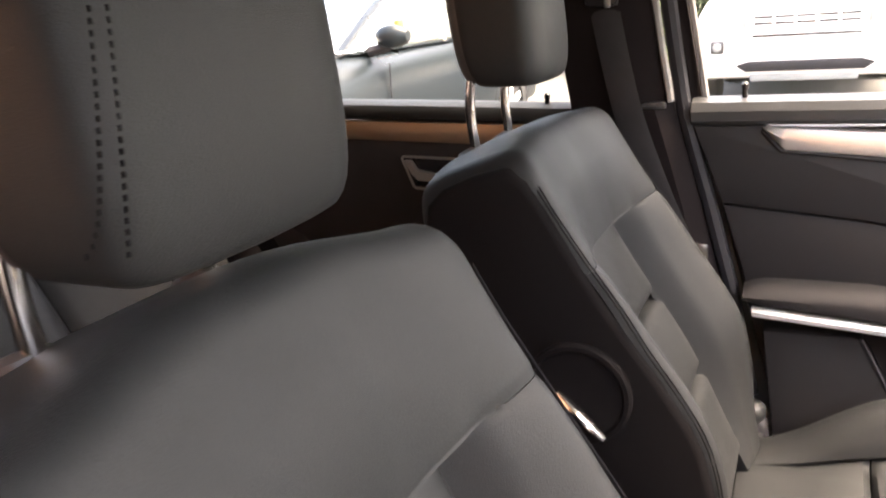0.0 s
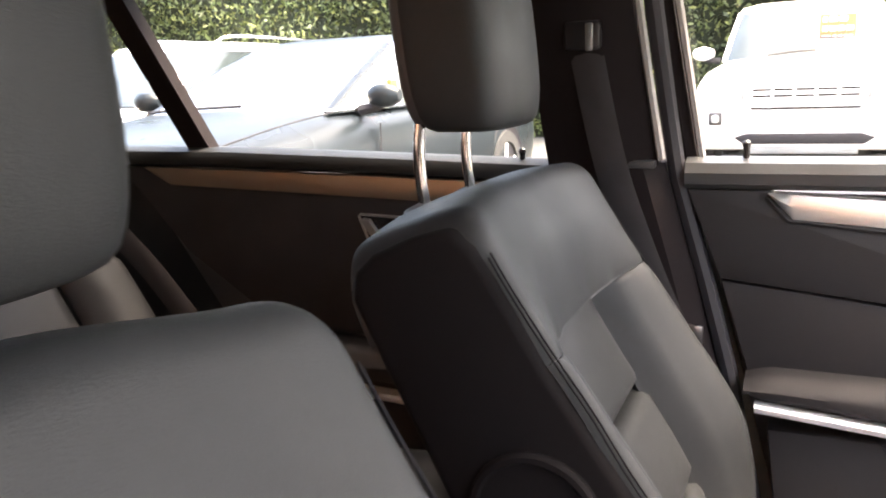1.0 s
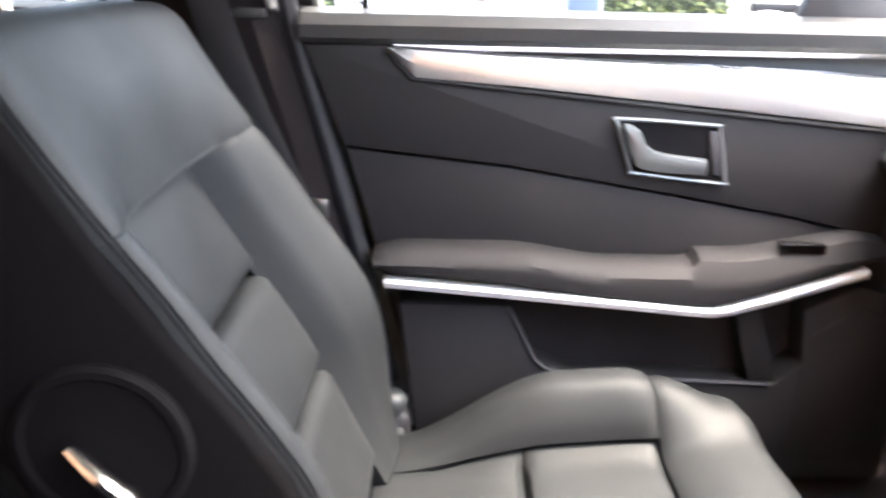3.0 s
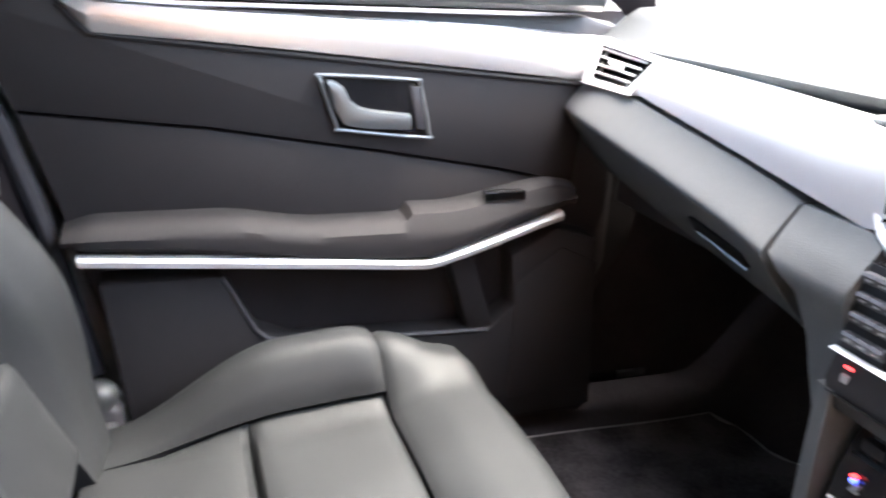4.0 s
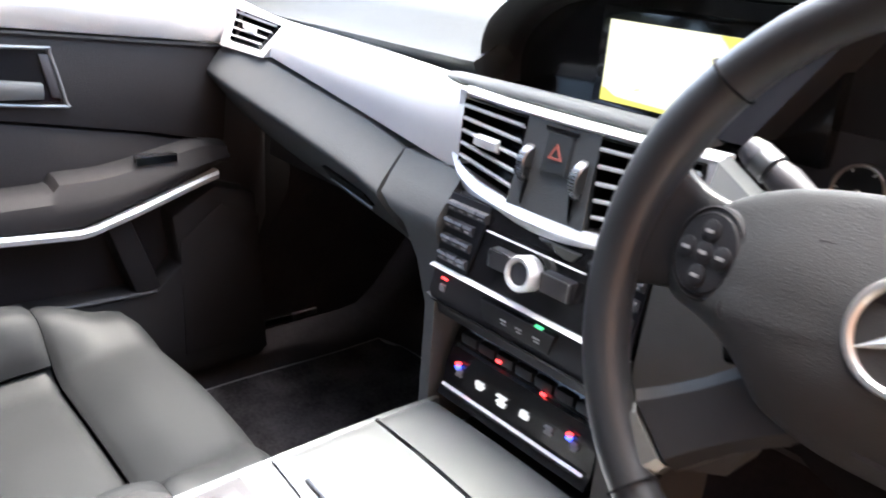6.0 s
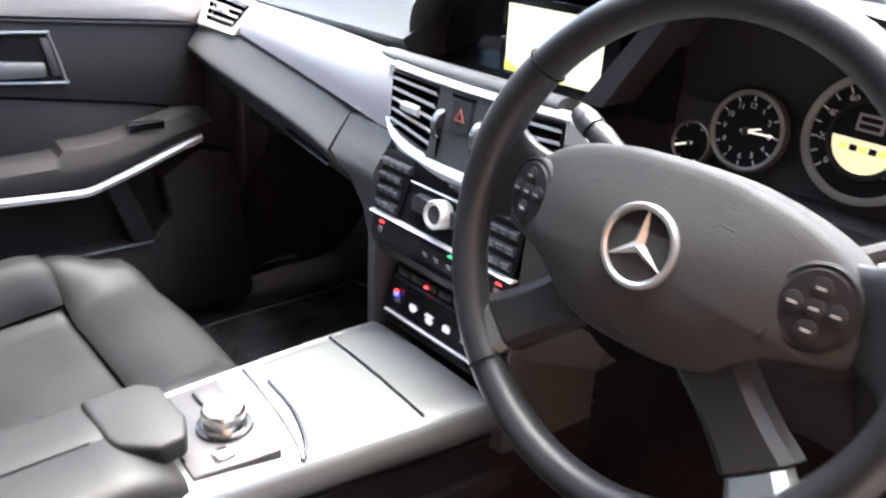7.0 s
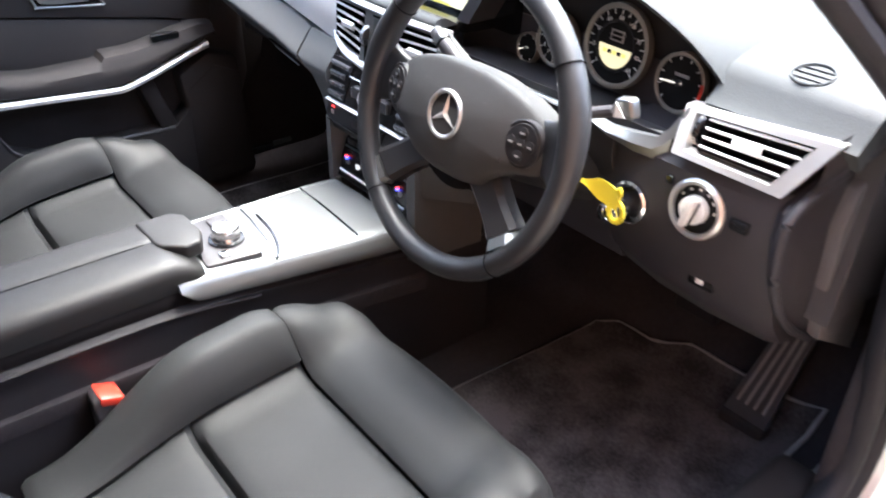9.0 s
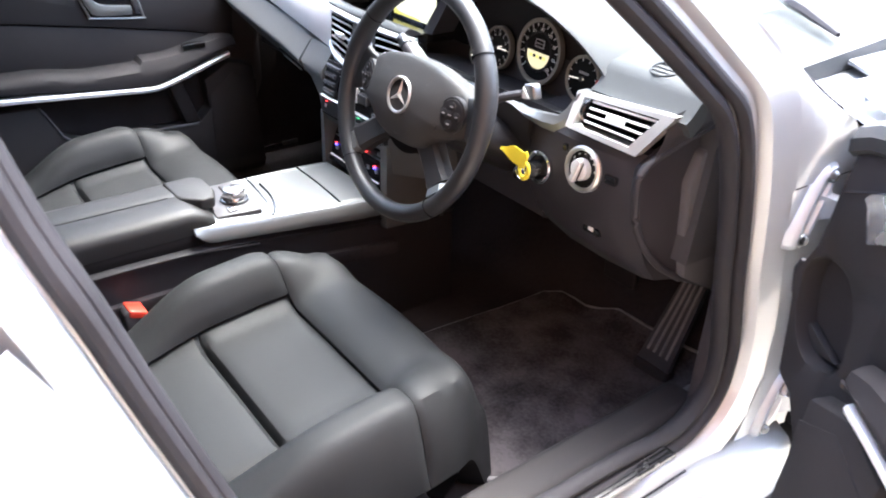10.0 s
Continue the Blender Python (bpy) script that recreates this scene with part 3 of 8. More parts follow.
part("sill_panel", prism([(-0.86, 0.255), (-0.905, 0.22), (-0.90, 0.33), (-0.87, 0.345), (-0.86, 0.34)], "y", -1.1, 0.95, 0.008, 3), PAINT, shell)
part("sill_panel", prism([(0.735, 0.255), (0.905, 0.22), (0.90, 0.30), (0.842, 0.305), (0.735, 0.30)], "y", -1.1, -0.16, 0.008, 3), PAINT, shell)
part("sill_strip", box(-0.716, -0.708, -0.05, 0.80, 0.352, 0.364, 0.003), STEEL, shell, "grey sill strip")
# floor with its carpet, tunnel and mats
def floor_z(x, y):
    z = 0.262 + 0.17 * S(0.91, 1.12, y) + 0.05 * S(0.62, 0.76, abs(x))
    return z
own("floor", slab(lambda u, v: (-0.77 + 1.54 * u, -1.45 + 2.55 * v, floor_z(-0.77 + 1.54 * u, -1.45 + 2.55 * v)), 40, 60, 0.03), CARPET, "black carpeted car floor rising towards the bulkhead", "floor", "structure")


def floor_mat(x0, x1, y0, y1):
    def f(u, v):
        x, y = x0 + (x1 - x0) * u, y0 + (y1 - y0) * v
        x -= 0.028 * (1 - u) * (1 - v) * (1 if x0 > 0 else 0)
        y += 0.075 * S(0.78, 1.0, u) * (1 - v) - 0.022 * S(0.82, 1.0, v) * S(0.10, 0.0, u) + 0.03 * S(0.7, 1.0, v) * S(0.25, 0.45, u)
        w = 0.004 * math.sin(9 * u + 3 * v) * math.sin(5 * v)
        return (x, y, floor_z(x, y) + 0.012 + w)
    m = thing("floor_mat", ((x0 + x1) / 2, (y0 + y1) / 2, 0.265), "black tufted floor mat with a stitched edge", "floor mat", "floor mats")
    part("mat_surface", slab(f, 30, 36, -0.008), MAT_PILE, m)
    edge = [f(0, v / 12) for v in range(13)] + [f(u / 12, 1) for u in range(1, 13)] + [f(1, 1 - v / 12) for v in range(1, 13)] + [f(1 - u / 12, 0) for u in range(1, 12)]
    part("bound_edge", tube([Vector(p) + Vector((0, 0, 0.003)) for p in edge], 0.005, 8, closed=True), PIPING, m, "pale stitched edge")


floor_mat(0.25, 0.685, 0.41, 0.945)
floor_mat(-0.66, -0.17, 0.40, 0.93)


# ---- doors ----
def front_door(side, M, label):
    """A front door; side 1 is the driver's. d goes inwards from the inner panel. M swings it on its hinges."""
    door = thing("front_door", M, label, "car door", "front doors")

    def put(name, bm, material, lab="", parent=door, angle=35):
        return part(name, bm, material, parent, lab, local=True, angle=angle)

    def P(d, y, z):
        return (side * (0.712 - d), y, z)

    def plate(poly, d0, d1, w=0.003, seg=2):
        return prism(poly, "x", side * (0.712 - d0), side * (0.712 - d1), w, seg)

    top = [(-0.172, 0.945), (0.10, 0.945), (0.40, 0.945), (0.645, 0.945)] + ([(0.715, 0.932), (0.745, 0.918)] if side > 0 else [])
    put("sill_roll", loft([[P(d, y, z + dz) for d, dz in ((-0.045, 0.045), (-0.01, 0.046), (0.006, 0.040), (0.014, 0.026), (0.012, 0.010), (0.002, 0.002), (-0.045, 0.0))] for y, z in top]), SILL, "soft grey window sill")
    upper = [(-0.168, 0.946), (-0.055, 0.946), (-0.020, 0.904), (0.10, 0.897), (0.58, 0.853), (0.635, 0.846), (0.622, 0.700), (0.50, 0.727), (0.331, 0.756), (0.102, 0.792), (-0.119, 0.815)]
    put("upper_panel", plate(upper, -0.03, 0.006), VINYL)
    mid = [(-0.118, 0.811), (0.102, 0.788), (0.331, 0.752), (0.50, 0.723), (0.622, 0.695), (0.60, 0.64), (0.38, 0.60), (-0.06, 0.62)]
    put("mid_panel", plate(mid, -0.03, 0.002), VINYL)
    put("trim_strip", loft([[P(d, y, z) for d, z in ((-0.004, zt), (0.010, zt - 0.003), (0.015, (zt + zb) / 2), (0.010, zb + 0.003), (-0.004, zb))]
                            for y, zt, zb in ((-0.058, 0.9455, 0.9415), (-0.040, 0.9450, 0.920), (-0.024, 0.9445, 0.904), (0.1, 0.938, 0.896), (0.3, 0.931, 0.879), (0.5, 0.924, 0.861), (0.648, 0.914, 0.848)) + (((0.676, 0.905, 0.834), (0.694, 0.897, 0.880)) if side > 0 else ())]), DOOR_TRIM, "satin aluminium trim strip")
    put("trim_shadow_lip", tube([P(0.006, y, z) for y, z in ((-0.06, 0.938), (-0.03, 0.905), (0.1, 0.893), (0.3, 0.875), (0.5, 0.857), (0.64, 0.845))], 0.004, 6), VINYL)

    # armrest with its raised switch pod
    def arm(y):
        zt = 0.685 - 0.016 * S(0.10, 0.24, y) + 0.030 * S(0.40, 0.60, y)
        pod = 0.014 * S(0.350, 0.364, y)
        zb = 0.650 - 0.040 * S(-0.06, 0.384, y) if y < 0.384 else 0.610 + 0.06 * (y - 0.384) / 0.206
        w = 0.062 - 0.018 * S(0.40, 0.62, y)
        return zt, pod, zb, w
    loops = []
    for k in range(81):
        y = -0.078 + 0.69 * k / 80
        zt, pod, zb, w = arm(y)
        e = min(1.0, (k + 0.8) / 5, (80.8 - k) / 5) ** 0.5
        zm = (zt + zb) / 2
        zt, zb = zm + (zt - zm) * e, zm + (zb - zm) * e
        loops.append([P(-0.02, y, zt + pod), P(0.004, y, zt + pod), P(w * 0.45, y, zt + pod), P(w * 0.8, y, zt + pod * 0.8 - 0.003), P(w, y, zt - 0.014), P(w * 1.04, y, zm), P(w, y, zb + 0.008), P(w * 0.85, y, zb), P(-0.02, y, zb)])
    put("armrest", loft(loops), VINYL, "padded armrest with raised switch pod")
    strip = [(-0.062, 0.6445), (0.10, 0.632), (0.25, 0.620), (0.36, 0.611), (0.392, 0.611), (0.43, 0.621), (0.50, 0.640), (0.592, 0.665)]
    sl = smooth_line([Vector((0, *p)) for p in strip], 4)
    put("chrome_strip", loft([[P(0.046 - 0.016 * S(0.42, 0.6, q.y) + dd, q.y, q.z + dz) for dd, dz in ((0, -0.011), (0.016, -0.010), (0.019, -0.002), (0.016, 0.003), (0, 0.003))] for q in sl]), SILVER, "bright chrome strip under the armrest")
    sw = put("window_switch", box(*sorted((side * 0.685, side * 0.668)), 0.470, 0.530, 0.690, 0.7015, 0.002), BLACK)
    put("switch_rim", box(*sorted((side * 0.667, side * 0.6645)), 0.468, 0.528, 0.690, 0.7005), CHROME, parent=sw)
    # lower panel with its pocket
    put("lower_panel", plate([(-0.045, 0.60), (0.105, 0.60), (0.120, 0.575), (0.150, 0.515), (0.20, 0.494), (0.49, 0.484), (0.53, 0.52), (0.52, 0.600), (0.59, 0.64), (0.66, 0.62), (0.68, 0.33), (-0.01, 0.31)], -0.02, 0.035, 0.006), VINYL)
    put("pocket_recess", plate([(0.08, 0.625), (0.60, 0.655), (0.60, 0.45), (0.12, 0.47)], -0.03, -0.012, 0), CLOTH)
    put("pocket_rim", tube([P(0.034, y, z) for y, z in ((0.106, 0.598), (0.118, 0.578), (0.148, 0.517), (0.165, 0.503), (0.20, 0.495), (0.35, 0.489), (0.49, 0.484))], 0.004, 6), PLASTIC)
    put("pocket_wall", plate([(0.42, 0.612), (0.455, 0.618), (0.50, 0.487), (0.46, 0.485)], -0.02, 0.03, 0.004), VINYL)
    put("speaker_grille", plate([(0.53, 0.36), (0.66, 0.36), (0.665, 0.58), (0.60, 0.61), (0.53, 0.56)], 0.031, 0.037, 0.004), VINYL)
    # handle
    fr = [(0.247, 0.859), (0.368, 0.853), (0.3765, 0.846), (0.391, 0.782), (0.3845, 0.775), (0.270, 0.787), (0.2635, 0.792), (0.242, 0.852)]
    hd = put("door_handle", tube(smooth_line([P(0.012, y, z) for y, z in fr], 4, closed=True), 0.0026, 8, closed=True, up=(1, 0, 0)), CONSOLE_SILVER, "satin silver door handle")
    put("handle_recess", plate([(0.248, 0.856), (0.372, 0.850), (0.387, 0.779), (0.268, 0.790)], 0.004, 0.0085, 0), BLACK, parent=hd)
    put("handle_lever", loft([[P(d, y, z) for d, z in ((0.010, zt), (0.020, zt - 0.002), (0.022, (zt + zb) / 2), (0.018, zb), (0.010, zb))]
                              for y, zt, zb in ((0.250, 0.854, 0.846), (0.260, 0.852, 0.816), (0.272, 0.844, 0.796), (0.281, 0.826, 0.793), (0.292, 0.818, 0.791), (0.31, 0.814, 0.789), (0.363, 0.808, 0.787))]), CONSOLE_SILVER, "satin silver pull lever", parent=hd)
    put("lock_button", plate([(0.362, 0.846), (0.376, 0.844), (0.387, 0.785), (0.374, 0.787)], 0.0085, 0.013, 0.002), PLASTIC, parent=hd)
    put("lock_pin", lathe([(0.0048, 0), (0.0048, 0.018), (0.006, 0.019), (0.006, 0.025), (0.003, 0.028), (0, 0.028)], 12, Matrix.Translation(P(-0.012, -0.090, 0.988))), BLACK, "black lock pin")
    # outer skin, window frame and glass
    put("outer_skin", loft([[(side * x, y, z) for y in (-0.20, 0.1, 0.4, 0.62, ye)] for x, z, ye in ((0.80, 0.945, 0.75), (0.88, 0.94, 0.80), (0.902, 0.86, 0.82), (0.915, 0.68, 0.82), (0.905, 0.45, 0.79), (0.895, 0.33, 0.74), (0.79, 0.31, 0.63))], closed=False), PAINT)
    put("door_core", prism([(-0.16, 0.94), (0.64, 0.94), (0.72, 0.92), (0.72, 0.55), (0.64, 0.34), (0.0, 0.33)], "x", *sorted((side * 0.748, side * 0.86)), 0.01), PLASTIC)
    put("hinge_end_panel", prism([(0.62, 0.94), (0.70, 0.93), (0.735, 0.80), (0.76, 0.70), (0.775, 0.62), (0.77, 0.58), (0.72, 0.50), (0.66, 0.34), (0.62, 0.34)], "x", *sorted((side * 0.758, side * 0.87)), 0.01), CLOTH)
    if side > 0:
        # front end of the inner panel, free of the dashboard, with its dark scoop
        rim = [(0.640, 0.945), (0.715, 0.945), (0.752, 0.930), (0.745, 0.868), (0.757, 0.790), (0.782, 0.735), (0.770, 0.670), (0.760, 0.580), (0.729, 0.566), (0.693, 0.499), (0.655, 0.438), (0.635, 0.340), (0.600, 0.340), (0.600, 0.60), (0.610, 0.80)]
        cy, cz = 0.716, 0.706

        def hole(a):
            return (cy + 0.050 * math.copysign(abs(math.cos(a)) ** 0.8, math.cos(a)) + 0.012 * math.sin(a), cz + 0.074 * math.copysign(abs(math.sin(a)) ** 0.8, math.sin(a)))

        def border(a):
            reach = []
            for (y0, z0), (y1, z1) in zip(rim, rim[1:] + rim[:1]):
                det = math.sin(a) * (y1 - y0) - math.cos(a) * (z1 - z0)
                if abs(det) > 1e-9:
                    m = (math.cos(a) * (z0 - cz) - math.sin(a) * (y0 - cy)) / det
                    k = ((z0 - cz) * (y1 - y0) - (y0 - cy) * (z1 - z0)) / det
                    if k > 0 and -1e-6 <= m <= 1 + 1e-6:
                        reach.append(k)
            return (cy + min(reach) * math.cos(a), cz + min(reach) * math.sin(a))
        turns = [2 * math.pi * k / 72 for k in range(72)]
        put("front_panel", loft([[P(-0.034, *hole(a)) for a in turns], [P(-0.004, *hole(a)) for a in turns], [P(0.002, *(0.94 * h + 0.06 * b for h, b in zip(hole(a), border(a)))) for a in turns],
                                 [P(0.004, *(0.06 * h + 0.94 * b for h, b in zip(hole(a), border(a)))) for a in turns], [P(-0.002, *border(a)) for a in turns], [P(-0.040, *border(a)) for a in turns]], caps=False), VINYL, "front end of the dark door panel", angle=50)
        sc = put("scoop_floor", plate([hole(a) for a in turns], -0.036, -0.031, 0), CLOTH)
        put("scoop_divider", plate([(0.690, 0.642), (0.735, 0.634), (0.764, 0.652), (0.752, 0.668)], -0.031, -0.018, 0.002), VINYL, parent=sc)
        put("panel_seam", tube([P(0.004, y, z) for y, z in ((0.738, 0.877), (0.706, 0.890), (0.676, 0.905))], 0.0018, 6), RUBBER)
        put("edge_clip", tube([P(-0.006, y, z) for y, z in ((0.784, 0.752), (0.789, 0.735), (0.784, 0.700))], [0.004, 0.006, 0.004], 8), RUBBER)
    fr = [(side * (0.765 - 0.30 * max(0, z - 0.97)), y, z) for y, z in ((-0.172, 0.97), (-0.205, 1.22), (-0.18, 1.325), (-0.06, 1.35), (0.10, 1.315), (0.27, 1.225), (0.45, 1.095), (0.60, 0.968))]
    put("window_frame", tube(fr, [0.020] * 8, 8), PILLAR)
    # Pale line along the frame's rear upright, a thin tube in headliner colour.
    put("frame_pale_edge", tube([(p[0] * 0.975, p[1] + 0.022, p[2]) for p in fr[:3]], 0.006, 6), HEADLINER)
    gl = put("window_glass", raw([(side * (0.775 - 0.30 * max(0, z - 0.97)), y, z) for y, z in ((-0.165, 0.975), (-0.195, 1.22), (-0.17, 1.315), (-0.06, 1.34), (0.10, 1.305), (0.27, 1.215), (0.45, 1.085), (0.60, 0.972))] +
                 [(side * (0.779 - 0.30 * max(0, z - 0.97)), y, z) for y, z in ((-0.165, 0.975), (-0.195, 1.22), (-0.17, 1.315), (-0.06, 1.34), (0.10, 1.305), (0.27, 1.215), (0.45, 1.085), (0.60, 0.972))],
                 [tuple(range(8)), tuple(range(15, 7, -1))] + [(i, (i + 1) % 8, 8 + (i + 1) % 8, 8 + i) for i in range(8)]), GLASS, "clear side window")
    gl.visible_shadow = False
    mr = put("door_mirror", prism([(0.64, 0.985), (0.66, 1.10), (0.72, 1.115), (0.76, 1.08), (0.75, 1.0)], "x", *sorted((side * 0.93, side * 1.13)), 0.03, 3), PAINT, "silver door mirror")
    put("mirror_foot", box(*sorted((side * 0.77, side * 0.95)), 0.62, 0.70, 0.96, 1.0, 0.01), BLACK, parent=mr)
    put("mirror_sail", plate([(0.47, 0.985), (0.63, 0.955), (0.645, 0.97), (0.60, 1.01), (0.50, 1.075)], -0.045, -0.02, 0.004), PLASTIC)
    return door


front_door(-1, Matrix.Identity(4), "closed passenger door with grey vinyl panels, silver trim and chrome strip")
HINGE = Vector((0.853, 0.899, 0.0))
SWING = Matrix.Translation(HINGE) @ Matrix.Rotation(radians(66.7), 4, "Z") @ Matrix.Translation(-HINGE)
front_door(1, SWING, "driver's door swung wide open with dark inner panel")


def rear_door():
    door = thing("rear_door", (-0.72, -0.8, 0.3), "closed rear door with dark panels, silver trim strip and fixed quarter light", "car door")

    def P(d, y, z):
        return (-0.712 + d, y, z)

    def plate(poly, d0, d1, w=0.003):
        return prism(poly, "x", -0.712 + d0, -0.712 + d1, w)
    part("sill_roll", loft([[P(d, y, z + dz) for d, dz in ((-0.045, 0.030), (-0.01, 0.031), (0.006, 0.024), (0.012, 0.010), (0.010, 0.0), (0.0, -0.006), (-0.045, -0.006))] for y, z in ((-1.36, 0.978), (-1.0, 0.975), (-0.70, 0.966), (-0.35, 0.954))]), SILL_SHADED, door)
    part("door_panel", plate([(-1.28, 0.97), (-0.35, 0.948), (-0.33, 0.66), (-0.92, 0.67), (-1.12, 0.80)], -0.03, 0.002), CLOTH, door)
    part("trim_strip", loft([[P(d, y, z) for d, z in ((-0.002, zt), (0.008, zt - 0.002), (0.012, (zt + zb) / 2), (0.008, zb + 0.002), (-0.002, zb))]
                             for y, zt, zb in ((-1.205, 0.971, 0.968), (-1.17, 0.9705, 0.946), (-1.145, 0.970, 0.934), (-0.90, 0.965, 0.926), (-0.64, 0.958, 0.917), (-0.36, 0.948, 0.905))]), TRIM_WARM_SHADED, door, "satin aluminium trim strip")
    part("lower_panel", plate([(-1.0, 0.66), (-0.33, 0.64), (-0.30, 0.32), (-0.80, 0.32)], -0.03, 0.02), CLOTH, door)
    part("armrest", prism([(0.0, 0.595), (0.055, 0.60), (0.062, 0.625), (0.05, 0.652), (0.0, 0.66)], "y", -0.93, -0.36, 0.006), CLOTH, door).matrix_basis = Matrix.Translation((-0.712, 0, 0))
    part("chrome_strip", loft([[P(d, y, z + dz) for d, dz in ((0.03, -0.008), (0.058, -0.008), (0.060, 0.0), (0.056, 0.004), (0.03, 0.004))] for y, z in ((-0.90, 0.587), (-0.70, 0.578), (-0.36, 0.566))]), SILVER, door, "bright chrome strip under the armrest")
    hd = part("door_handle", tube([P(0.012, y, z) for y, z in ((-0.722, 0.889), (-0.718, 0.892), (-0.606, 0.888), (-0.602, 0.884), (-0.588, 0.826), (-0.592, 0.822), (-0.696, 0.829), (-0.700, 0.833))], 0.0026, 8, closed=True, up=(1, 0, 0)), CONSOLE_SILVER, door, "satin silver door handle")
    part("handle_recess", plate([(-0.718, 0.889), (-0.605, 0.885), (-0.590, 0.826), (-0.696, 0.833)], 0.002, 0.006, 0), BLACK, hd)
    part("handle_lever", loft([[P(d, y, z) for d, z in ((0.008, zt), (0.018, zt - 0.002), (0.018, zb), (0.008, zb))] for y, zt, zb in ((-0.714, 0.886, 0.880), (-0.700, 0.884, 0.858), (-0.688, 0.866, 0.846), (-0.615, 0.852, 0.838))]), CONSOLE_SILVER, hd)
    part("lock_pin", lathe([(0.0048, 0), (0.0048, 0.012), (0.006, 0.013), (0.006, 0.019), (0.003, 0.022), (0, 0.022)], 12, Matrix.Translation(P(-0.012, -0.427, 0.984))), BLACK, door, "black lock pin")
    part("quarter_bar", loft([[(-0.755 + dx, y + dy, 1.0) for dx, dy in ((0, 0), (0.03, 0.0), (0.03, 0.052), (0, 0.052))] if k == 0 else [(-0.655 + dx, y + dy, 1.33) for dx, dy in ((0, 0), (0.03, 0), (0.03, 0.058), (0, 0.058))] for k, y in ((0, -1.108), (1, -1.225))]), PILLAR, door, "black quarter light bar")
    fr = [(-0.755 + 0.30 * max(0, z - 0.97), y, z) for y, z in ((-0.36, 0.975), (-0.385, 1.23), (-0.36, 1.34), (-0.8, 1.36), (-1.22, 1.34), (-1.36, 1.27), (-1.415, 1.05), (-1.38, 0.985))]
    part("window_frame", tube(fr, 0.020, 8), PILLAR, door)
    ys = ((-0.36, 0.98), (-0.37, 1.33), (-0.8, 1.35), (-1.22, 1.33), (-1.35, 1.27), (-1.41, 1.05), (-1.37, 0.99))
    gl = part("window_glass", raw([(-0.770 + 0.30 * max(0, z - 0.97), y, z) for y, z in ys] + [(-0.774 + 0.30 * max(0, z - 0.97), y, z) for y, z in ys],
              [tuple(range(7)), tuple(range(13, 6, -1))] + [(i, (i + 1) % 7, 7 + (i + 1) % 7, 7 + i) for i in range(7)]), GLASS, door, "clear side window")
    gl.visible_shadow = False
    part("outer_skin", loft([[(x, y, z) for y in (-1.30, -1.0, -0.6, -0.2)] for x, z in ((-0.80, 0.96), (-0.88, 0.95), (-0.905, 0.86), (-0.915, 0.68), (-0.905, 0.45), (-0.89, 0.32))], closed=False), PAINT, door)
    part("door_core", prism([(-1.28, 0.95), (-0.22, 0.93), (-0.05, 0.33), (-0.85, 0.33)], "x", -0.86, -0.748, 0.01), PLASTIC, door)


rear_door()

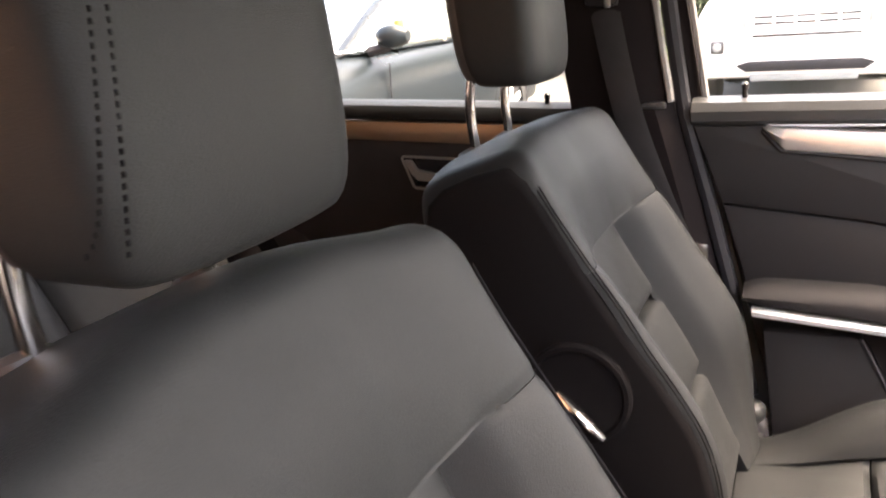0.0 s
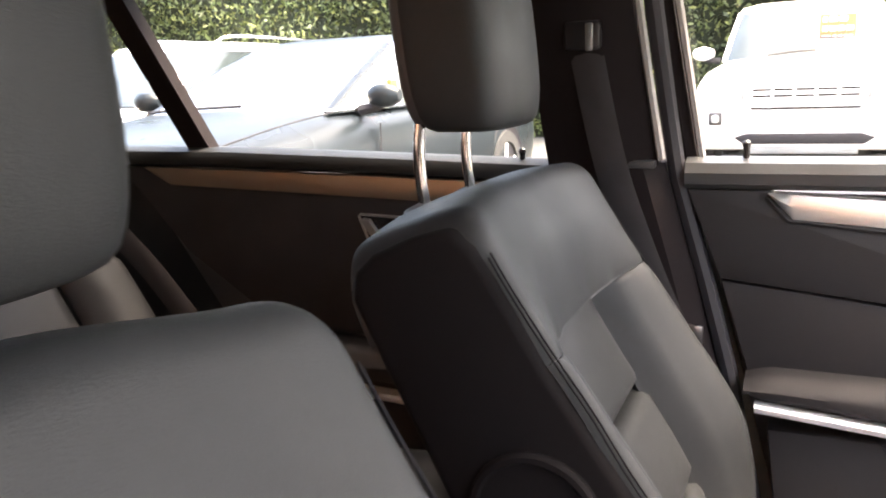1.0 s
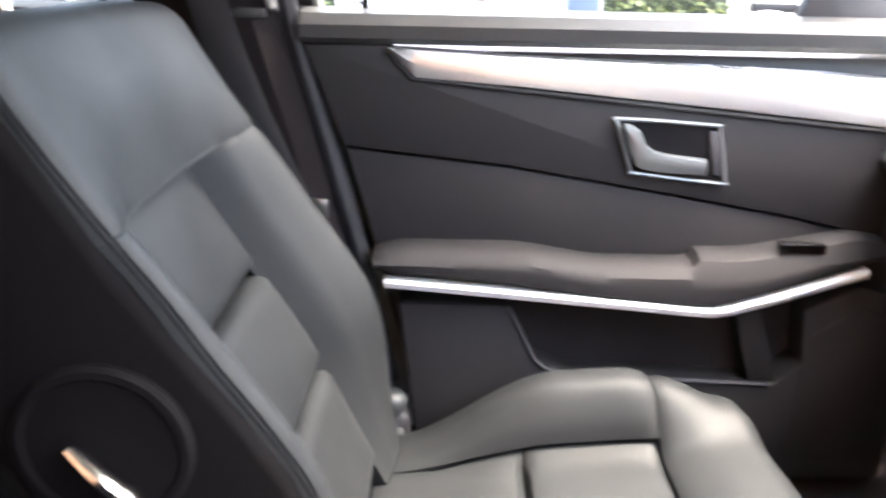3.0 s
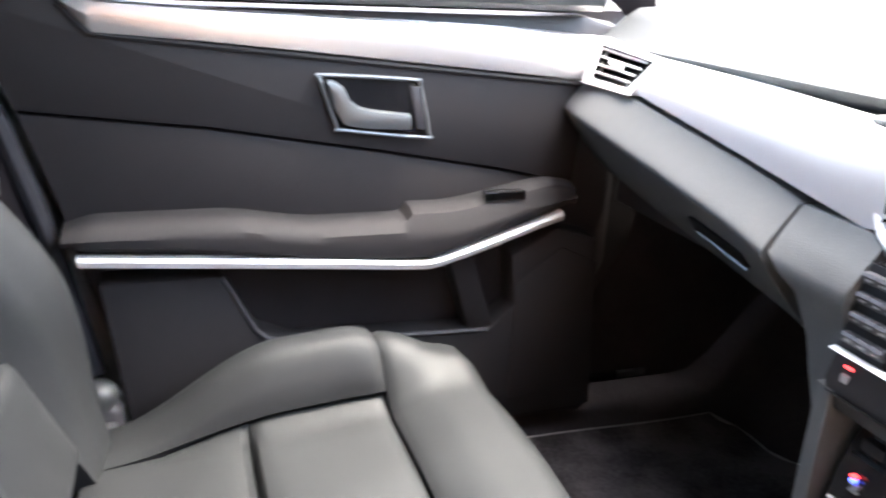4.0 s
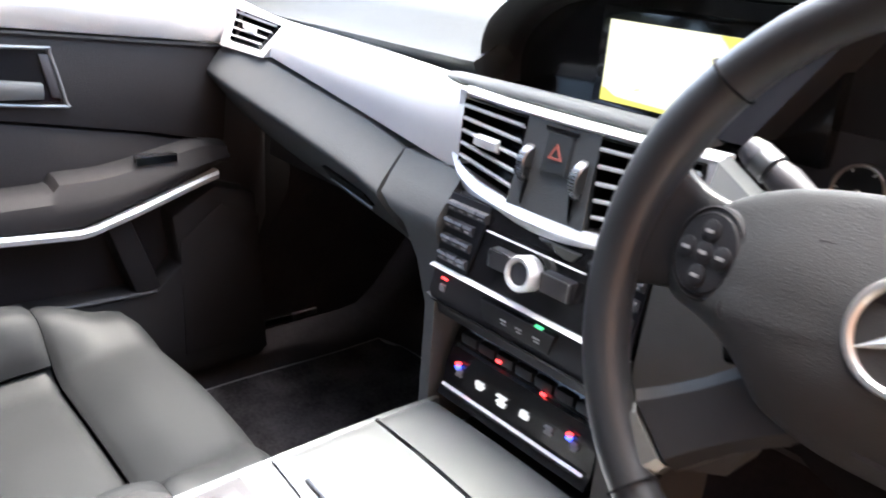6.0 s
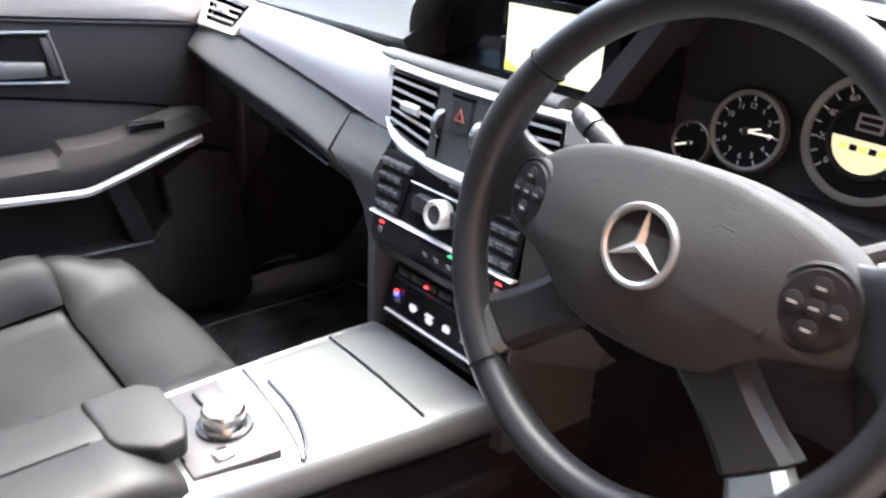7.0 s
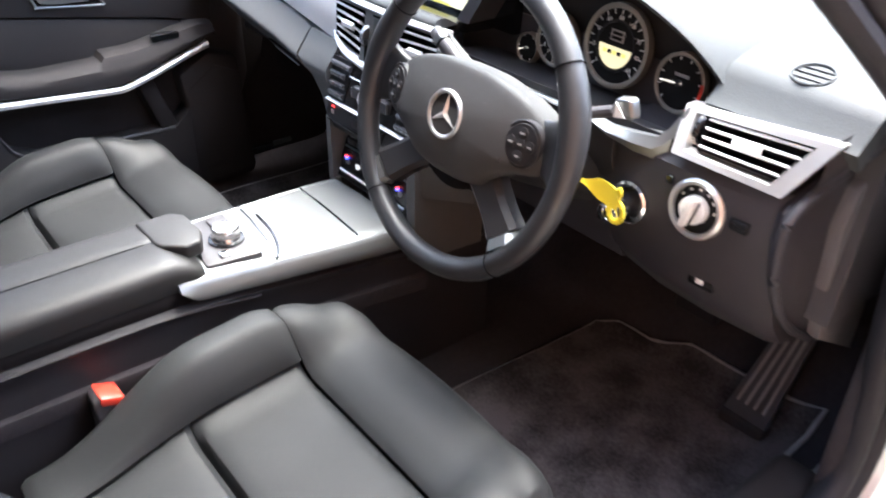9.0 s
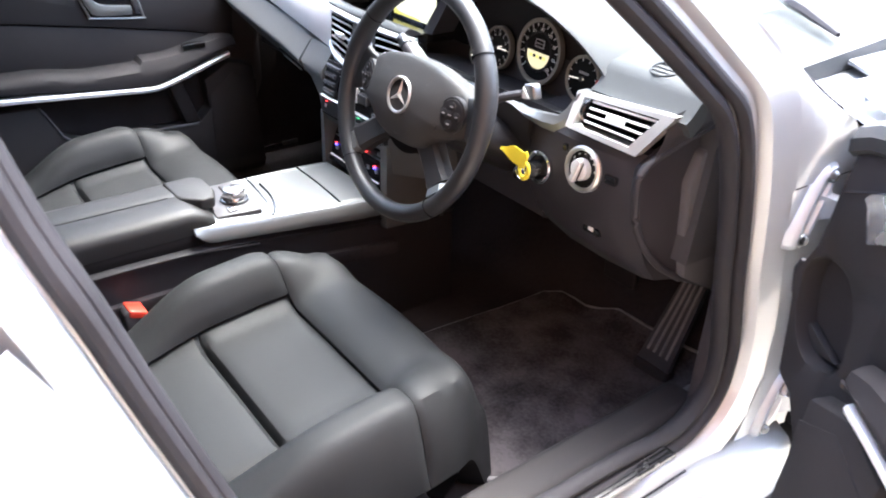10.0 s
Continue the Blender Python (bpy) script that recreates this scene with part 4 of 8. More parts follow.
# left and right door pillars between the doors, with the belts
for s in (-1, 1):
    fw = 1 if s > 0 else 0  # beside the open door the cover reaches on to the seal
    pil = thing("door_pillar", (s * 0.74, -0.25, 0.3), "dark brown cloth-covered door pillar trim", "pillar trim", "door pillars")
    part("upper_cover", loft([[(s * (0.700 - lean), ya, z), (s * (0.690 - lean), ya + 0.05, z), (s * (0.692 - lean), yb - 0.05, z), (s * (0.712 - lean), yb, z), (s * (0.78 - lean), yb, z), (s * (0.78 - lean), ya, z)]
                              for z, ya, yb, lean in ((0.955, -0.372, -0.205, 0), (1.10, -0.385, -0.225, 0.035), (1.23, -0.395, -0.240, 0.08), (1.36, -0.40, -0.25, 0.12))]), PILLAR, pil)
    part("lower_cover", loft([[(s * 0.705, ya, z), (s * 0.690, ya + 0.03, z), (s * 0.690, yb - 0.03, z), (s * 0.712, yb, z), (s * 0.78, yb, z), (s * 0.78, ya, z)]
                              for z, ya, yb in ((0.30, -0.20, -0.05 + 0.03 * fw), (0.46, -0.25, -0.075 + 0.035 * fw), (0.67, -0.32, -0.118 + 0.036 * fw), (0.81, -0.35, -0.152 + 0.040 * fw), (0.985, -0.368, -0.202 + 0.045 * fw))]), PILLAR, pil)
    part("pillar_joint", box(*sorted((s * 0.688, s * 0.70)), -0.255, -0.212, 0.978, 0.990, 0.003), SILL, pil, "grey pillar joint cap")
    part("door_gap_seal", tube([(s * 0.712, -0.182, 0.30 + 0.0), (s * 0.715, -0.06, 0.46), (s * 0.718, -0.103, 0.67), (s * 0.718, -0.140, 0.81), (s * 0.72, -0.184, 0.965), (s * 0.705, -0.20, 1.08), (s * 0.665, -0.215, 1.22)][1:], 0.013, 8), RUBBER, pil, "black door seal")
    if s < 0:
        # Thin tube in headliner colour, a pale line beside the seal.
        part("pale_seal_edge", tube([(s * 0.70, -0.205, 0.99), (s * 0.682, -0.217, 1.08), (s * 0.645, -0.232, 1.22)], 0.006, 6), HEADLINER, pil)
    if s > 0:
        continue
    bl = thing("seat_belt", (s * 0.66, -0.25, 0.5), "dark seat belt hanging on the door pillar", "seat belt", "front belts")
    st = [Vector(p) for p in ((s * 0.640, -0.305, 1.165), (s * 0.655, -0.285, 1.05), (s * 0.667, -0.262, 0.95), (s * 0.672, -0.215, 0.82), (s * 0.672, -0.165, 0.70), (s * 0.672, -0.14, 0.58), (s * 0.672, -0.13, 0.45))]
    part("webbing", tube(smooth_line(st, 4), 0.024, 8, flat=0.09, up=(1, 0, 0)), BELT, bl)
    gd = part("belt_guide", box(*sorted((s * 0.622, s * 0.640)), -0.330, -0.278, 1.15, 1.19, 0.006), STACK_BLACK, bl)
    part("adjuster_button", box(*sorted((s * 0.618, s * 0.623)), -0.298, -0.287, 1.148, 1.186, 0.003), CONSOLE_SILVER, gd, "pale height adjuster")
    part("belt_tongue", box(*sorted((s * 0.655, s * 0.664)), -0.165, -0.135, 0.725, 0.755, 0.004), STEEL, bl, "metal belt tongue")
rb = thing("seat_belt", (-0.6, -1.2, 0.6), "dark rear seat belt lying on the bench edge", "seat belt")
part("webbing", tube(smooth_line([(-0.60, -1.42, 1.02), (-0.605, -1.30, 0.93), (-0.625, -1.16, 0.80), (-0.64, -1.02, 0.62)], 5), 0.024, 8, flat=0.1, up=(1, 0.3, 0)), BELT, rb)


# ---- front seats ----
def back_surface(recline, foot, low=1.0, bend=0.0, joint=0.414, crown=0.0, skew=0.0):
    """Front of a backrest: x across, s up along it, leaning back by recline."""
    c, k = math.cos(radians(recline)), math.sin(radians(recline))
    edge = [(-0.06, 0.006), (0.02, 0.030), (0.08, 0.060), (0.15, 0.086), (0.20, 0.091), (0.26, 0.086), (0.335, 0.078), (0.40, 0.073), (0.47, 0.069), (0.54, 0.067), (0.70, 0.067)]

    def rim(s):
        for (s0, n0), (s1, n1) in zip(edge, edge[1:]):
            if s <= s1:
                return n0 + (n1 - n0) * max(0, (s - s0) / (s1 - s0))
        return edge[-1][1]

    def place(x, s, n):
        n -= bend * (1 - S(-0.05, 0.28, s))
        return (x + skew * S(0.34, 0.55, s), foot[0] - k * s + c * n, foot[1] + c * s + k * n)

    TURN = 0.556

    def front(x, s):
        ax = abs(x)
        e = sum(rim(s + d) for d in (-0.03, -0.015, 0, 0.015, 0.03)) / 5
        e *= low + (1 - low) * S(0.08, 0.30, s)
        bol = 0.002 + (e + 0.004) * (0.45 * S(0.112, 0.150, ax) + 0.55 * S(0.125, 0.203, ax))
        head = 0.032 + 0.020 * S(0.40, 0.52, s)
        head = head + (e - 0.001 - head) * S(0.05, 0.205, ax)
        up = S(joint - 0.084, joint + 0.056, s)
        f = up * S(0.113, 0.175, ax) if s < joint else up + (1 - up) * (1 - S(0.10, 0.17, ax))
        n = bol * (1 - f) + head * f
        n -= 0.005 * S(0.172, 0.214, ax) ** 2 * S(0.40, 0.30, s) + 0.005 * S(0.192, 0.212, ax) ** 2 + 0.016 * S(0.206, 0.222, ax) ** 2
        return n

    def outer(x, s):
        # past TURN the cover rolls over the top and down the back
        ax = abs(x)
        n = front(x, min(s, TURN))
        side = 0.012 * S(0.06, 0.20, ax) + 0.024 * S(0.175, 0.222, ax) ** 1.7 - crown * (1 - S(0.03, 0.19, ax))
        far = 0.024 * (1 - S(0.10, 0.20, ax))
        if s <= TURN:
            return place(x, s - side * S(0.48, TURN, s), n)
        roll = [(n, TURN), (n - 0.0012, TURN + 0.013), (n - 0.007, TURN + 0.026), (n - 0.022, TURN + 0.036), (n * 0.35 - 0.018, TURN + 0.044), (-0.050 - far * 0.5, TURN + 0.052), (-0.078 - far, TURN + 0.047), (-0.094 - far, TURN + 0.020), (-0.099 - far, TURN - 0.03)]
        u = min(len(roll) - 1.001, (s - TURN) / 0.16 * (len(roll) - 1))
        k = int(u)
        f = u - k
        p0, p1, p2, p3 = (Vector((*roll[max(0, min(len(roll) - 1, i))], 0)) for i in (k - 1, k, k + 1, k + 2))
        q = 0.5 * (2 * p1 + (p2 - p0) * f + (2 * p0 - 5 * p1 + 4 * p2 - p3) * f * f + (3 * p1 - p0 - 3 * p2 + p3) * f ** 3)
        return place(x, q.y - side, q.x)

    def inner(x, s):
        return place(x, s, 0.004 + 0.012 * math.exp(-((s - 0.18) / 0.13) ** 2))
    return outer, inner, place


def cushion_surface(x, y, worn=0.0):
    """Top of a front cushion; worn flattens the bolster on the door's side of the driver's seat."""
    ax = abs(x)
    z = 0.445 + 0.095 * (y - 0.10)
    z += (0.085 - (worn if x > 0 else 0.0)) * S(0.135, 0.205, ax) * S(-0.05, 0.17, y) * (1 - 0.78 * S(0.25, 0.40, y))
    z -= 0.15 * S(0.225, 0.305, ax) ** 1.5
    z += 0.020 * S(0.27, 0.36, y) - 0.12 * S(0.395, 0.485, y) ** 1.7
    xx = x * (1 - 0.12 * S(0.24, 0.49, y) ** 2)
    return (xx, y - 0.03 * (ax / 0.28) ** 2 * S(0.25, 0.47, y), z)


def side_slab(place, x0, x1, w, low=1.0):
    prof = [(0.0, -0.03), (0.034, 0.05), (0.062, 0.10), (0.079, 0.165), (0.082, 0.20), (0.078, 0.26), (0.069, 0.34), (0.063, 0.40), (0.059, 0.50), (0.056, 0.540), (0.044, 0.566),
            (0.0, 0.577), (-0.045, 0.581), (-0.072, 0.574), (-0.090, 0.550), (-0.096, 0.45), (-0.105, 0.25), (-0.11, 0.05), (-0.09, -0.04)]
    prof = [(n * (low + (1 - low) * S(0.08, 0.30, s)) if n > 0 else n, s) for n, s in prof]
    a = [place(x0, s, n) for n, s in prof]
    b = [place(x1, s, n) for n, s in prof]
    bm = loft([a, b])
    bmesh.ops.recalc_face_normals(bm, faces=bm.faces)
    return bevel(bm, w, 3, 40)


def front_seat(cx, recline, lift, inner, foot, seams, label, head=0.034, low=1.0, bend=0.0, joint=0.414, crown=0.0, wide=0.094, aside=0.0, worn=0.0, post=-0.058):
    """A leather front seat; inner is the side of the console: 1 or -1."""
    seat = thing("front_seat", (cx, 0.18, 0.27), label, "car seat", "front seats")
    M = Matrix.Translation((cx, 0, 0))

    def put(name, bm, material, parent=seat, lab="", angle=35):
        bm.transform(M)
        return part(name, bm, material, parent, lab, angle=angle)

    # cushion
    def cushion(x, y):
        return cushion_surface(x, y, worn)

    put("cushion_base", prism([(-0.10, 0.30), (0.05, 0.235), (0.36, 0.25), (0.405, 0.30), (0.415, 0.375), (0.36, 0.41), (-0.10, 0.385)], "x", -0.235, 0.235, 0.018, 3), LEATHER_SHADED)
    put("seat_rail_cover", prism([(-0.12, 0.27), (0.30, 0.27), (0.33, 0.285), (0.30, 0.345), (0.05, 0.33), (-0.12, 0.33)], "x", -0.247, -0.238, 0.003), PLASTIC)
    put("seat_rail_cover", prism([(-0.12, 0.27), (0.30, 0.27), (0.33, 0.285), (0.30, 0.345), (0.05, 0.33), (-0.12, 0.33)], "x", 0.238, 0.247, 0.003), PLASTIC)
    put("seat_panel", pad(cushion, -0.158, 0.158, 0.1225, 0.294, 18, 14, 0.006, 0.013, 0.05, 0.03), LEATHER)
    put("seat_panel", pad(cushion, -0.158, 0.158, -0.075, 0.1205, 18, 14, 0.006, 0.013, 0.05, 0.03), LEATHER)
    for s in (-1, 1):
        a, b = sorted((s * 0.159, s * 0.292))
        put("cushion_bolster", pad(cushion, a, b, -0.085, 0.2955, 18, 26, 0.003, 0.005, 0.05, 0.03), LEATHER)
    put("knee_roll", pad(cushion, -0.292, 0.292, 0.2965, 0.484, 40, 18, 0.003, 0.0045, 0.05, 0.03), LEATHER)
    # backrest
    surf, insert, place = back_surface(recline, foot, low, bend, joint, crown, aside * 0.55)
    # Back and sides take the shaded leather; their shade is in the colour.
    put("back_panel", loft([[place(x, s, n) for n, s in ((-0.03, -0.04), (-0.03, 0.30), (-0.01, 0.50), (0.0, 0.570), (-0.062, 0.578), (-0.085, 0.5), (-0.11, 0.2), (-0.10, -0.05))] for x in (-0.165, 0.165)]), LEATHER_SHADED)
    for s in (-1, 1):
        put("side_panel", side_slab(place, s * 0.180, s * 0.2205, 0.012, low), LEATHER_SHADED)
    put("headboard", pad(surf, -0.2155, 0.2155, joint + 0.0005, 0.712, 60, 64, 0.003, 0.0015, 0.02, 0.03, -1), LEATHER, angle=60)
    for s in (-1, 1):
        a, b = sorted((s * 0.1205, s * 0.2155))
        put("back_bolster", pad(surf, a, b, -0.04, joint - 0.0005, 22, 36, 0.003, 0.0015, 0.03, 0.03, -1), LEATHER, angle=60)
    for s0, s1 in ((0.2785, joint + 0.018), (0.140, 0.276), (-0.01, 0.138)):
        put("insert_panel", pad(insert, -0.136, 0.136, s0, s1, 18, 14, 0.009, 0.014, 0.03, 0.022, -1), LEATHER, angle=60)
    # stitched edge between the front and each side
    for s in (-1, 1):
        for xo in (0.2075, 0.2115):
            line = [Vector(surf(s * xo, v)) + Vector((s * 0.002, 0.0014, 0.0012)) for v in (0.0, 0.06, 0.12, 0.18, 0.24, 0.30, 0.36, 0.42, 0.48, 0.54, 0.556)]
            put("stitching", tube(smooth_line(line, 4), 0.0011, 5), THREAD)
    # recliner cover and its lever, towards the console
    xs = inner * 0.2205
    c = place(xs, 0.290, -0.020)
    put("recliner_cover", lathe([(0.066, 0.0), (0.066, 0.005), (0.063, 0.009), (0.058, 0.0095), (0.055, 0.006), (0.0, 0.006)], 36, facing(c, (inner, 0, 0))), LEATHER_SHADED)
    lever = [(xs + inner * 0.012, c[1] - 0.020, c[2] + 0.004), (xs + inner * 0.020, c[1] + 0.008, c[2] - 0.018), (xs + inner * 0.020, c[1] + 0.036, c[2] - 0.044)]
    put("lumbar_lever", tube(smooth_line(lever, 4), [0.006, 0.007, 0.008, 0.009, 0.010, 0.010, 0.010, 0.009, 0.006], 10, flat=0.6), LEVER, lab="polished lumbar lever")
    # headrest with its posts
    hr = place(0, 0.585, -0.034)
    base_z = hr[2]
    for s in (-1, 1):
        pn = post
        p0 = Vector(place(s * 0.068, 0.57 + crown, pn))
        p1 = p0 + Vector((0, 0.004, lift + 0.10))
        mid = (p0 + p1) / 2 + Vector((0, -0.012, 0))
        put("headrest_post", tube(smooth_line([p0, mid, p1], 6), 0.0068, 12), CHROME, lab="chrome headrest post")
        put("post_guide", lathe([(0.017, 0.0), (0.017, 0.004), (0.012, 0.008), (0.009, 0.008), (0.009, 0.0)], 20, facing(Vector(place(s * 0.068, 0.605 + crown, pn + 0.002)), Vector(place(0, 1, 0)) - Vector(place(0, 0, 0)))), PLASTIC)
    loops = []
    hz0, hz1 = base_z + lift, base_z + lift + 0.205
    cy = hr[1] + head
    for k in range(19):
        t = k / 18
        a = math.pi * (t - 0.5)
        z = (hz0 + hz1) / 2 + (hz1 - hz0) / 2 * math.copysign(abs(math.sin(a)) ** 0.75, a)
        sc = max(0.02, abs(math.cos(a)) ** 0.27)
        lean = -0.10 * (z - hz0)
        lp = []
        for j in range(64):
            b = 2 * math.pi * j / 64
            ex = math.copysign(abs(math.cos(b)) ** 0.27, math.cos(b)) * wide * (0.68 + 0.32 * sc) * (sc ** 0.2)
            ey = math.copysign(abs(math.sin(b)) ** 0.34, math.sin(b)) * 0.053 * sc
            ey -= 0.010 * (ex / wide) ** 2
            lp.append((ex + aside, cy + lean + ey, z))
        loops.append(lp)
    put("headrest", loft(loops), LEATHER, angle=80)
    back = [[((x - aside) * 0.97 + aside, y - 0.010 if y < cy - 0.10 * (z - hz0) - 0.03 else cy - 0.10 * (z - hz0) - 0.036, z) for x, y, z in lp] for lp in loops[3:-3]]
    put("headrest_shell", loft(back), PLASTIC, lab="black plastic rear shell", angle=60)
    put("post_button", box(inner * 0.068 - 0.030, inner * 0.068 - 0.012, *sorted((place(0, 0.603 + crown, -0.064)[1], place(0, 0.603 + crown, -0.052)[1])), place(0, 0.598 + crown, -0.058)[2], place(0, 0.609 + crown, -0.058)[2], 0.002), PLASTIC)
    for s in seams:
        for dx in (0.0035, -0.0035):
            st = bmesh.new()
            for k in range(32):
                z = hz0 + 0.022 + k * 0.0048
                x = s + 0.006 + dx - 0.0007 * k
                cb = (x / wide) ** 3.7
                yv = cy - 0.10 * (z - hz0) + 0.053 * (1 - cb * cb) ** 0.17 - 0.010 * (x / wide) ** 2 - 0.0012
                b = box(x + aside - 0.0006, x + aside + 0.0006, yv, yv + 0.0016, z, z + 0.0026)
                me = bpy.data.meshes.new("tmp")
                b.to_mesh(me)
                b.free()
                st.from_mesh(me)
                bpy.data.meshes.remove(me)
            put("stitching", st, THREAD)
    return seat


front_seat(-0.372, 29, 0.096, 1, (-0.069, 0.47), (), "black leather front passenger seat with raised headrest on chrome posts")
front_seat(0.376, 29, 0.073, -1, (-0.022, 0.482), (0.094,), "black leather driver's seat behind the steering wheel", 0.046, 0.10, 0.150, joint=0.434, crown=0.014, wide=0.104, aside=-0.018, worn=0.030, post=-0.052)


# ---- rear seat ----
def rear_surface(x, s):
    c, k = math.cos(radians(33)), math.sin(radians(33))
    d = min(abs(x - 0.34), abs(x + 0.34))
    n = 0.035 * S(0.12, 0.19, d) - 0.05 * S(0.56, 0.63, abs(x)) ** 2 - 0.07 * S(0.56, 0.62, s) ** 2
    return (x, -1.0 - k * s + c * n, 0.47 + c * s + k * n)


rear = thing("rear_seat", (0, -1.0, 0.3), "black leather rear bench seat with stitched panels", "car seat")
part("cushion", pad(lambda x, y: (x, y, 0.49 + 0.09 * (y + 0.8) - 0.05 * S(-0.56, -0.46, y) ** 2), -0.62, 0.62, -1.04, -0.46, 40, 20, 0.012, 0.006, 0.14), REAR_LEATHER_SHADED, rear)
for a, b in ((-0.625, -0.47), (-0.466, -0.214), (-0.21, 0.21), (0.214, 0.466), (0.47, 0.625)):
    part("insert_panel" if abs(a + b) > 0.5 and b - a > 0.2 else "back_bolster", pad(rear_surface, a, b, -0.02, 0.400, 14, 18, 0.008, 0.008, 0.06, 0.03, -1), REAR_LEATHER_SHADED, rear)
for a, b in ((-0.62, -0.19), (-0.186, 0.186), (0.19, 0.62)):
    part("headboard", pad(rear_surface, a, b, 0.404, 0.62, 16, 12, 0.008, 0.006, 0.08, 0.03, -1), REAR_LEATHER_SHADED, rear)


# ---- dashboard ----
HAZARD = mat("pale_red_print", (0.42, 0.12, 0.09), 0.5)
dash = thing("dashboard", (0, 0.8, 0.5), "dark soft-touch dashboard with satin silver trim and round dials", "dashboard")


def dash_top(x0, x1, v0):
    def f(u, v):
        x, w = x0 + (x1 - x0) * u, v0 + (1 - v0) * v
        y = 0.652 + 0.54 * w - 0.05 * S(0.5, 0.75, abs(x)) * w
        x += 0.034 * u * S(0.02, 0.25, w) if x0 > 0.5 else 0.0
        drop = 0.008 * S(0.46, 0.56, x) if v0 else 0.0
        return (x, y, 0.905 + (0.036 * S(0.0, 0.078, w) + 0.010 * S(0.05, 0.2, w) if x0 > 0.5 else 0.045 * S(0.0, 0.16, w)) + 0.025 * w - drop)
    return f


part("dash_top", slab(dash_top(-0.745, -0.180, 0.0), 20, 20, 0.03), DASH, dash, "grey soft dashboard top")
part("dash_top", slab(dash_top(0.556, 0.734, 0.0), 14, 40, 0.03), DASH, dash, "grey soft dashboard top", angle=75)
part("dash_top", slab(dash_top(-0.179, 0.565, 0.30), 20, 12, 0.03), DASH, dash, "grey soft dashboard top")


def smooth_rows(rows, n):
    """Finer rows and finer points in each row, for a soft skin."""
    fine = [smooth_line(r, n) for r in rows]
    cols = [smooth_line([r[k] for r in fine], n) for k in range(len(fine[0]))]
    return [[c[i] for c in cols] for i in range(len(cols[0]))]


# padded roll below the trim, glove box and knee panels
PAD = [(-0.735, 0.640, 0.862), (-0.60, 0.618, 0.855), (-0.45, 0.614, 0.838), (-0.30, 0.611, 0.819), (-0.231, 0.608, 0.806)]
gb = part("glove_box", loft(smooth_rows([[(x, y + 0.05, z + 0.002), (x, y + 0.004, z), (x, y - 0.005, z - 0.004), (x, y - 0.020, z - 0.022), (x, y - 0.034, z - 0.040), (x, y - 0.0375, z - 0.049), (x, y - 0.031, z - 0.059), (x, y - 0.011, z - 0.083),
                              (x, y + 0.014, z - 0.110), (x, y + 0.040, z - 0.136), (x, y + 0.068, z - 0.158), (x, y + 0.100, z - 0.174), (x, y + 0.16, z - 0.182)] for x, y, z in PAD], 4)), DASH_LIGHTENED, dash, "soft grey glove box with a ledge below the trim", angle=60)
part("latch_recess", loft([[(x, 0.63, z + 0.012), (x, 0.594, z + 0.008), (x, 0.607, z - 0.008), (x, 0.63, z - 0.012)] for x, z in ((-0.379, 0.740), (-0.334, 0.735), (-0.288, 0.729))]), DIAL, gb, "black latch recess")
part("latch_bar", tube([(-0.374, 0.6065, 0.731), (-0.334, 0.6055, 0.726), (-0.283, 0.6045, 0.719)], 0.0015, 6), CONSOLE_SILVER, gb, "thin silver latch bar")
part("stack_cheek", loft([[(x, y + 0.014, z), (-0.122, y + 0.008, z), (-0.122, 0.68, z), (x, 0.69, z)] for x, y, z in ((-0.226, 0.590, 0.806), (-0.226, 0.572, 0.782), (-0.224, 0.558, 0.763), (-0.207, 0.557, 0.750), (-0.187, 0.562, 0.738), (-0.170, 0.570, 0.70), (-0.160, 0.572, 0.665), (-0.150, 0.580, 0.618))]), DASH_LIGHTENED, dash)
part("stack_cheek", loft([[(0.225, 0.614, 0.84), (0.125, 0.585, 0.84), (0.125, 0.66, 0.84), (0.225, 0.68, 0.84)], [(0.222, 0.612, 0.74), (0.125, 0.575, 0.74), (0.125, 0.66, 0.74), (0.222, 0.68, 0.74)],
                         [(0.21, 0.620, 0.66), (0.125, 0.57, 0.67), (0.125, 0.66, 0.66), (0.21, 0.68, 0.66)], [(0.19, 0.64, 0.615), (0.125, 0.575, 0.62), (0.125, 0.66, 0.615), (0.19, 0.69, 0.615)]]), DASH_LIGHTENED, dash)
part("stack_leg", loft([[(s * 0.130, 0.565, z), (s * 0.112, 0.562, z), (s * 0.112, 0.70, z), (s * 0.145, 0.70, z)] for s, z in ((-1, 0.68), (-1, 0.50))]), DASH_LIGHTENED, dash)
part("stack_leg", loft([[(s * 0.130, 0.565, z), (s * 0.112, 0.562, z), (s * 0.112, 0.70, z), (s * 0.145, 0.70, z)] for s, z in ((1, 0.68), (1, 0.50))]), DASH_LIGHTENED, dash)
part("dash_core", prism([(0.72, 0.66), (0.74, 0.90), (1.10, 0.93), (1.13, 0.64)], "x", -0.74, 0.735), PLASTIC, dash)

# silver trim: passenger side, round the middle vents, driver side
TL = [(-0.546, 0.635, 0.901, 0.615, 0.854), (-0.50, 0.633, 0.900, 0.614, 0.848), (-0.40, 0.629, 0.897, 0.612, 0.835), (-0.30, 0.623, 0.893, 0.609, 0.822), (-0.22, 0.618, 0.890, 0.607, 0.811), (-0.155, 0.612, 0.888, 0.604, 0.803), (-0.136, 0.610, 0.888, 0.603, 0.806)]
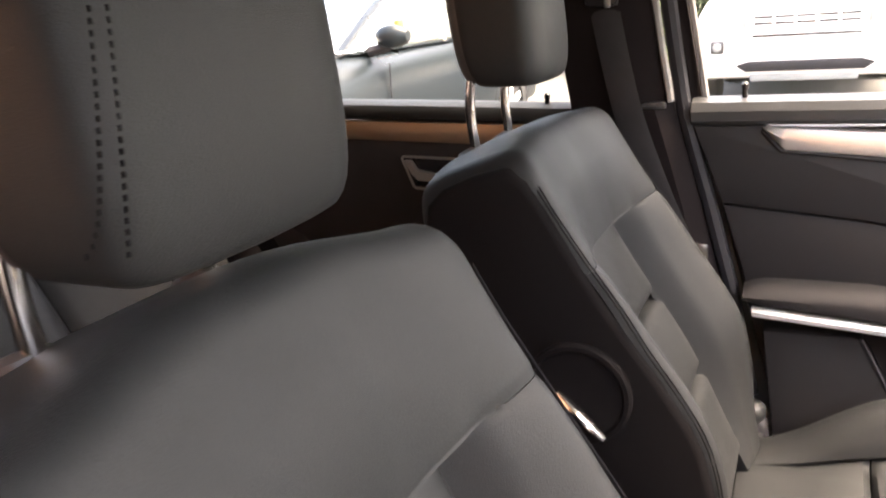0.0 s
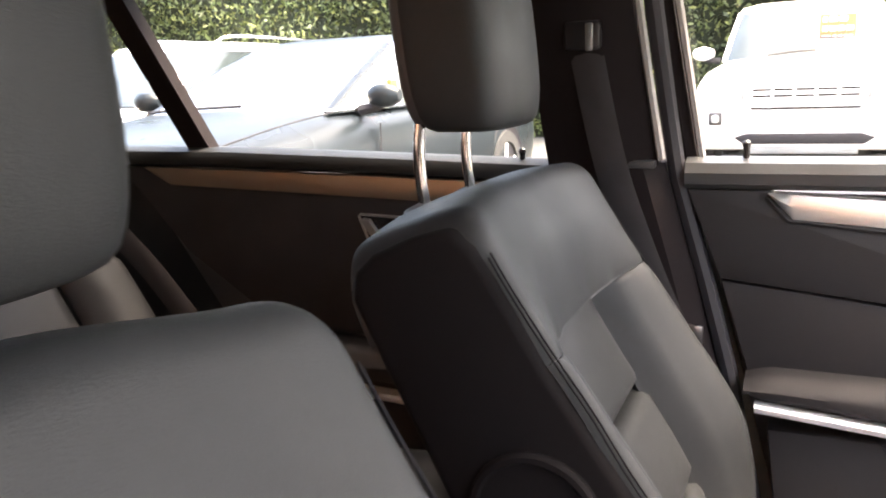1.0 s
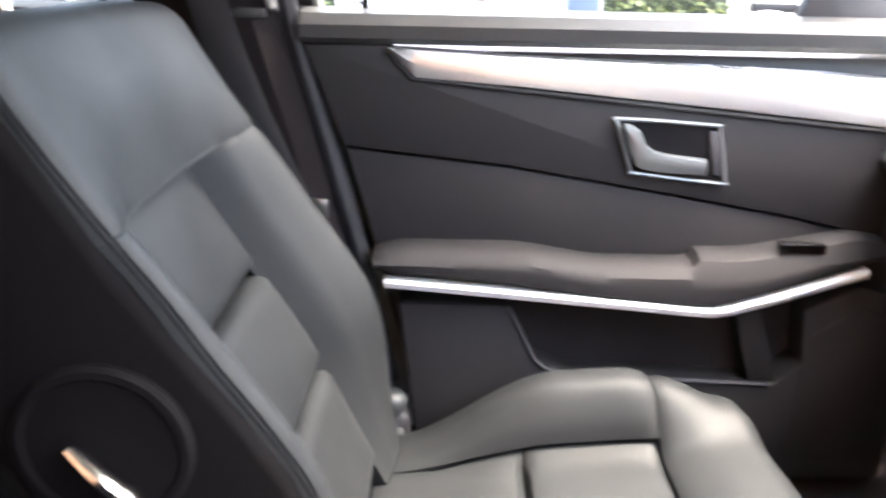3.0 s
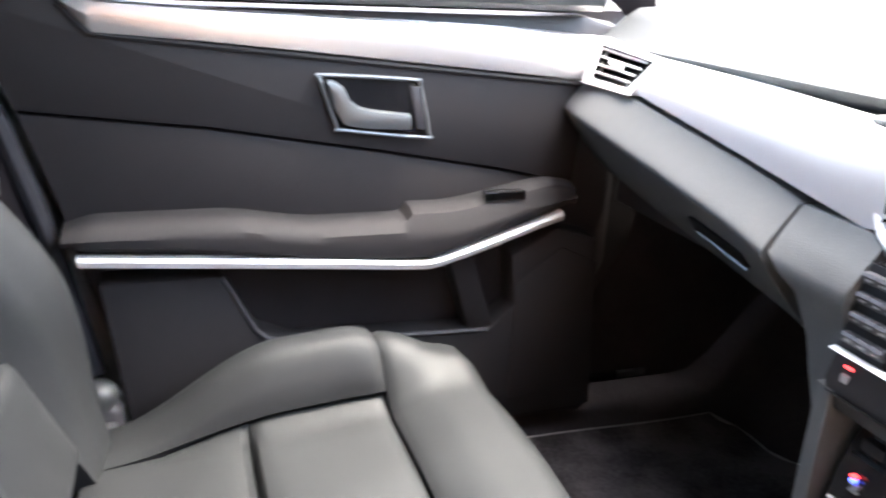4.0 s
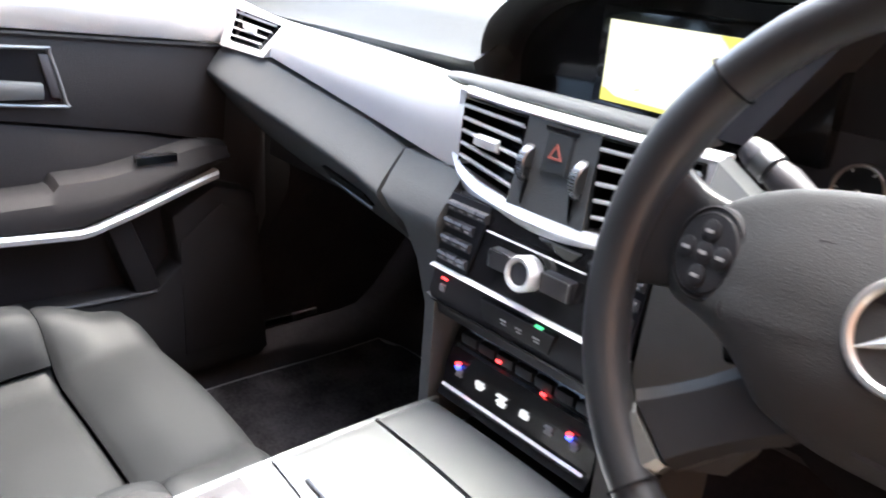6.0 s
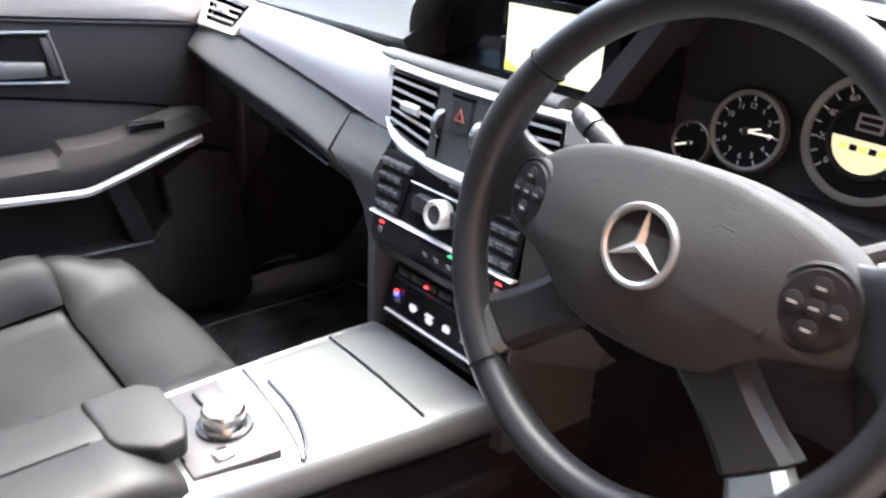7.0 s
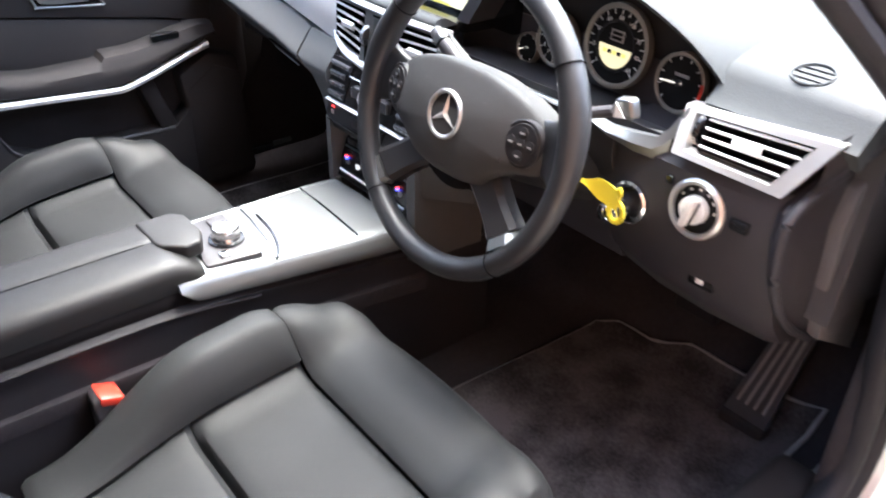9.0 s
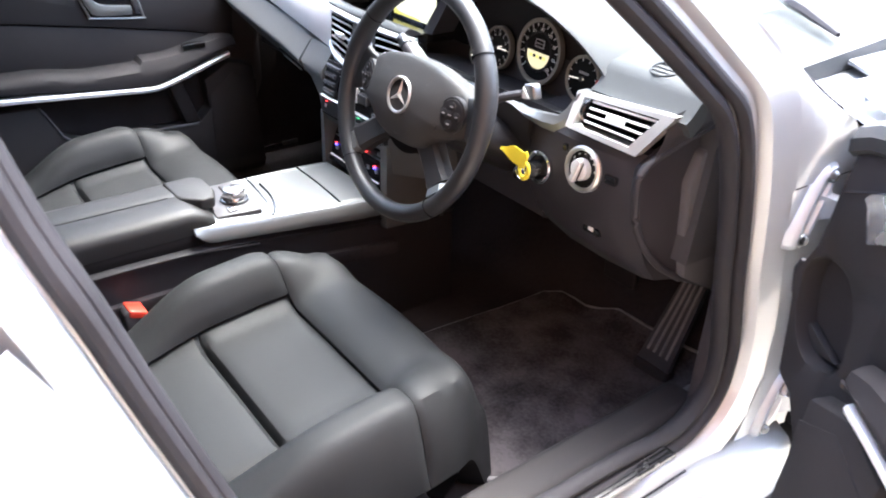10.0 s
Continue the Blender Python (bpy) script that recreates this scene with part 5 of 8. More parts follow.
part("trim_strip", loft([[(x, yt + 0.03, zt + 0.001), (x, yt + 0.002, zt - 0.002), (x, yt * 0.67 + yb * 0.33 - 0.005, zt * 0.67 + zb * 0.33), (x, yt * 0.33 + yb * 0.67 - 0.005, zt * 0.33 + zb * 0.67), (x, yb, zb + 0.003), (x, yb + 0.02, zb)] for x, yt, zt, yb, zb in TL]), SILVER, dash, "wide satin aluminium trim strip")
MID = 0.016  # how far the middle vents stand behind the radio's front edge
mid_top = [(-0.14, 0.594, 0.884), (-0.07, 0.589, 0.883), (0.0, 0.587, 0.883), (0.07, 0.589, 0.883), (0.148, 0.594, 0.884)]
part("vent_top_strip", loft([[(x, y + MID + 0.012, z + 0.005), (x, y + MID, z + 0.005), (x, y + MID - 0.003, z), (x, y + MID, z - 0.004), (x, y + MID + 0.012, z - 0.004)] for x, y, z in mid_top]), SILVER, dash, "satin silver strip above the vents")
mid_low = [(-0.146, 0.592, 0.818), (-0.128, 0.585, 0.803), (-0.095, 0.578, 0.794), (-0.045, 0.573, 0.789), (0.0, 0.571, 0.788), (0.045, 0.573, 0.789), (0.095, 0.578, 0.794), (0.128, 0.585, 0.803), (0.146, 0.592, 0.818)]
part("vent_low_strip", loft([[(x, y + 0.015, z + 0.010), (x, y + 0.001, z + 0.011), (x, y - 0.004, z + 0.003), (x, y, z - 0.007), (x, y + 0.015, z - 0.008)] for x, y, z in smooth_line([(x, y + MID - 0.003, z) for x, y, z in mid_low], 3)]), SILVER, dash, "curved satin silver strip below the vents")
for s in (-1, 1):
    part("vent_side_strip", loft([[(s * (x - 0.004), y + 0.012, z), (s * (x - 0.004), y - 0.002, z), (s * (x + 0.008), y - 0.001, z), (s * (x + 0.008), y + 0.012, z)] for x, y, z in ((0.140, 0.609, 0.886), (0.141, 0.608, 0.85), (0.143, 0.607, 0.815))]), SILVER, dash)
TR = [(0.148, 0.596, 0.888, 0.845), (0.185, 0.602, 0.862, 0.850), (0.22, 0.605, 0.856, 0.851), (0.30, 0.610, 0.854, 0.850), (0.43, 0.613, 0.853, 0.849), (0.455, 0.614, 0.852, 0.836), (0.497, 0.615, 0.857, 0.830), (0.524, 0.617, 0.861, 0.830), (0.534, 0.624, 0.874, 0.832), (0.541, 0.629, 0.889, 0.836), (0.547, 0.632, 0.900, 0.842)]
# Driver's strip in darker silver than the passenger's; its dimmer light is coloured in.
part("trim_strip", loft([[(x, y + (0.005 if 0.2 < x < 0.45 else 0.02), zt), (x, y + 0.003, zt - 0.002), (x, y - 0.004, (zt + zb) / 2), (x, y, zb + 0.002), (x, y + 0.02, zb)] for x, y, zt, zb in TR]), CONSOLE_SILVER, dash, "satin aluminium strip below the dials")


def vent(name, corners, slats, label, wheel=0, material=SILVER):
    """An air vent: corners tl, tr, br, bl, a frame, slats and a dark throat."""
    tl, tr, br, bl = (Vector(c) for c in corners)
    n = (tr - tl).cross(bl - tl).normalized()
    if n.y > 0:
        n = -n
    v = part(name, loft([[c + n * 0.004 for c in (tl, tr, br, bl)], [c - n * 0.05 for c in (tl, tr, br, bl)]], caps=False), BLACK, dash, label)
    part("throat", raw([c - n * 0.03 for c in (tl, tr, br, bl)] + [c - n * 0.035 for c in (tl, tr, br, bl)], [(0, 1, 2, 3), (7, 6, 5, 4), (0, 4, 5, 1), (1, 5, 6, 2), (2, 6, 7, 3), (3, 7, 4, 0)]), BLACK, v)
    for k in range(slats):
        f = (k + 0.6) / (slats + 0.2)
        a, b = tl.lerp(bl, f), tr.lerp(br, f)
        up = (tl - bl).normalized()
        part("slat", loft([[p + n * 0.0015 + up * 0.0014, p + n * 0.0015 - up * 0.0014, p - n * 0.016 - up * 0.005, p - n * 0.016 - up * 0.003] for p in (a, b)]), BLACK, v)
        part("slat_edge", loft([[p + n * 0.0012 + up * 0.0019, p + n * 0.0040 + up * 0.0010, p + n * 0.0040 - up * 0.0010, p + n * 0.0012 - up * 0.0019] for p in (a, b)]), material, v)
    c = (tl + tr + br + bl) / 4
    r = (tr - tl).normalized()
    up = (tl - bl).normalized()
    part("slide_knob", loft([[c + r * x + up * 0.006 + n * 0.003, c + r * x + up * 0.003 + n * 0.009, c + r * x - up * 0.004 + n * 0.009, c + r * x - up * 0.007 + n * 0.003] for x in (-0.016, 0.016)]), material, v)
    return v


vent("air_vent", ((-0.134, 0.607, 0.879), (-0.047, 0.603, 0.878), (-0.052, 0.595, 0.803), (-0.134, 0.603, 0.815)), 5, "middle air vent with silver-edged slats")
vent("air_vent", ((0.040, 0.603, 0.878), (0.134, 0.607, 0.879), (0.134, 0.603, 0.815), (0.046, 0.595, 0.803)), 5, "middle air vent with silver-edged slats")
pod = part("switch_pod", bevel(loft([[(-0.046, 0.602, 0.880), (0.039, 0.602, 0.880), (0.039, 0.622, 0.880), (-0.046, 0.622, 0.880)], [(-0.046, 0.595, 0.84), (0.039, 0.595, 0.84), (0.039, 0.618, 0.84), (-0.046, 0.618, 0.84)],
                               [(-0.050, 0.586, 0.799), (0.043, 0.586, 0.799), (0.043, 0.615, 0.799), (-0.050, 0.615, 0.799)]]), 0.003, 2), DASH_LIGHTENED, dash, "grey panel with the hazard switch")
part("hazard_slot", prism([(-0.022, 0.877), (0.016, 0.877), (0.015, 0.8735), (-0.021, 0.8735)], "y", 0.599, 0.606), BLACK, pod)
part("hazard_button", loft([[(x, 0.6005 - dy, 0.872), (x, 0.5935 - dy, 0.838), (x, 0.6005 - dy, 0.8365), (x, 0.6075 - dy, 0.872)] for x, dy in ((-0.019, 0.0), (-0.017, 0.0022), (0.011, 0.0022), (0.013, 0.0))]), DASH, pod)
part("hazard_triangle", loft([[(-0.003 + r * math.cos(radians(a)), 0.5945 - dy + (0.8 * r * math.sin(radians(a))) * 0.2, 0.855 + r * math.sin(radians(a))) for a in (90, 210, 330)] for r, dy in ((0.0095, 0.0), (0.0095, 0.0012), (0.006, 0.0012), (0.006, 0.0))], caps=False), HAZARD, pod, "pale red warning triangle outline", angle=5)
part("panel_groove", prism([(-0.030, 0.826), (-0.029, 0.826), (-0.031, 0.803), (-0.032, 0.803)], "y", 0.5855, 0.6), BLACK, pod)
part("panel_groove", prism([(0.024, 0.826), (0.025, 0.826), (0.027, 0.803), (0.026, 0.803)], "y", 0.5855, 0.6), BLACK, pod)
for x in (-0.035, 0.028):
    vw = part("vent_wheel", lathe([(0.018, -0.005), (0.0195, -0.0035), (0.0195, 0.0035), (0.018, 0.005)], 32, facing((x, 0.602, 0.838), (1, 0, 0))), STEEL, pod, "ribbed silver thumb wheel")
    for k in range(9):
        a = radians(150 + 9 * k)
        part("wheel_rib", box(x - 0.003, x + 0.003, 0.602 + 0.0195 * math.cos(a) - 0.0006, 0.602 + 0.0195 * math.cos(a) + 0.0004, 0.838 + 0.0195 * math.sin(a) - 0.0006, 0.838 + 0.0195 * math.sin(a) + 0.0006), CHROME, vw)
# outer vents in silver frames
vent("air_vent", ((-0.697, 0.650, 0.903), (-0.572, 0.648, 0.896), (-0.580, 0.620, 0.861), (-0.671, 0.622, 0.861)), 4, "passenger's outer air vent in a silver frame")
vent("air_vent", ((0.572, 0.648, 0.896), (0.697, 0.650, 0.903), (0.671, 0.622, 0.861), (0.580, 0.620, 0.861)), 4, "driver's outer air vent in a silver frame")
dw = part("vent_wheel", lathe([(0.017, -0.004), (0.0185, -0.0025), (0.0185, 0.0025), (0.017, 0.004)], 28, facing((0.5665, 0.644, 0.877), (1, 0, 0))), BLACK, dash, "ribbed black thumb wheel")
for k in range(7):
    a = radians(160 + 12 * k)
    part("wheel_rib", box(0.5635, 0.5695, 0.644 + 0.0185 * math.cos(a) - 0.0006, 0.644 + 0.0185 * math.cos(a) + 0.0004, 0.877 + 0.0185 * math.sin(a) - 0.0007, 0.877 + 0.0185 * math.sin(a) + 0.0007), CHROME, dw)
VF_OUT = ((0.540, 0.646, 0.900), (0.721, 0.650, 0.912), (0.689, 0.615, 0.852), (0.553, 0.612, 0.854))
VF_IN = ((0.556, 0.645, 0.895), (0.698, 0.646, 0.904), (0.672, 0.618, 0.860), (0.566, 0.616, 0.860))
for side in (-1, 1):
    rims = [[Vector((side * p[0], p[1] + dy, p[2])) for p in rim] for rim, dy in ((VF_OUT, 0.015), (VF_OUT, -0.004), (VF_IN, -0.005), (VF_IN, 0.012))]
    # Whiter aluminium on the passenger's side, where brighter light is put into the colour.
    part("vent_frame", loft(rims, caps=False), SATIN_TRIM if side > 0 else SILVER, dash, "satin silver vent surround", angle=20)
SV = dash_top(0.556, 0.734, 0.0)
sv_c = Vector(SV(0.449, 0.116)) + Vector((0, 0, 0.001))
sv_n = (Vector(SV(0.459, 0.116)) - Vector(SV(0.439, 0.116))).cross(Vector(SV(0.449, 0.131)) - Vector(SV(0.449, 0.101))).normalized()
SVM = facing(sv_c, sv_n)
sv = part("speaker_vent", lathe([(0.0235, -0.006), (0.0235, 0.001), (0.0222, 0.0018), (0.0212, 0.001), (0.0205, -0.003), (0, -0.003)], 32, SVM), DASH, dash)
part("vent_well", lathe([(0.0205, -0.0025), (0.0205, -0.0012), (0, -0.0012)], 28, SVM), DIAL, sv)
for k in range(3):
    h = (0.0198 ** 2 - ((k - 1) * 0.0105) ** 2) ** 0.5
    bm = tube([sv_c + Vector((-h, (k - 1) * 0.0105, (k - 1) * 0.0105 * -sv_n.y / sv_n.z)), sv_c + Vector((h, (k - 1) * 0.0105, (k - 1) * 0.0105 * -sv_n.y / sv_n.z))], 0.0010, 6)
    part("vent_slat", bm, STACK_FACE, sv)

# hood over the screen and the dials
HOOD = smooth_line([Vector(p) for p in ((-0.185, 0, 0.892), (-0.186, 0, 0.925), (-0.165, 0, 0.958), (-0.11, 0, 0.988), (0.0, 0, 1.003), (0.12, 0, 1.006), (0.24, 0, 1.013), (0.345, 0, 1.016), (0.43, 0, 1.0), (0.50, 0, 0.972), (0.542, 0, 0.945), (0.566, 0, 0.922))], 4)
def hood_loops():
    n = len(HOOD)
    out = []
    for k, p in enumerate(HOOD):
        f = k / (n - 1)
        y0 = 0.672 - 0.020 * math.sin(math.pi * f)
        back_z = 0.965
        out.append([(p.x * 0.985 + 0.002, y0 + 0.05, p.z - 0.010), (p.x * 0.99 + 0.002, y0 + 0.004, p.z - 0.007), (p.x, y0, p.z - 0.002), (p.x, y0 + 0.006, p.z + 0.002),
                    (p.x, y0 + 0.06, p.z + 0.004 - 0.4 * max(0, p.z - 0.97) * 0.3), (p.x, y0 + 0.20, p.z * 0.55 + back_z * 0.45), (p.x, y0 + 0.34, min(p.z, back_z) + 0.006)])
    return out
part("instrument_hood", loft(hood_loops(), closed=False), DASH, dash, "soft grey hood over the screen and dials", angle=60)
part("hood_lining", loft([[(p.x * 0.985 + 0.002, 0.700, p.z - 0.012), (p.x * 0.94 + 0.01, 0.79, p.z * 0.9 + 0.085)] for p in HOOD], closed=False), STACK_FACE, dash)
part("dial_backing", prism([(0.155, 0.82), (0.565, 0.82), (0.565, 0.905), (0.53, 0.945), (0.46, 0.975), (0.40, 0.985), (0.155, 0.985)], "y", 0.742, 0.76), STACK_FACE, dash)
part("screen_backing", prism([(-0.20, 0.87), (0.17, 0.87), (0.17, 1.0), (-0.20, 1.0)], "y", 0.722, 0.74), BLACK, dash)
part("recess_lip", loft(smooth_rows([[(x, 0.622 + b, 0.884), (x, 0.609 + b, 0.889), (x, 0.611 + b, 0.896 - b * 0.2), (x, 0.619 + b, 0.900 - b * 0.3), (x, 0.632 + b, 0.898 - b * 0.3), (x, 0.652 + b, 0.886)] for x, b in ((-0.205, 0.034), (-0.185, 0.016), (-0.10, 0.004), (0.0, 0.0), (0.118, 0.003))], 3)), DASH_LIGHTENED, dash, "soft grey lip below the screen", angle=60)
part("recess_floor", loft([[(x, 0.640, 0.888), (x, 0.73, 0.878), (x, 0.73, 0.865), (x, 0.630, 0.87)] for x in (-0.186, 0.115)]), BLACK, dash)
part("recess_divider", loft([[(0.100, y, 0.886), (0.128, y, 0.886), (0.205, y, 1.0), (0.185, y, 1.0)] for y in (0.668, 0.74)]), PLASTIC, dash)
part("cluster_floor", loft([[(x, 0.625, 0.862), (x, 0.65, 0.852), (x, 0.745, 0.835), (x, 0.745, 0.82), (x, 0.625, 0.84)] for x in (0.115, 0.555)]), STACK_FACE, dash)
sc = part("display", box(-0.060, 0.115, 0.704, 0.722, 0.878, 0.976, 0.003), BLACK, dash, "lit colour display")
part("display_image", box(-0.048, 0.094, 0.7025, 0.7045, 0.888, 0.964), SCREEN, sc, "glowing pale yellow map page")
part("display_band", prism([(-0.048, 0.888), (0.046, 0.888), (0.040, 0.8915), (-0.030, 0.8935), (-0.044, 0.900), (-0.048, 0.900)], "y", 0.7015, 0.7024), SCREEN_YELLOW, sc, "yellow strip along the map page")
part("display_band", prism([(0.070, 0.964), (0.094, 0.964), (0.094, 0.944), (0.084, 0.950)], "y", 0.7015, 0.7024), SCREEN_YELLOW, sc)
part("map_marker", prism([(-0.010, 0.9030), (-0.003, 0.9055), (-0.006, 0.9035)], "y", 0.7012, 0.7024), DIAL, sc)
part("display_strip", box(-0.062, 0.105, 0.6985, 0.702, 0.8785, 0.8815), CHROME, sc)


def dial(x, z, r, marks, label, a0, a1, needle=None, y=0.722):
    """A round instrument facing the driver: face, bright ring, marks, needle."""
    m = facing((x, y, z), (-0.05, -1, 0.14))
    d = part("instrument_dial", lathe([(r * 0.99, -0.010), (r * 0.99, 0.0), (0, 0.0)], 48, m), DIAL, dash, label)
    part("dial_rim", lathe([(r * 0.87, 0.0005), (r * 0.885, 0.0022), (r * 0.95, 0.0032), (r * 1.0, 0.0025), (r * 1.01, -0.008), (r * 0.87, -0.008), (r * 0.87, 0.0005)], 56, m, False), DIAL_RING, d, "pale metal ring")
    for k in range(marks):
        a = radians(a0 + (a1 - a0) * k / (marks - 1))
        b = box(-0.0007, 0.0007, -r * 0.055, r * 0.055, 0.0, 0.0008)
        b.transform(m @ Matrix.Translation((r * 0.80 * math.cos(a), r * 0.80 * math.sin(a), 0.0004)) @ Matrix.Rotation(a - math.pi / 2, 4, "Z"))
        part("dial_mark", b, WHITE_MARK, d)
    if needle is not None:
        a = radians(needle)
        b = box(-0.0009, 0.0009, -r * 0.12, r * 0.74, 0.003, 0.0045)
        b.transform(m @ Matrix.Rotation(a - math.pi / 2, 4, "Z"))
        part("dial_needle", b, NEEDLE, d, "pale needle")
        part("needle_hub", lathe([(r * 0.10, 0.0), (r * 0.10, 0.005), (r * 0.06, 0.007), (0, 0.007)], 20, m), PLASTIC, d)
    return d, m


def numerals(d, m, r, words, a0, a1, size, rr=0.62):
    for k, w in enumerate(words):
        cu = bpy.data.curves.new("numeral", "FONT")
        cu.body, cu.size, cu.align_x, cu.align_y, cu.extrude = w, size, "CENTER", "CENTER", 0.0003
        cu.fill_mode, cu.resolution_u = "BOTH", 3
        a = radians(a0 + (a1 - a0) * k / max(1, len(words) - 1))
        tmp = bpy.data.objects.new("numeral", cu)
        me = bpy.data.meshes.new_from_object(tmp)
        bpy.data.objects.remove(tmp)
        me.transform(m @ Matrix.Translation((r * rr * math.cos(a), r * rr * math.sin(a), 0.0008)))
        me.materials.clear()
        me.materials.append(WHITE_MARK)
        ob = new("numeral", me)
        ob.parent = d


dial(0.203, 0.860, 0.0225, 5, "small fuel gauge with pale ring", 60, 300, 200)
ck, cm = dial(0.259, 0.886, 0.0385, 12, "round clock with pale ring", 90, -240, 3)
numerals(ck, cm, 0.0385, ["12", "1", "2", "3", "4", "5", "6", "7", "8", "9", "10", "11"], 90, -240, 0.0075)
hand = box(-0.0009, 0.0009, 0, 0.016, 0.003, 0.0042)
hand.transform(cm @ Matrix.Rotation(radians(-70), 4, "Z"))
part("clock_hand", hand, NEEDLE, ck)
sp, sm = dial(0.366, 0.905, 0.056, 17, "large speedometer with a lit centre display", 222, -42)
numerals(sp, sm, 0.056, ["0", "20", "40", "60", "80", "100", "120", "140", "160"], 222, -42, 0.0085, 0.66)
part("speed_ring", lathe([(0.031, 0.0005), (0.0315, 0.003), (0.034, 0.003), (0.0345, 0.0005)], 48, sm, False), STACK_BLACK, sp)
half = [(0.0285 * math.cos(radians(a)), 0.0285 * math.sin(radians(a)) - 0.001) for a in range(180, 361, 12)]
hb = prism(half, "z", 0.0006, 0.0014)
hb.transform(sm)
part("lit_page", hb, CLUSTER_GLOW, sp, "glowing amber lower half")
bx = box(-0.012, 0.012, 0.006, 0.021, 0.0006, 0.0012, 0.0005)
bx.transform(sm)
part("info_box", bx, GREY_MARK, sp)
for zz in (0.0085, 0.0145):
    bx = box(-0.009, 0.009, zz, zz + 0.004, 0.0013, 0.0018)
    bx.transform(sm)
    part("info_bar", bx, DIAL, sp)
for k in range(5):
    bx = box(-0.020 + 0.0085 * k, -0.0135 + 0.0085 * k, -0.011, -0.006, 0.0015, 0.002)
    bx.transform(sm)
    part("page_bar", bx, DIAL if k % 2 else SCREEN_YELLOW, sp)
rv, rm = dial(0.473, 0.886, 0.0385, 9, "rev counter with pale ring and red sector", 225, -20, 185)
arc = [(0.0382 * math.cos(radians(a)), 0.0382 * math.sin(radians(a))) for a in range(-57, 14, 5)] + [(0.0336 * math.cos(radians(a)), 0.0336 * math.sin(radians(a))) for a in range(13, -58, -5)]
ab = prism(arc, "z", 0.0006, 0.0040)
ab.transform(rm)
part("red_sector", ab, RED_PLASTIC, rv, "red sector")
bx = box(-0.010, 0.012, 0.008, 0.012, 0.0006, 0.0012)
bx.transform(rm)
part("tell_tale", bx, GREY_MARK, rv)
dial(0.532, 0.858, 0.0225, 5, "small temperature gauge with pale ring", 120, -120, 150)

# driver's knee panel, end cap, switches
part("knee_panel", loft([[(x, y + dy, z) for y, z in ((0.70, 0.850), (0.630, 0.848), (0.618, 0.836), (0.614, 0.80), (0.616, 0.77), (0.624, 0.735), (0.640, 0.695), (0.660, 0.655), (0.69, 0.62), (0.76, 0.60))]
                         for x, dy in ((0.44, 0.02), (0.52, 0.0), (0.60, -0.004), (0.68, 0.002), (0.696, 0.012))]), DARK_PANEL, dash)
part("cowl_panel", loft([[(x, y + 0.03, z + 0.001), (x, y + 0.002, z), (x, y + 0.004, z - 0.03), (x, y + 0.02, z - 0.075), (x, y + 0.05, z - 0.075)] for x, y, z in ((0.152, 0.605, 0.849), (0.22, 0.608, 0.850), (0.30, 0.612, 0.849), (0.43, 0.615, 0.848), (0.462, 0.617, 0.838))]), STACK_FACE, dash)
part("column_shroud", loft([[(0.345 + w * math.cos(a), y, zc + h * math.sin(a)) for a in [2 * math.pi * k / 20 for k in range(20)]] for y, zc, w, h in ((0.49, 0.836, 0.055, 0.044), (0.56, 0.800, 0.075, 0.048), (0.62, 0.770, 0.090, 0.050), (0.66, 0.752, 0.095, 0.055), (0.80, 0.70, 0.10, 0.06))]), STACK_FACE, dash)
part("knee_panel", loft([[(x, y, z) for y, z in ((0.70, 0.80), (0.66, 0.76), (0.665, 0.70), (0.69, 0.63), (0.76, 0.60))] for x in (0.20, 0.45)]), DARK_PANEL, dash)
cap_pts = [(0.614, 0.838), (0.66, 0.858), (0.72, 0.880), (0.84, 0.912), (0.84, 0.560), (0.76, 0.602), (0.70, 0.645), (0.655, 0.695), (0.626, 0.747), (0.611, 0.80)]
part("end_cap", prism(cap_pts, "x", 0.688, 0.705, 0.006, 3), DARK_PANEL, dash, "dark end cap of the dashboard")
SHOULDER = [((0.708, 0.646, 0.906), (0.712, 0.640, 0.880), (0.707, 0.630, 0.846)), ((0.733, 0.70, 0.936), (0.737, 0.698, 0.908), (0.716, 0.692, 0.870)), ((0.752, 0.77, 0.952), (0.757, 0.77, 0.926), (0.726, 0.766, 0.894)), ((0.760, 0.85, 0.956), (0.765, 0.85, 0.93), (0.732, 0.85, 0.912))]
part("cap_shoulder", loft(smooth_rows(SHOULDER, 4), closed=False), DARK_PANEL, dash, angle=70)
part("end_cap_lip", tube(smooth_line([(0.735, 0.85, 0.914), (0.724, 0.781, 0.896), (0.714, 0.70, 0.872), (0.708, 0.642, 0.852), (0.705, 0.616, 0.836), (0.704, 0.608, 0.812), (0.704, 0.618, 0.752), (0.704, 0.648, 0.702), (0.705, 0.694, 0.653), (0.706, 0.752, 0.612)], 5), 0.0062, 10), DARK_PANEL, dash, "raised rounded lip")
part("end_cap_panel", prism([(0.86, 0.905), (0.77, 0.872), (0.726, 0.838), (0.710, 0.795), (0.724, 0.70), (0.744, 0.622), (0.865, 0.548)], "x", 0.704, 0.722, 0.003), FUSE_PANEL, dash, "grey fuse cover panel")
ls = part("light_switch", lathe([(0.036, -0.006), (0.036, 0.004), (0.033, 0.007), (0.029, 0.006), (0.0285, 0.001), (0, 0.001)], 40, facing((0.598, 0.612, 0.799), (0, -1, 0.12))), SATIN_TRIM, dash, "rotary light switch with a bright silver ring")
part("switch_dish", lathe([(0.0285, 0.0005), (0.0285, 0.002), (0, 0.002)], 32, facing((0.598, 0.612, 0.799), (0, -1, 0.12))), DIAL, ls)
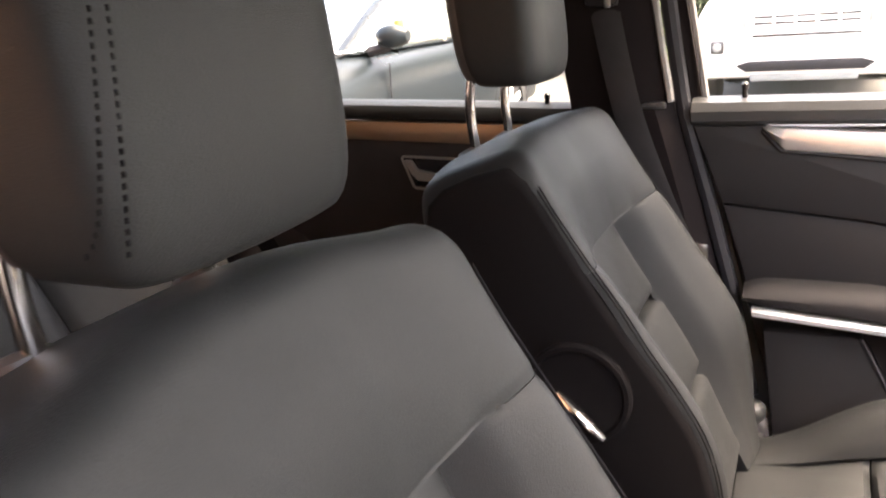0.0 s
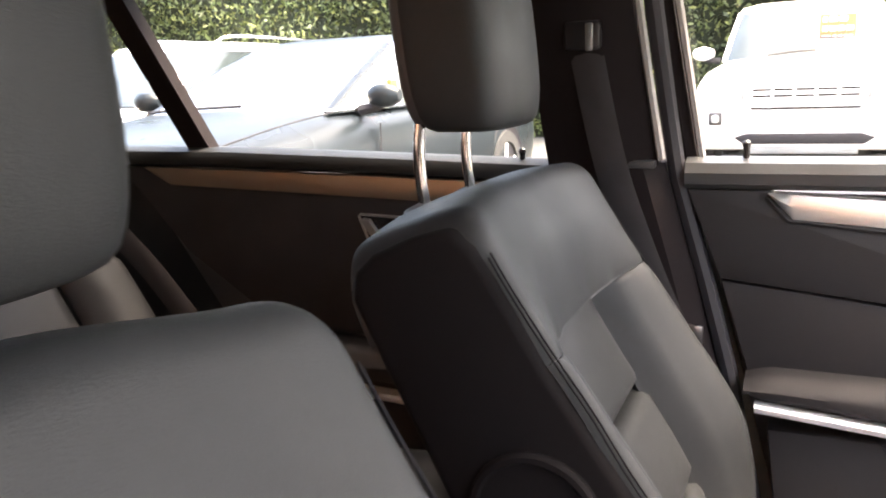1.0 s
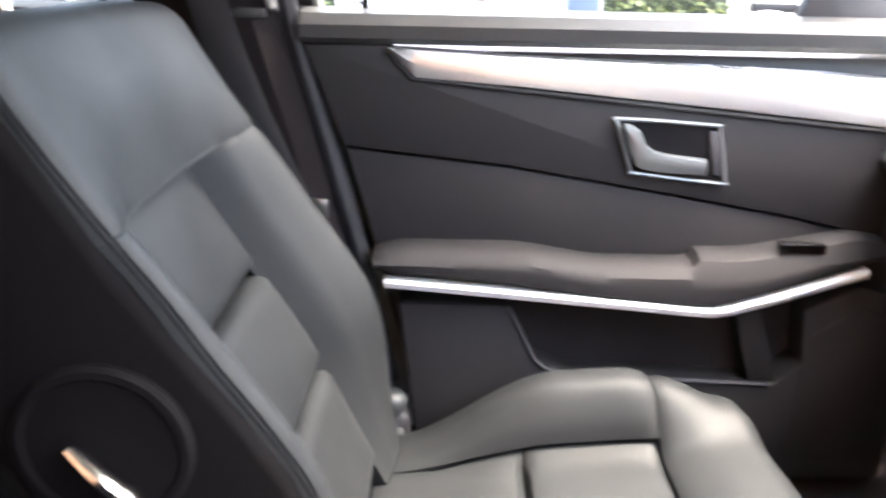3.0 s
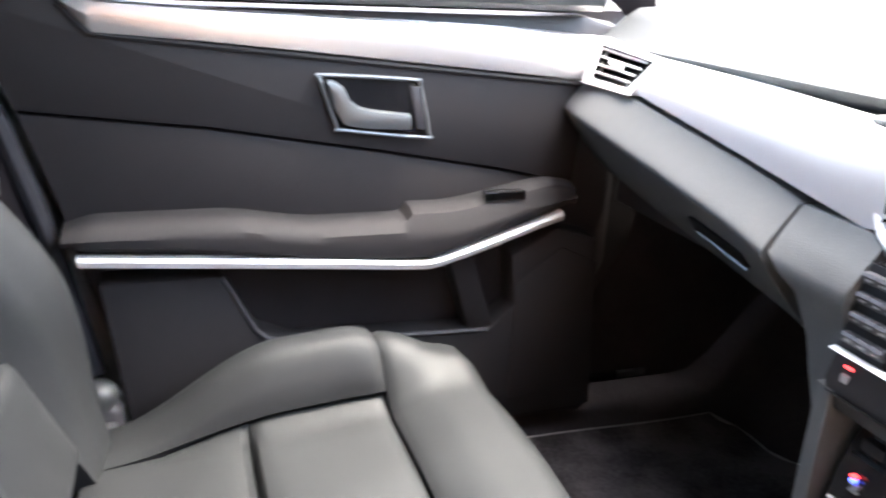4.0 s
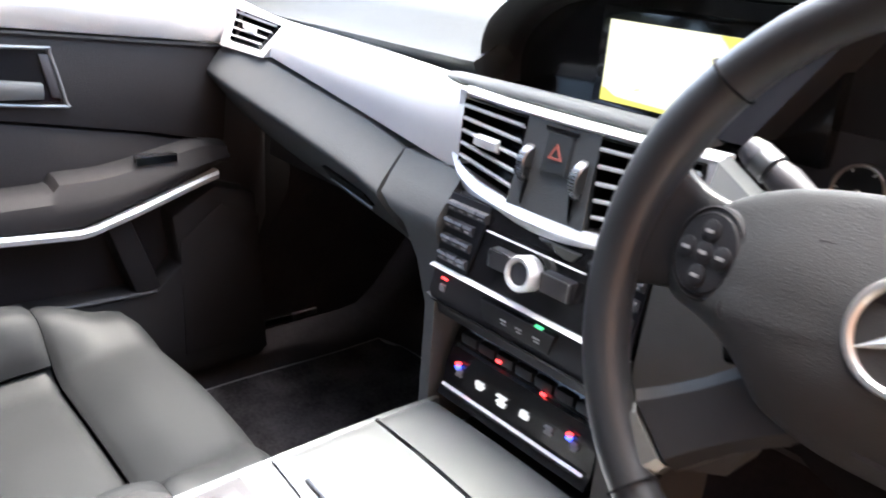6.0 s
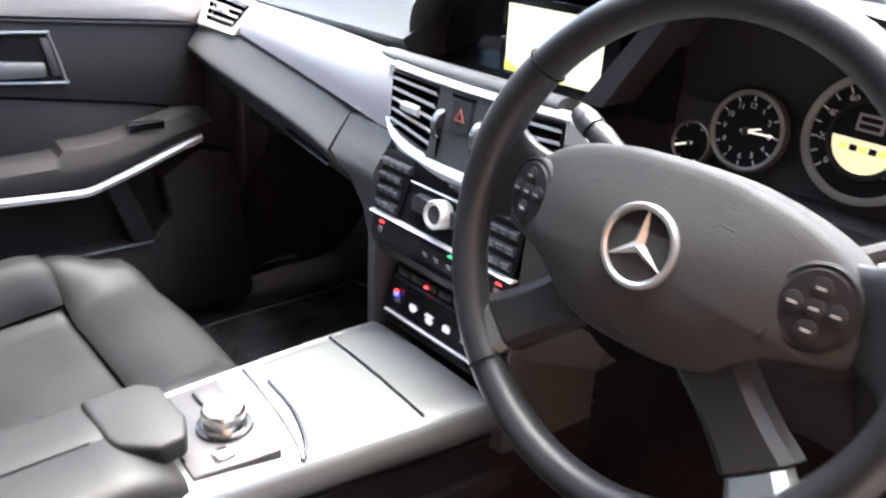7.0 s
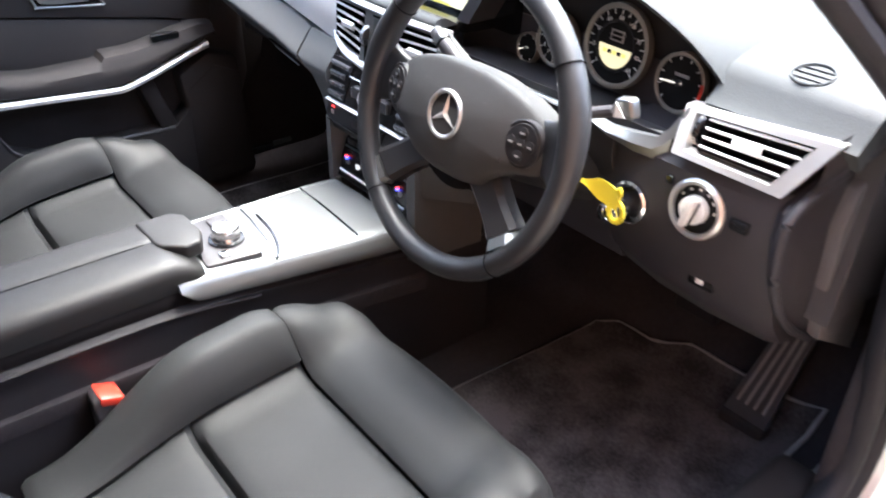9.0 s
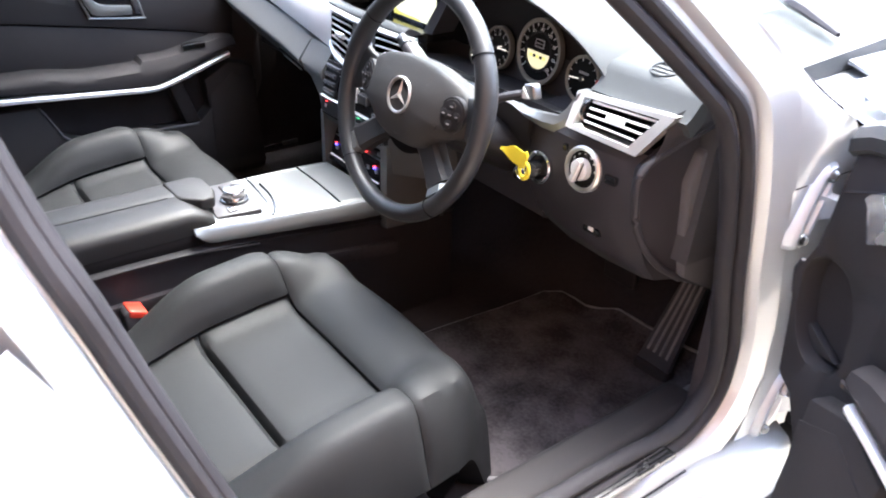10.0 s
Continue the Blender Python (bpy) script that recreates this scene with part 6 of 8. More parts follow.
part("switch_knob", lathe([(0.017, 0.001), (0.0165, 0.012), (0.012, 0.014), (0, 0.014)], 24, facing((0.598, 0.612, 0.799), (0, -1, 0.12))), SILVER, ls, "silver rotary knob")
SWITCH = facing((0.598, 0.612, 0.799), (0, -1, 0.12))
gr = box(-0.0045, 0.0045, -0.019, 0.019, 0.010, 0.022, 0.002)
gr.transform(SWITCH @ Matrix.Rotation(radians(-14), 4, "Z"))
part("knob_grip", gr, SILVER, ls)
for side in (-1, 1):
    gr = box(side * 0.0062 - 0.0009, side * 0.0062 + 0.0009, -0.015, 0.015, 0.0135, 0.0148)
    gr.transform(SWITCH @ Matrix.Rotation(radians(-14), 4, "Z"))
    part("grip_groove", gr, DIAL, ls)
for a in (150, 120, 90, 62, 36, 8):
    gr = box(-0.0018, 0.0018, -0.0011, 0.0011, 0.0015, 0.0026)
    gr.transform(SWITCH @ Matrix.Rotation(radians(a), 4, "Z") @ Matrix.Translation((0.0238, 0, 0)) @ Matrix.Rotation(radians(90), 4, "Z"))
    part("switch_print", gr, WHITE_MARK, ls)
part("panel_switch", box(0.641, 0.664, 0.608, 0.620, 0.795, 0.808, 0.002), BLACK, dash)
part("panel_switch", box(0.552, 0.560, 0.609, 0.618, 0.815, 0.825, 0.001), BLACK, dash)
rl = part("brake_release", box(0.590, 0.626, 0.636, 0.648, 0.684, 0.702, 0.003), BLACK, dash, "black parking brake release handle")
part("release_icon", box(0.602, 0.613, 0.6345, 0.6365, 0.690, 0.697, 0.001), WHITE_MARK, rl, "white brake symbol plate")
ig = part("ignition_lock", lathe([(0.027, -0.004), (0.027, 0.004), (0.024, 0.006), (0.020, 0.004), (0.019, -0.006), (0, -0.006)], 32, facing((0.506, 0.611, 0.768), (0, -1, 0.1))), CHROME, dash, "round ignition lock with bright rim")
part("lock_barrel", lathe([(0.0195, -0.006), (0.0195, 0.001), (0, 0.001)], 24, facing((0.506, 0.611, 0.768), (0, -1, 0.1))), BLACK, ig)
key = thing("car_key", (0.506, 0.59, 0.768), "black and chrome key in the lock with a yellow tag", "key")
part("key_body", bevel(prism([(0.497, 0.757), (0.515, 0.757), (0.518, 0.768), (0.515, 0.779), (0.497, 0.779), (0.494, 0.768)], "y", 0.562, 0.610), 0.004, 2), BLACK, key)
part("key_edge", box(0.5165, 0.5185, 0.566, 0.606, 0.762, 0.774, 0.0006), CHROME, key, "chrome edge")
part("key_ring", tube([Vector((0.520 + 0.011 * math.cos(radians(a)), 0.556, 0.778 + 0.011 * math.sin(radians(a)))) for a in range(0, 360, 24)], 0.0009, 6, closed=True, up=(0, 1, 0)), CHROME, key, "thin steel ring")
part("tag_loop", tube(smooth_line([(0.531, 0.553, 0.800), (0.540, 0.552, 0.793), (0.541, 0.551, 0.781), (0.532, 0.550, 0.774), (0.523, 0.551, 0.780), (0.522, 0.553, 0.790), (0.529, 0.554, 0.799), (0.533, 0.553, 0.810), (0.531, 0.552, 0.816)], 5), 0.0026, 8, flat=1.5), YELLOW, key, "yellow tag loop")
part("tag", slab(lambda u, v: (0.477 + 0.057 * u, 0.548 + 0.004 * math.sin(3 * u) + 0.003 * v, 0.806 - 0.006 * u + (v - 0.5) * (0.004 + 0.022 * S(0.0, 0.5, u) - 0.006 * S(0.75, 1.0, u))), 14, 6, 0.0012), YELLOW, key, "yellow paper tag")

# ---- centre stack: radio and climate panels ----
stack = thing("centre_stack", (0, 0.60, 0.60), "black radio and climate panel with lit buttons", "control panel")
part("radio_face", loft([[(x, y, z) for y, z in ((0.62, 0.792), (0.572, 0.790), (0.566, 0.755), (0.556, 0.716), (0.62, 0.714))] for x in (-0.121, 0.121)]), BLACK, stack)
def face_y(z):
    return 0.5552 + 0.0165 * (z - 0.716) / 0.074
for s in (-1, 1):
    part("radio_trim", loft([[(s * 0.121, face_y(z) - 0.0012, z), (s * xi, face_y(z) - 0.0012, z), (s * xi, face_y(z) + 0.006, z), (s * 0.121, face_y(z) + 0.006, z)] for z, xi in ((0.789, 0.064), (0.753, 0.070), (0.718, 0.076))]), STACK_BLACK, stack)
for s in (-1, 1):
    for r in range(4):
        z = 0.7775 - 0.0165 * r
        for c in range(4 if r == 0 else 3):
            x = s * (0.1125 - 0.0140 * c - 0.0008 * r)
            b = part("button", loft([[(x + dx * 0.0064, face_y(z) - 0.0012 + dy, z + dz) for dy, dz in ((0.004, 0.0052), (-0.0046, 0.0046), (-0.0060, 0.0022), (-0.0030, -0.0046), (0.004, -0.0052))] for dx in (-1, -0.9, 0.9, 1)]), BUTTON, stack)
            part("button_print", box(x - 0.0032, x + 0.0032, face_y(z) - 0.0066, face_y(z) - 0.0056, z - 0.0016, z - 0.0002), GREY_MARK, b)
part("disc_slot", loft([[(x, 0.5612, z + 0.0009), (x, 0.5590, z), (x, 0.5612, z - 0.0006)] for x, z in ((-0.058, 0.7700), (0.064, 0.7700))]), STEEL, stack, "thin bright edge below the disc slot")
# Pale steel wedge that draws the light reflected on the radio face.
part("slot_glint", prism([(0.004, 0.7825), (0.052, 0.7825), (0.044, 0.7735), (0.036, 0.7735)], "y", 0.5635, 0.568), STEEL, stack)
kn = part("volume_knob", lathe([(0.0168, -0.006), (0.0168, 0.009), (0.0152, 0.012), (0.0118, 0.0115), (0.0108, 0.009)], 36, facing((0.0, 0.557, 0.748), (0, -1, 0.18))), SILVER, stack, "ringed silver volume knob")
part("knob_centre", lathe([(0.0107, 0.002), (0.0107, 0.009), (0, 0.010)], 28, facing((0.0, 0.557, 0.748), (0, -1, 0.18))), PLASTIC, kn)
for x0, x1, e in ((-0.047, -0.0185, -1), (0.0185, 0.053, 1)):
    rk = part("rocker", prism([(x0, 0.7575), (x1, 0.7575), (x1, 0.7385), (x0, 0.7385)], "y", 0.5545, 0.568, 0.002), BUTTON, stack, "dark rocker beside the volume knob")
    part("rocker_edge", box(*((x0 - 0.0002, x0 + 0.0022) if e < 0 else (x1 - 0.0022, x1 + 0.0002)), 0.5538, 0.5575, 0.7395, 0.7565, 0.0008), STEEL, rk)
    part("rocker_edge", box(x0 + 0.003, x1 - 0.003, 0.5540, 0.5560, 0.7568, 0.7578), STEEL, rk)
part("chrome_line", loft([[(x, 0.5535, 0.7172), (x, 0.5480, 0.7154), (x, 0.5535, 0.7134), (x, 0.56, 0.715)] for x in (-0.123, 0.123)]), SILVER, stack, "thin chrome line below the radio")
part("switch_face", loft([[(x, y, z) for y, z in ((0.60, 0.7125), (0.5555, 0.7120), (0.549, 0.690), (0.556, 0.664), (0.60, 0.66))] for x in (-0.121, 0.121)]), STACK_FACE, stack)
part("switch_groove", loft([[(x, 0.5475, 0.681), (x, 0.5475, 0.679), (x, 0.56, 0.678)] for x in (-0.117, 0.117)], closed=False), BLACK, stack)
for x, z, m in ((-0.103, 0.7045, LED_RED), (0.103, 0.7045, LED_RED)):
    part("lit_symbol", box(x - 0.0042, x + 0.0042, 0.5518, 0.5545, z - 0.0004, z + 0.0014), m, stack)
    part("seat_symbol", box(x - 0.003, x + 0.004, 0.549, 0.5525, z - 0.012, z - 0.005), GREY_MARK, stack)
part("switch_plate", prism([(-0.045, 0.708), (0.05, 0.708), (0.045, 0.688), (-0.04, 0.688)], "y", 0.5472, 0.56, 0.001), STACK_BLACK, stack)
for k, x in enumerate((-0.012, 0.008, 0.030)):
    part("switch_print", box(x - 0.004, x + 0.004, 0.5462, 0.5474, 0.6975, 0.6990), GREY_MARK, stack)
    part("switch_print", box(x - 0.002, x + 0.004, 0.5462, 0.5474, 0.6945, 0.6958), GREY_MARK, stack)
part("lit_symbol", box(0.026, 0.034, 0.5475, 0.551, 0.7082, 0.7098), LED_GREEN, stack)
part("climate_face", loft([[(x, y, z) for y, z in ((0.64, 0.664), (0.590, 0.660), (0.575, 0.640), (0.563, 0.610), (0.560, 0.588), (0.552, 0.575), (0.60, 0.565))] for x in (-0.101, 0.101)]), BLACK, stack)
part("key_strip", loft([[(x, 0.5560, 0.5892), (x, 0.5522, 0.5878), (x, 0.5560, 0.5864)] for x in (-0.096, 0.096)]), SILVER, stack, "bright strip along the rocker keys")
part("climate_rail", loft([[(x, 0.5705, 0.6315), (x, 0.5665, 0.6302), (x, 0.5705, 0.6288)] for x in (-0.094, 0.094)]), STEEL, stack, "grey rail above the climate buttons")
for k in range(6):
    w = 0.188 / 6
    x = -0.094 + w * (k + 0.5)
    part("climate_key", box(x - w / 2 + 0.001, x + w / 2 - 0.001, 0.5535, 0.566, 0.5830, 0.5862, 0.0012), STACK_FACE, stack, "dark rocker key")
    for r_ in range(4 if k == 2 else 3):
        hw = (0.0062, 0.0052, 0.0066, 0.004)[(k + r_) % 4] * (0.7 if k in (0, 4, 5) else 1)
        part("key_print", box(x - hw + 0.001 * (r_ % 2), x + hw, 0.5585, 0.5625, 0.6088 - 0.0031 * r_, 0.6099 - 0.0031 * r_), LED_WHITE if k in (1, 2, 3) else GREY_MARK, stack)
for k, x in enumerate((-0.078, -0.052, -0.026, 0.0, 0.026, 0.052, 0.078)):
    part("climate_button", box(x - 0.0115, x + 0.0115, 0.5695, 0.580, 0.635, 0.646, 0.002), STACK_BLACK, stack)
for x, z, m in ((-0.080, 0.6165, LED_RED), (-0.080, 0.6125, LED_BLUE), (0.072, 0.6165, LED_RED), (0.072, 0.6125, LED_BLUE)):
    part("lit_symbol", box(x - 0.0026, x + 0.0026, 0.5575, 0.5625, z - 0.0010, z + 0.0010), m, stack)
for x, z in ((-0.031, 0.640), (0.030, 0.634)):
    part("lit_symbol", box(x - 0.003, x + 0.003, 0.5655, 0.5685, z - 0.0010, z + 0.0010), LED_RED, stack)
stack.matrix_basis = Matrix.Translation((0, 0.613, 0.60))

# ---- centre console ----
con = thing("centre_console", (0, 0.1, 0.26), "centre console with satin silver top, rotary dial and leather armrest", "console")


def half_wide(y):
    """Half the width of the console's top: narrow at the armrest, wider at the dash."""
    return 0.079 + 0.031 * S(0.15, 0.58, y)


part("console_body", loft(smooth_rows([[(-w, y, 0.26), (-w, y, zt - 0.09), (-w * 0.97, y, zt - 0.02), (-w * 0.92, y, zt), (w * 0.92, y, zt), (w * 0.97, y, zt - 0.02), (w, y, zt - 0.09), (w, y, 0.26)] for y, w, zt in ((-0.42, 0.082, 0.545), (-0.1, 0.084, 0.556), (0.2, 0.086, 0.552), (0.45, 0.102, 0.532), (0.60, 0.112, 0.52), (0.75, 0.114, 0.50))], 2)), CONSOLE_SIDE, con)
for s in (-1, 1):
    part("console_groove", tube(smooth_line([(s * 0.084, -0.38, 0.553), (s * 0.085, -0.03, 0.549), (s * 0.087, 0.17, 0.545), (s * 0.094, 0.30, 0.530)], 4), 0.0035, 6), CONSOLE_SIDE, con, "raised edge line")
    part("console_ledge", loft([[(s * (w - 0.004), y, z + 0.004), (s * (w + 0.007), y, z), (s * (w + 0.008), y, z - 0.006), (s * (w + 0.004), y, z - 0.030), (s * (w - 0.004), y, z - 0.034)] for y, w, z in ((-0.40, 0.082, 0.488), (-0.1, 0.084, 0.486), (0.2, 0.087, 0.482), (0.45, 0.102, 0.468), (0.60, 0.112, 0.455))]), CARPET, con, "carpeted edge of the console")


def top_sheet(u, v):
    y = 0.198 + 0.362 * v
    w = half_wide(y)
    x = -w + 2 * w * u
    return (x, y, 0.5655 + 0.024 * (1 - v) + 0.003 * math.sin(math.pi * u) - 0.005 * S(0.88, 1.0, abs(2 * u - 1)))


part("console_top", slab(top_sheet, 28, 24, 0.010), CONSOLE_SILVER, con, "satin silver console top")
for s in (-1, 1):
    part("silver_flank", loft(smooth_rows([[(s * (half_wide(y) - 0.003), y, zt), (s * (half_wide(y) + 0.002), y, zt + 0.001), (s * (half_wide(y) + 0.007), y, zt - 0.006), (s * (half_wide(y) + 0.012), y, zt - 0.026 - drop), (s * (half_wide(y) + 0.007), y, zt - 0.029 - drop), (s * (half_wide(y) - 0.005), y, zt - 0.012)] for y, zt, drop in ((0.184, 0.588, -0.018), (0.206, 0.587, -0.002), (0.25, 0.583, -0.001), (0.40, 0.573, 0.0), (0.50, 0.566, 0.002), (0.575, 0.561, 0.002))], 2)), CONSOLE_SILVER, con)
part("lid_joint", tube(smooth_line([(-0.098, 0.484, 0.5712), (0, 0.480, 0.5745), (0.098, 0.476, 0.5718)], 6), 0.0022, 6), CHROME, con, "bright joint line of the ashtray lid")
part("lid_joint", tube(smooth_line([(-0.088, 0.362, 0.5795), (-0.03, 0.356, 0.5828), (0.045, 0.346, 0.5834), (0.090, 0.334, 0.5815)], 6), 0.0018, 6), STEEL, con)
part("grip_groove", tube(smooth_line([(-0.045, 0.372, 0.5815), (0.015, 0.366, 0.5832), (0.062, 0.352, 0.5835), (0.090, 0.336, 0.5815)], 6), 0.0024, 6), BLACK, con)
part("dial_plate", prism([(-0.066, 0.244), (-0.070, 0.322), (0.076, 0.319), (0.064, 0.236)], "z", 0.578, 0.592, 0.002), PLASTIC, con)
rt = part("rotary_dial", lathe([(0.0225, 0.0), (0.0225, 0.007), (0.0205, 0.010), (0.0213, 0.012), (0.0213, 0.020), (0.0185, 0.0235), (0.010, 0.0248), (0, 0.0250)], 40, Matrix.Translation((0.012, 0.292, 0.592))), LEVER, con, "polished rotary control dial")
part("dial_base", lathe([(0.028, 0.0), (0.027, 0.004), (0.0225, 0.005)], 36, Matrix.Translation((0.012, 0.292, 0.5915))), BLACK, rt)
part("console_key", box(0.044, 0.060, 0.262, 0.280, 0.590, 0.597, 0.002), CHROME, con, "small chrome key")
part("console_key", box(-0.056, -0.030, 0.288, 0.310, 0.590, 0.597, 0.003), PLASTIC, con)
part("plate_seam", tube([(-0.020, 0.243, 0.5925), (0.040, 0.240, 0.5925)], 0.0012, 5), CHROME, con)
arm_loops = []
for k in range(31):
    y = -0.40 + 0.628 * k / 30
    e = min(1.0, (k + 0.2) / 2.2, (30.2 - k) / 2.2) ** 0.5
    w = 0.079 * (0.95 + 0.05 * e)
    zt, zb = 0.590 + 0.032 * e, 0.576
    arm_loops.append([(-w * 0.97, y, zb), (-w, y, zt - 0.020), (-w * 0.97, y, zt - 0.010), (-w * 0.88, y, zt - 0.003), (-w * 0.7, y, zt), (-w * 0.2, y, zt + 0.003), (w * 0.02, y, zt + 0.003), (w * 0.06, y, zt + 0.0015), (w * 0.10, y, zt + 0.003), (w * 0.7, y, zt), (w * 0.88, y, zt - 0.003), (w * 0.97, y, zt - 0.010), (w, y, zt - 0.020), (w * 0.97, y, zb)])
arm_ob = part("armrest", loft(arm_loops), ARM_LEATHER, con, "black leather armrest lid", angle=60)
part("armrest_tray", box(-0.078, 0.078, -0.40, 0.205, 0.545, 0.579, 0.008), LEATHER_SHADED, con)
part("lid_seam", tube([(0.005, y, 0.6245) for y in (-0.38, -0.1, 0.17)], 0.0014, 5), THREAD, arm_ob)
part("release_tab", bevel(prism([(-0.060, 0.182), (-0.058, 0.190), (-0.058, 0.236), (-0.040, 0.252), (0.020, 0.252), (0.048, 0.240), (0.050, 0.214), (0.026, 0.186), (0.012, 0.182)], "z", 0.604, 0.628), 0.005, 3), ARM_LEATHER, arm_ob, "leather release tab")

# ---- steering wheel ----
wheel = thing("steering_wheel", (0.345, 0.46, 0.85), "black leather four-spoke steering wheel with silver emblem and spoke tips", "steering wheel")
WC, WN, WU, WX = Vector((0.345, 0.460, 0.850)), Vector((0, -0.961, 0.277)), Vector((0, 0.277, 0.961)), Vector((1, 0, 0))
WM = Matrix(((1, 0, 0, WC.x), (0, WU.y, WN.y, WC.y), (0, WU.z, WN.z, WC.z), (0, 0, 0, 1)))


def on_wheel(bm):
    bm.transform(WM)
    return bm


RR = 0.1775
OX, OU = 0.005, 0.009
rim_loops = []
for k in range(96):
    a = 2 * math.pi * k / 96
    fat = 0.0147 + 0.0020 * (math.exp(-((math.degrees(a) - 20) / 16) ** 2) + math.exp(-((math.degrees(a) - 160) / 16) ** 2))
    rim_loops.append([(OX + (RR + fat * math.cos(b)) * math.cos(a), OU + (RR + fat * math.cos(b)) * math.sin(a), fat * 1.06 * math.sin(b)) for b in [2 * math.pi * j / 16 for j in range(16)]])
part("rim", on_wheel(loft(rim_loops + [rim_loops[0]], caps=False)), WHEEL_LEATHER, wheel, "black leather rim", angle=80)
for deg in (37, 143, 229, 311):
    a = radians(deg)
    ringp = [(OX + (RR + 0.0163 * math.cos(b)) * math.cos(a), OU + (RR + 0.0163 * math.cos(b)) * math.sin(a), 0.0173 * math.sin(b)) for b in [2 * math.pi * j / 18 for j in range(18)]]
    part("rim_seam", on_wheel(tube(ringp, 0.0009, 5, closed=True, up=(math.cos(a) * 0.3, math.sin(a) * 0.3, 0.9))), THREAD, wheel)
# airbag cover
HALF = [(0.0, 0.0785), (0.045, 0.0765), (0.088, 0.0675), (0.120, 0.0525), (0.140, 0.031), (0.147, 0.006), (0.139, -0.011), (0.114, -0.0175), (0.092, -0.025), (0.076, -0.037), (0.062, -0.050), (0.032, -0.058), (0.0, -0.0595)]
COVER = smooth_line([Vector((x, u, 0)) for x, u in HALF + [(-x, u) for x, u in HALF[-2:0:-1]]], 5, closed=True)


def cover_h(x, u, h):
    """The cover domes at the hub and falls away to both wings and to its lower edge."""
    return h - 0.016 * S(0.065, 0.150, abs(x)) - 0.006 * S(0.02, 0.07, u) - 0.010 * S(-0.015, -0.065, u)


cov = []
for f, h in ((0.99, -0.030), (1.0, -0.006), (0.992, 0.0015), (0.975, 0.0055), (0.94, 0.0085), (0.87, 0.0110), (0.75, 0.0138), (0.6, 0.0160), (0.42, 0.0178), (0.22, 0.0188), (0.02, 0.0192)):
    cov.append([(p.x * f, 0.006 + (p.y - 0.006) * f, cover_h(p.x * f, p.y * f, h)) for p in COVER])
part("airbag_cover", on_wheel(loft(cov)), WHEEL_COVER, wheel, "grained airbag cover", angle=50)
for s in (-1, 1):
    arm_pts = [[(s * x, u, h) for x, u, h in row] for row in (
        ((0.118, 0.050, -0.026), (0.118, 0.048, -0.014), (0.122, 0.024, -0.010), (0.118, 0.000, -0.014), (0.118, -0.002, -0.026)),
        ((0.138, 0.054, -0.022), (0.138, 0.052, -0.011), (0.142, 0.024, -0.007), (0.138, -0.006, -0.011), (0.138, -0.008, -0.022)),
        ((0.156, 0.066, -0.014), (0.156, 0.064, -0.003), (0.161, 0.026, 0.000), (0.157, -0.010, -0.003), (0.157, -0.012, -0.014)),
        ((0.172, 0.084, -0.008), (0.172, 0.082, 0.004), (0.178, 0.028, 0.005), (0.173, -0.022, 0.004), (0.173, -0.024, -0.008)))]
    part("upper_spoke", on_wheel(loft(smooth_rows(arm_pts, 3))), WHEEL_LEATHER, wheel, angle=60)
    px = s * 0.115
    padm = WM @ Matrix.Translation((px, 0.020, 0.0035)) @ Matrix.Rotation(radians(s * 12), 4, "Y") @ Matrix.Diagonal((1.0, 1.12, 1, 1))
    kp = part("key_pad", lathe([(0.0248, -0.010), (0.0248, 0.0000), (0.0236, 0.0012), (0.0228, 0.0002), (0.0215, 0.0006), (0.0205, 0.0024), (0, 0.0036)], 36, padm), STACK_FACE, wheel, "round multifunction key pad")
    for dx, dy in ((0, 0.0125), (0, -0.0135), (-0.0125, 0), (0.0125, 0), (0, 0)):
        key = lathe([(0.0062, -0.001), (0.0062, 0.0006), (0.005, 0.0012), (0, 0.0013)], 14, padm @ Matrix.Translation((dx, dy * 0.9, 0.0034)))
        part("pad_key", key, STACK_FACE, kp)
        b = box(-0.0028, 0.0028, -0.0009, 0.0009, 0.0004, 0.0014)
        b.transform(padm @ Matrix.Translation((dx, dy * 0.9, 0.0036)))
        part("key_print", b, GREY_MARK, kp)
    sk = part("small_key", lathe([(0.0085, -0.006), (0.0085, 0.003), (0.007, 0.005), (0, 0.005)], 20, WM @ Matrix.Translation((s * 0.089, -0.004, 0.0055))), STACK_FACE, wheel)
    b = box(-0.003, 0.003, -0.0012, 0.0012, 0, 0.0012)
    b.transform(WM @ Matrix.Translation((s * 0.089, -0.004, 0.0100)))
    part("key_print", b, GREY_MARK, sk)
    # lower spokes with silver tips
    dx, du = s * 0.63, -0.777
    sp_pts = []
    for t in (0, 0.25, 0.5, 0.75, 1.0):
        cx, cu = s * (0.052 + 0.062 * t), -0.040 - 0.050 * t
        w = 0.0262 - 0.0035 * math.sin(math.pi * t)
        nx, nu = 0.777, s * 0.63
        hh = -0.016 + 0.010 * t
        sp_pts.append([(cx - nx * w, cu - nu * w, hh - 0.016), (cx - nx * w, cu - nu * w, hh), (cx - nx * w * 0.7, cu - nu * w * 0.7, hh + 0.006), (cx + nx * w * 0.7, cu + nu * w * 0.7, hh + 0.006), (cx + nx * w, cu + nu * w, hh), (cx + nx * w, cu + nu * w, hh - 0.016)])
    part("lower_spoke", on_wheel(loft(sp_pts)), SPOKE, wheel, "dark satin lower spoke")
    tp = []
    for t in (0, 0.5, 1.0):
        cx, cu = s * 0.1145 + dx * 0.013 * t, -0.0930 + du * 0.013 * t
        w, hh = 0.0205 + 0.002 * t, -0.0045 + 0.006 * t
        nx, nu = 0.777, s * 0.63
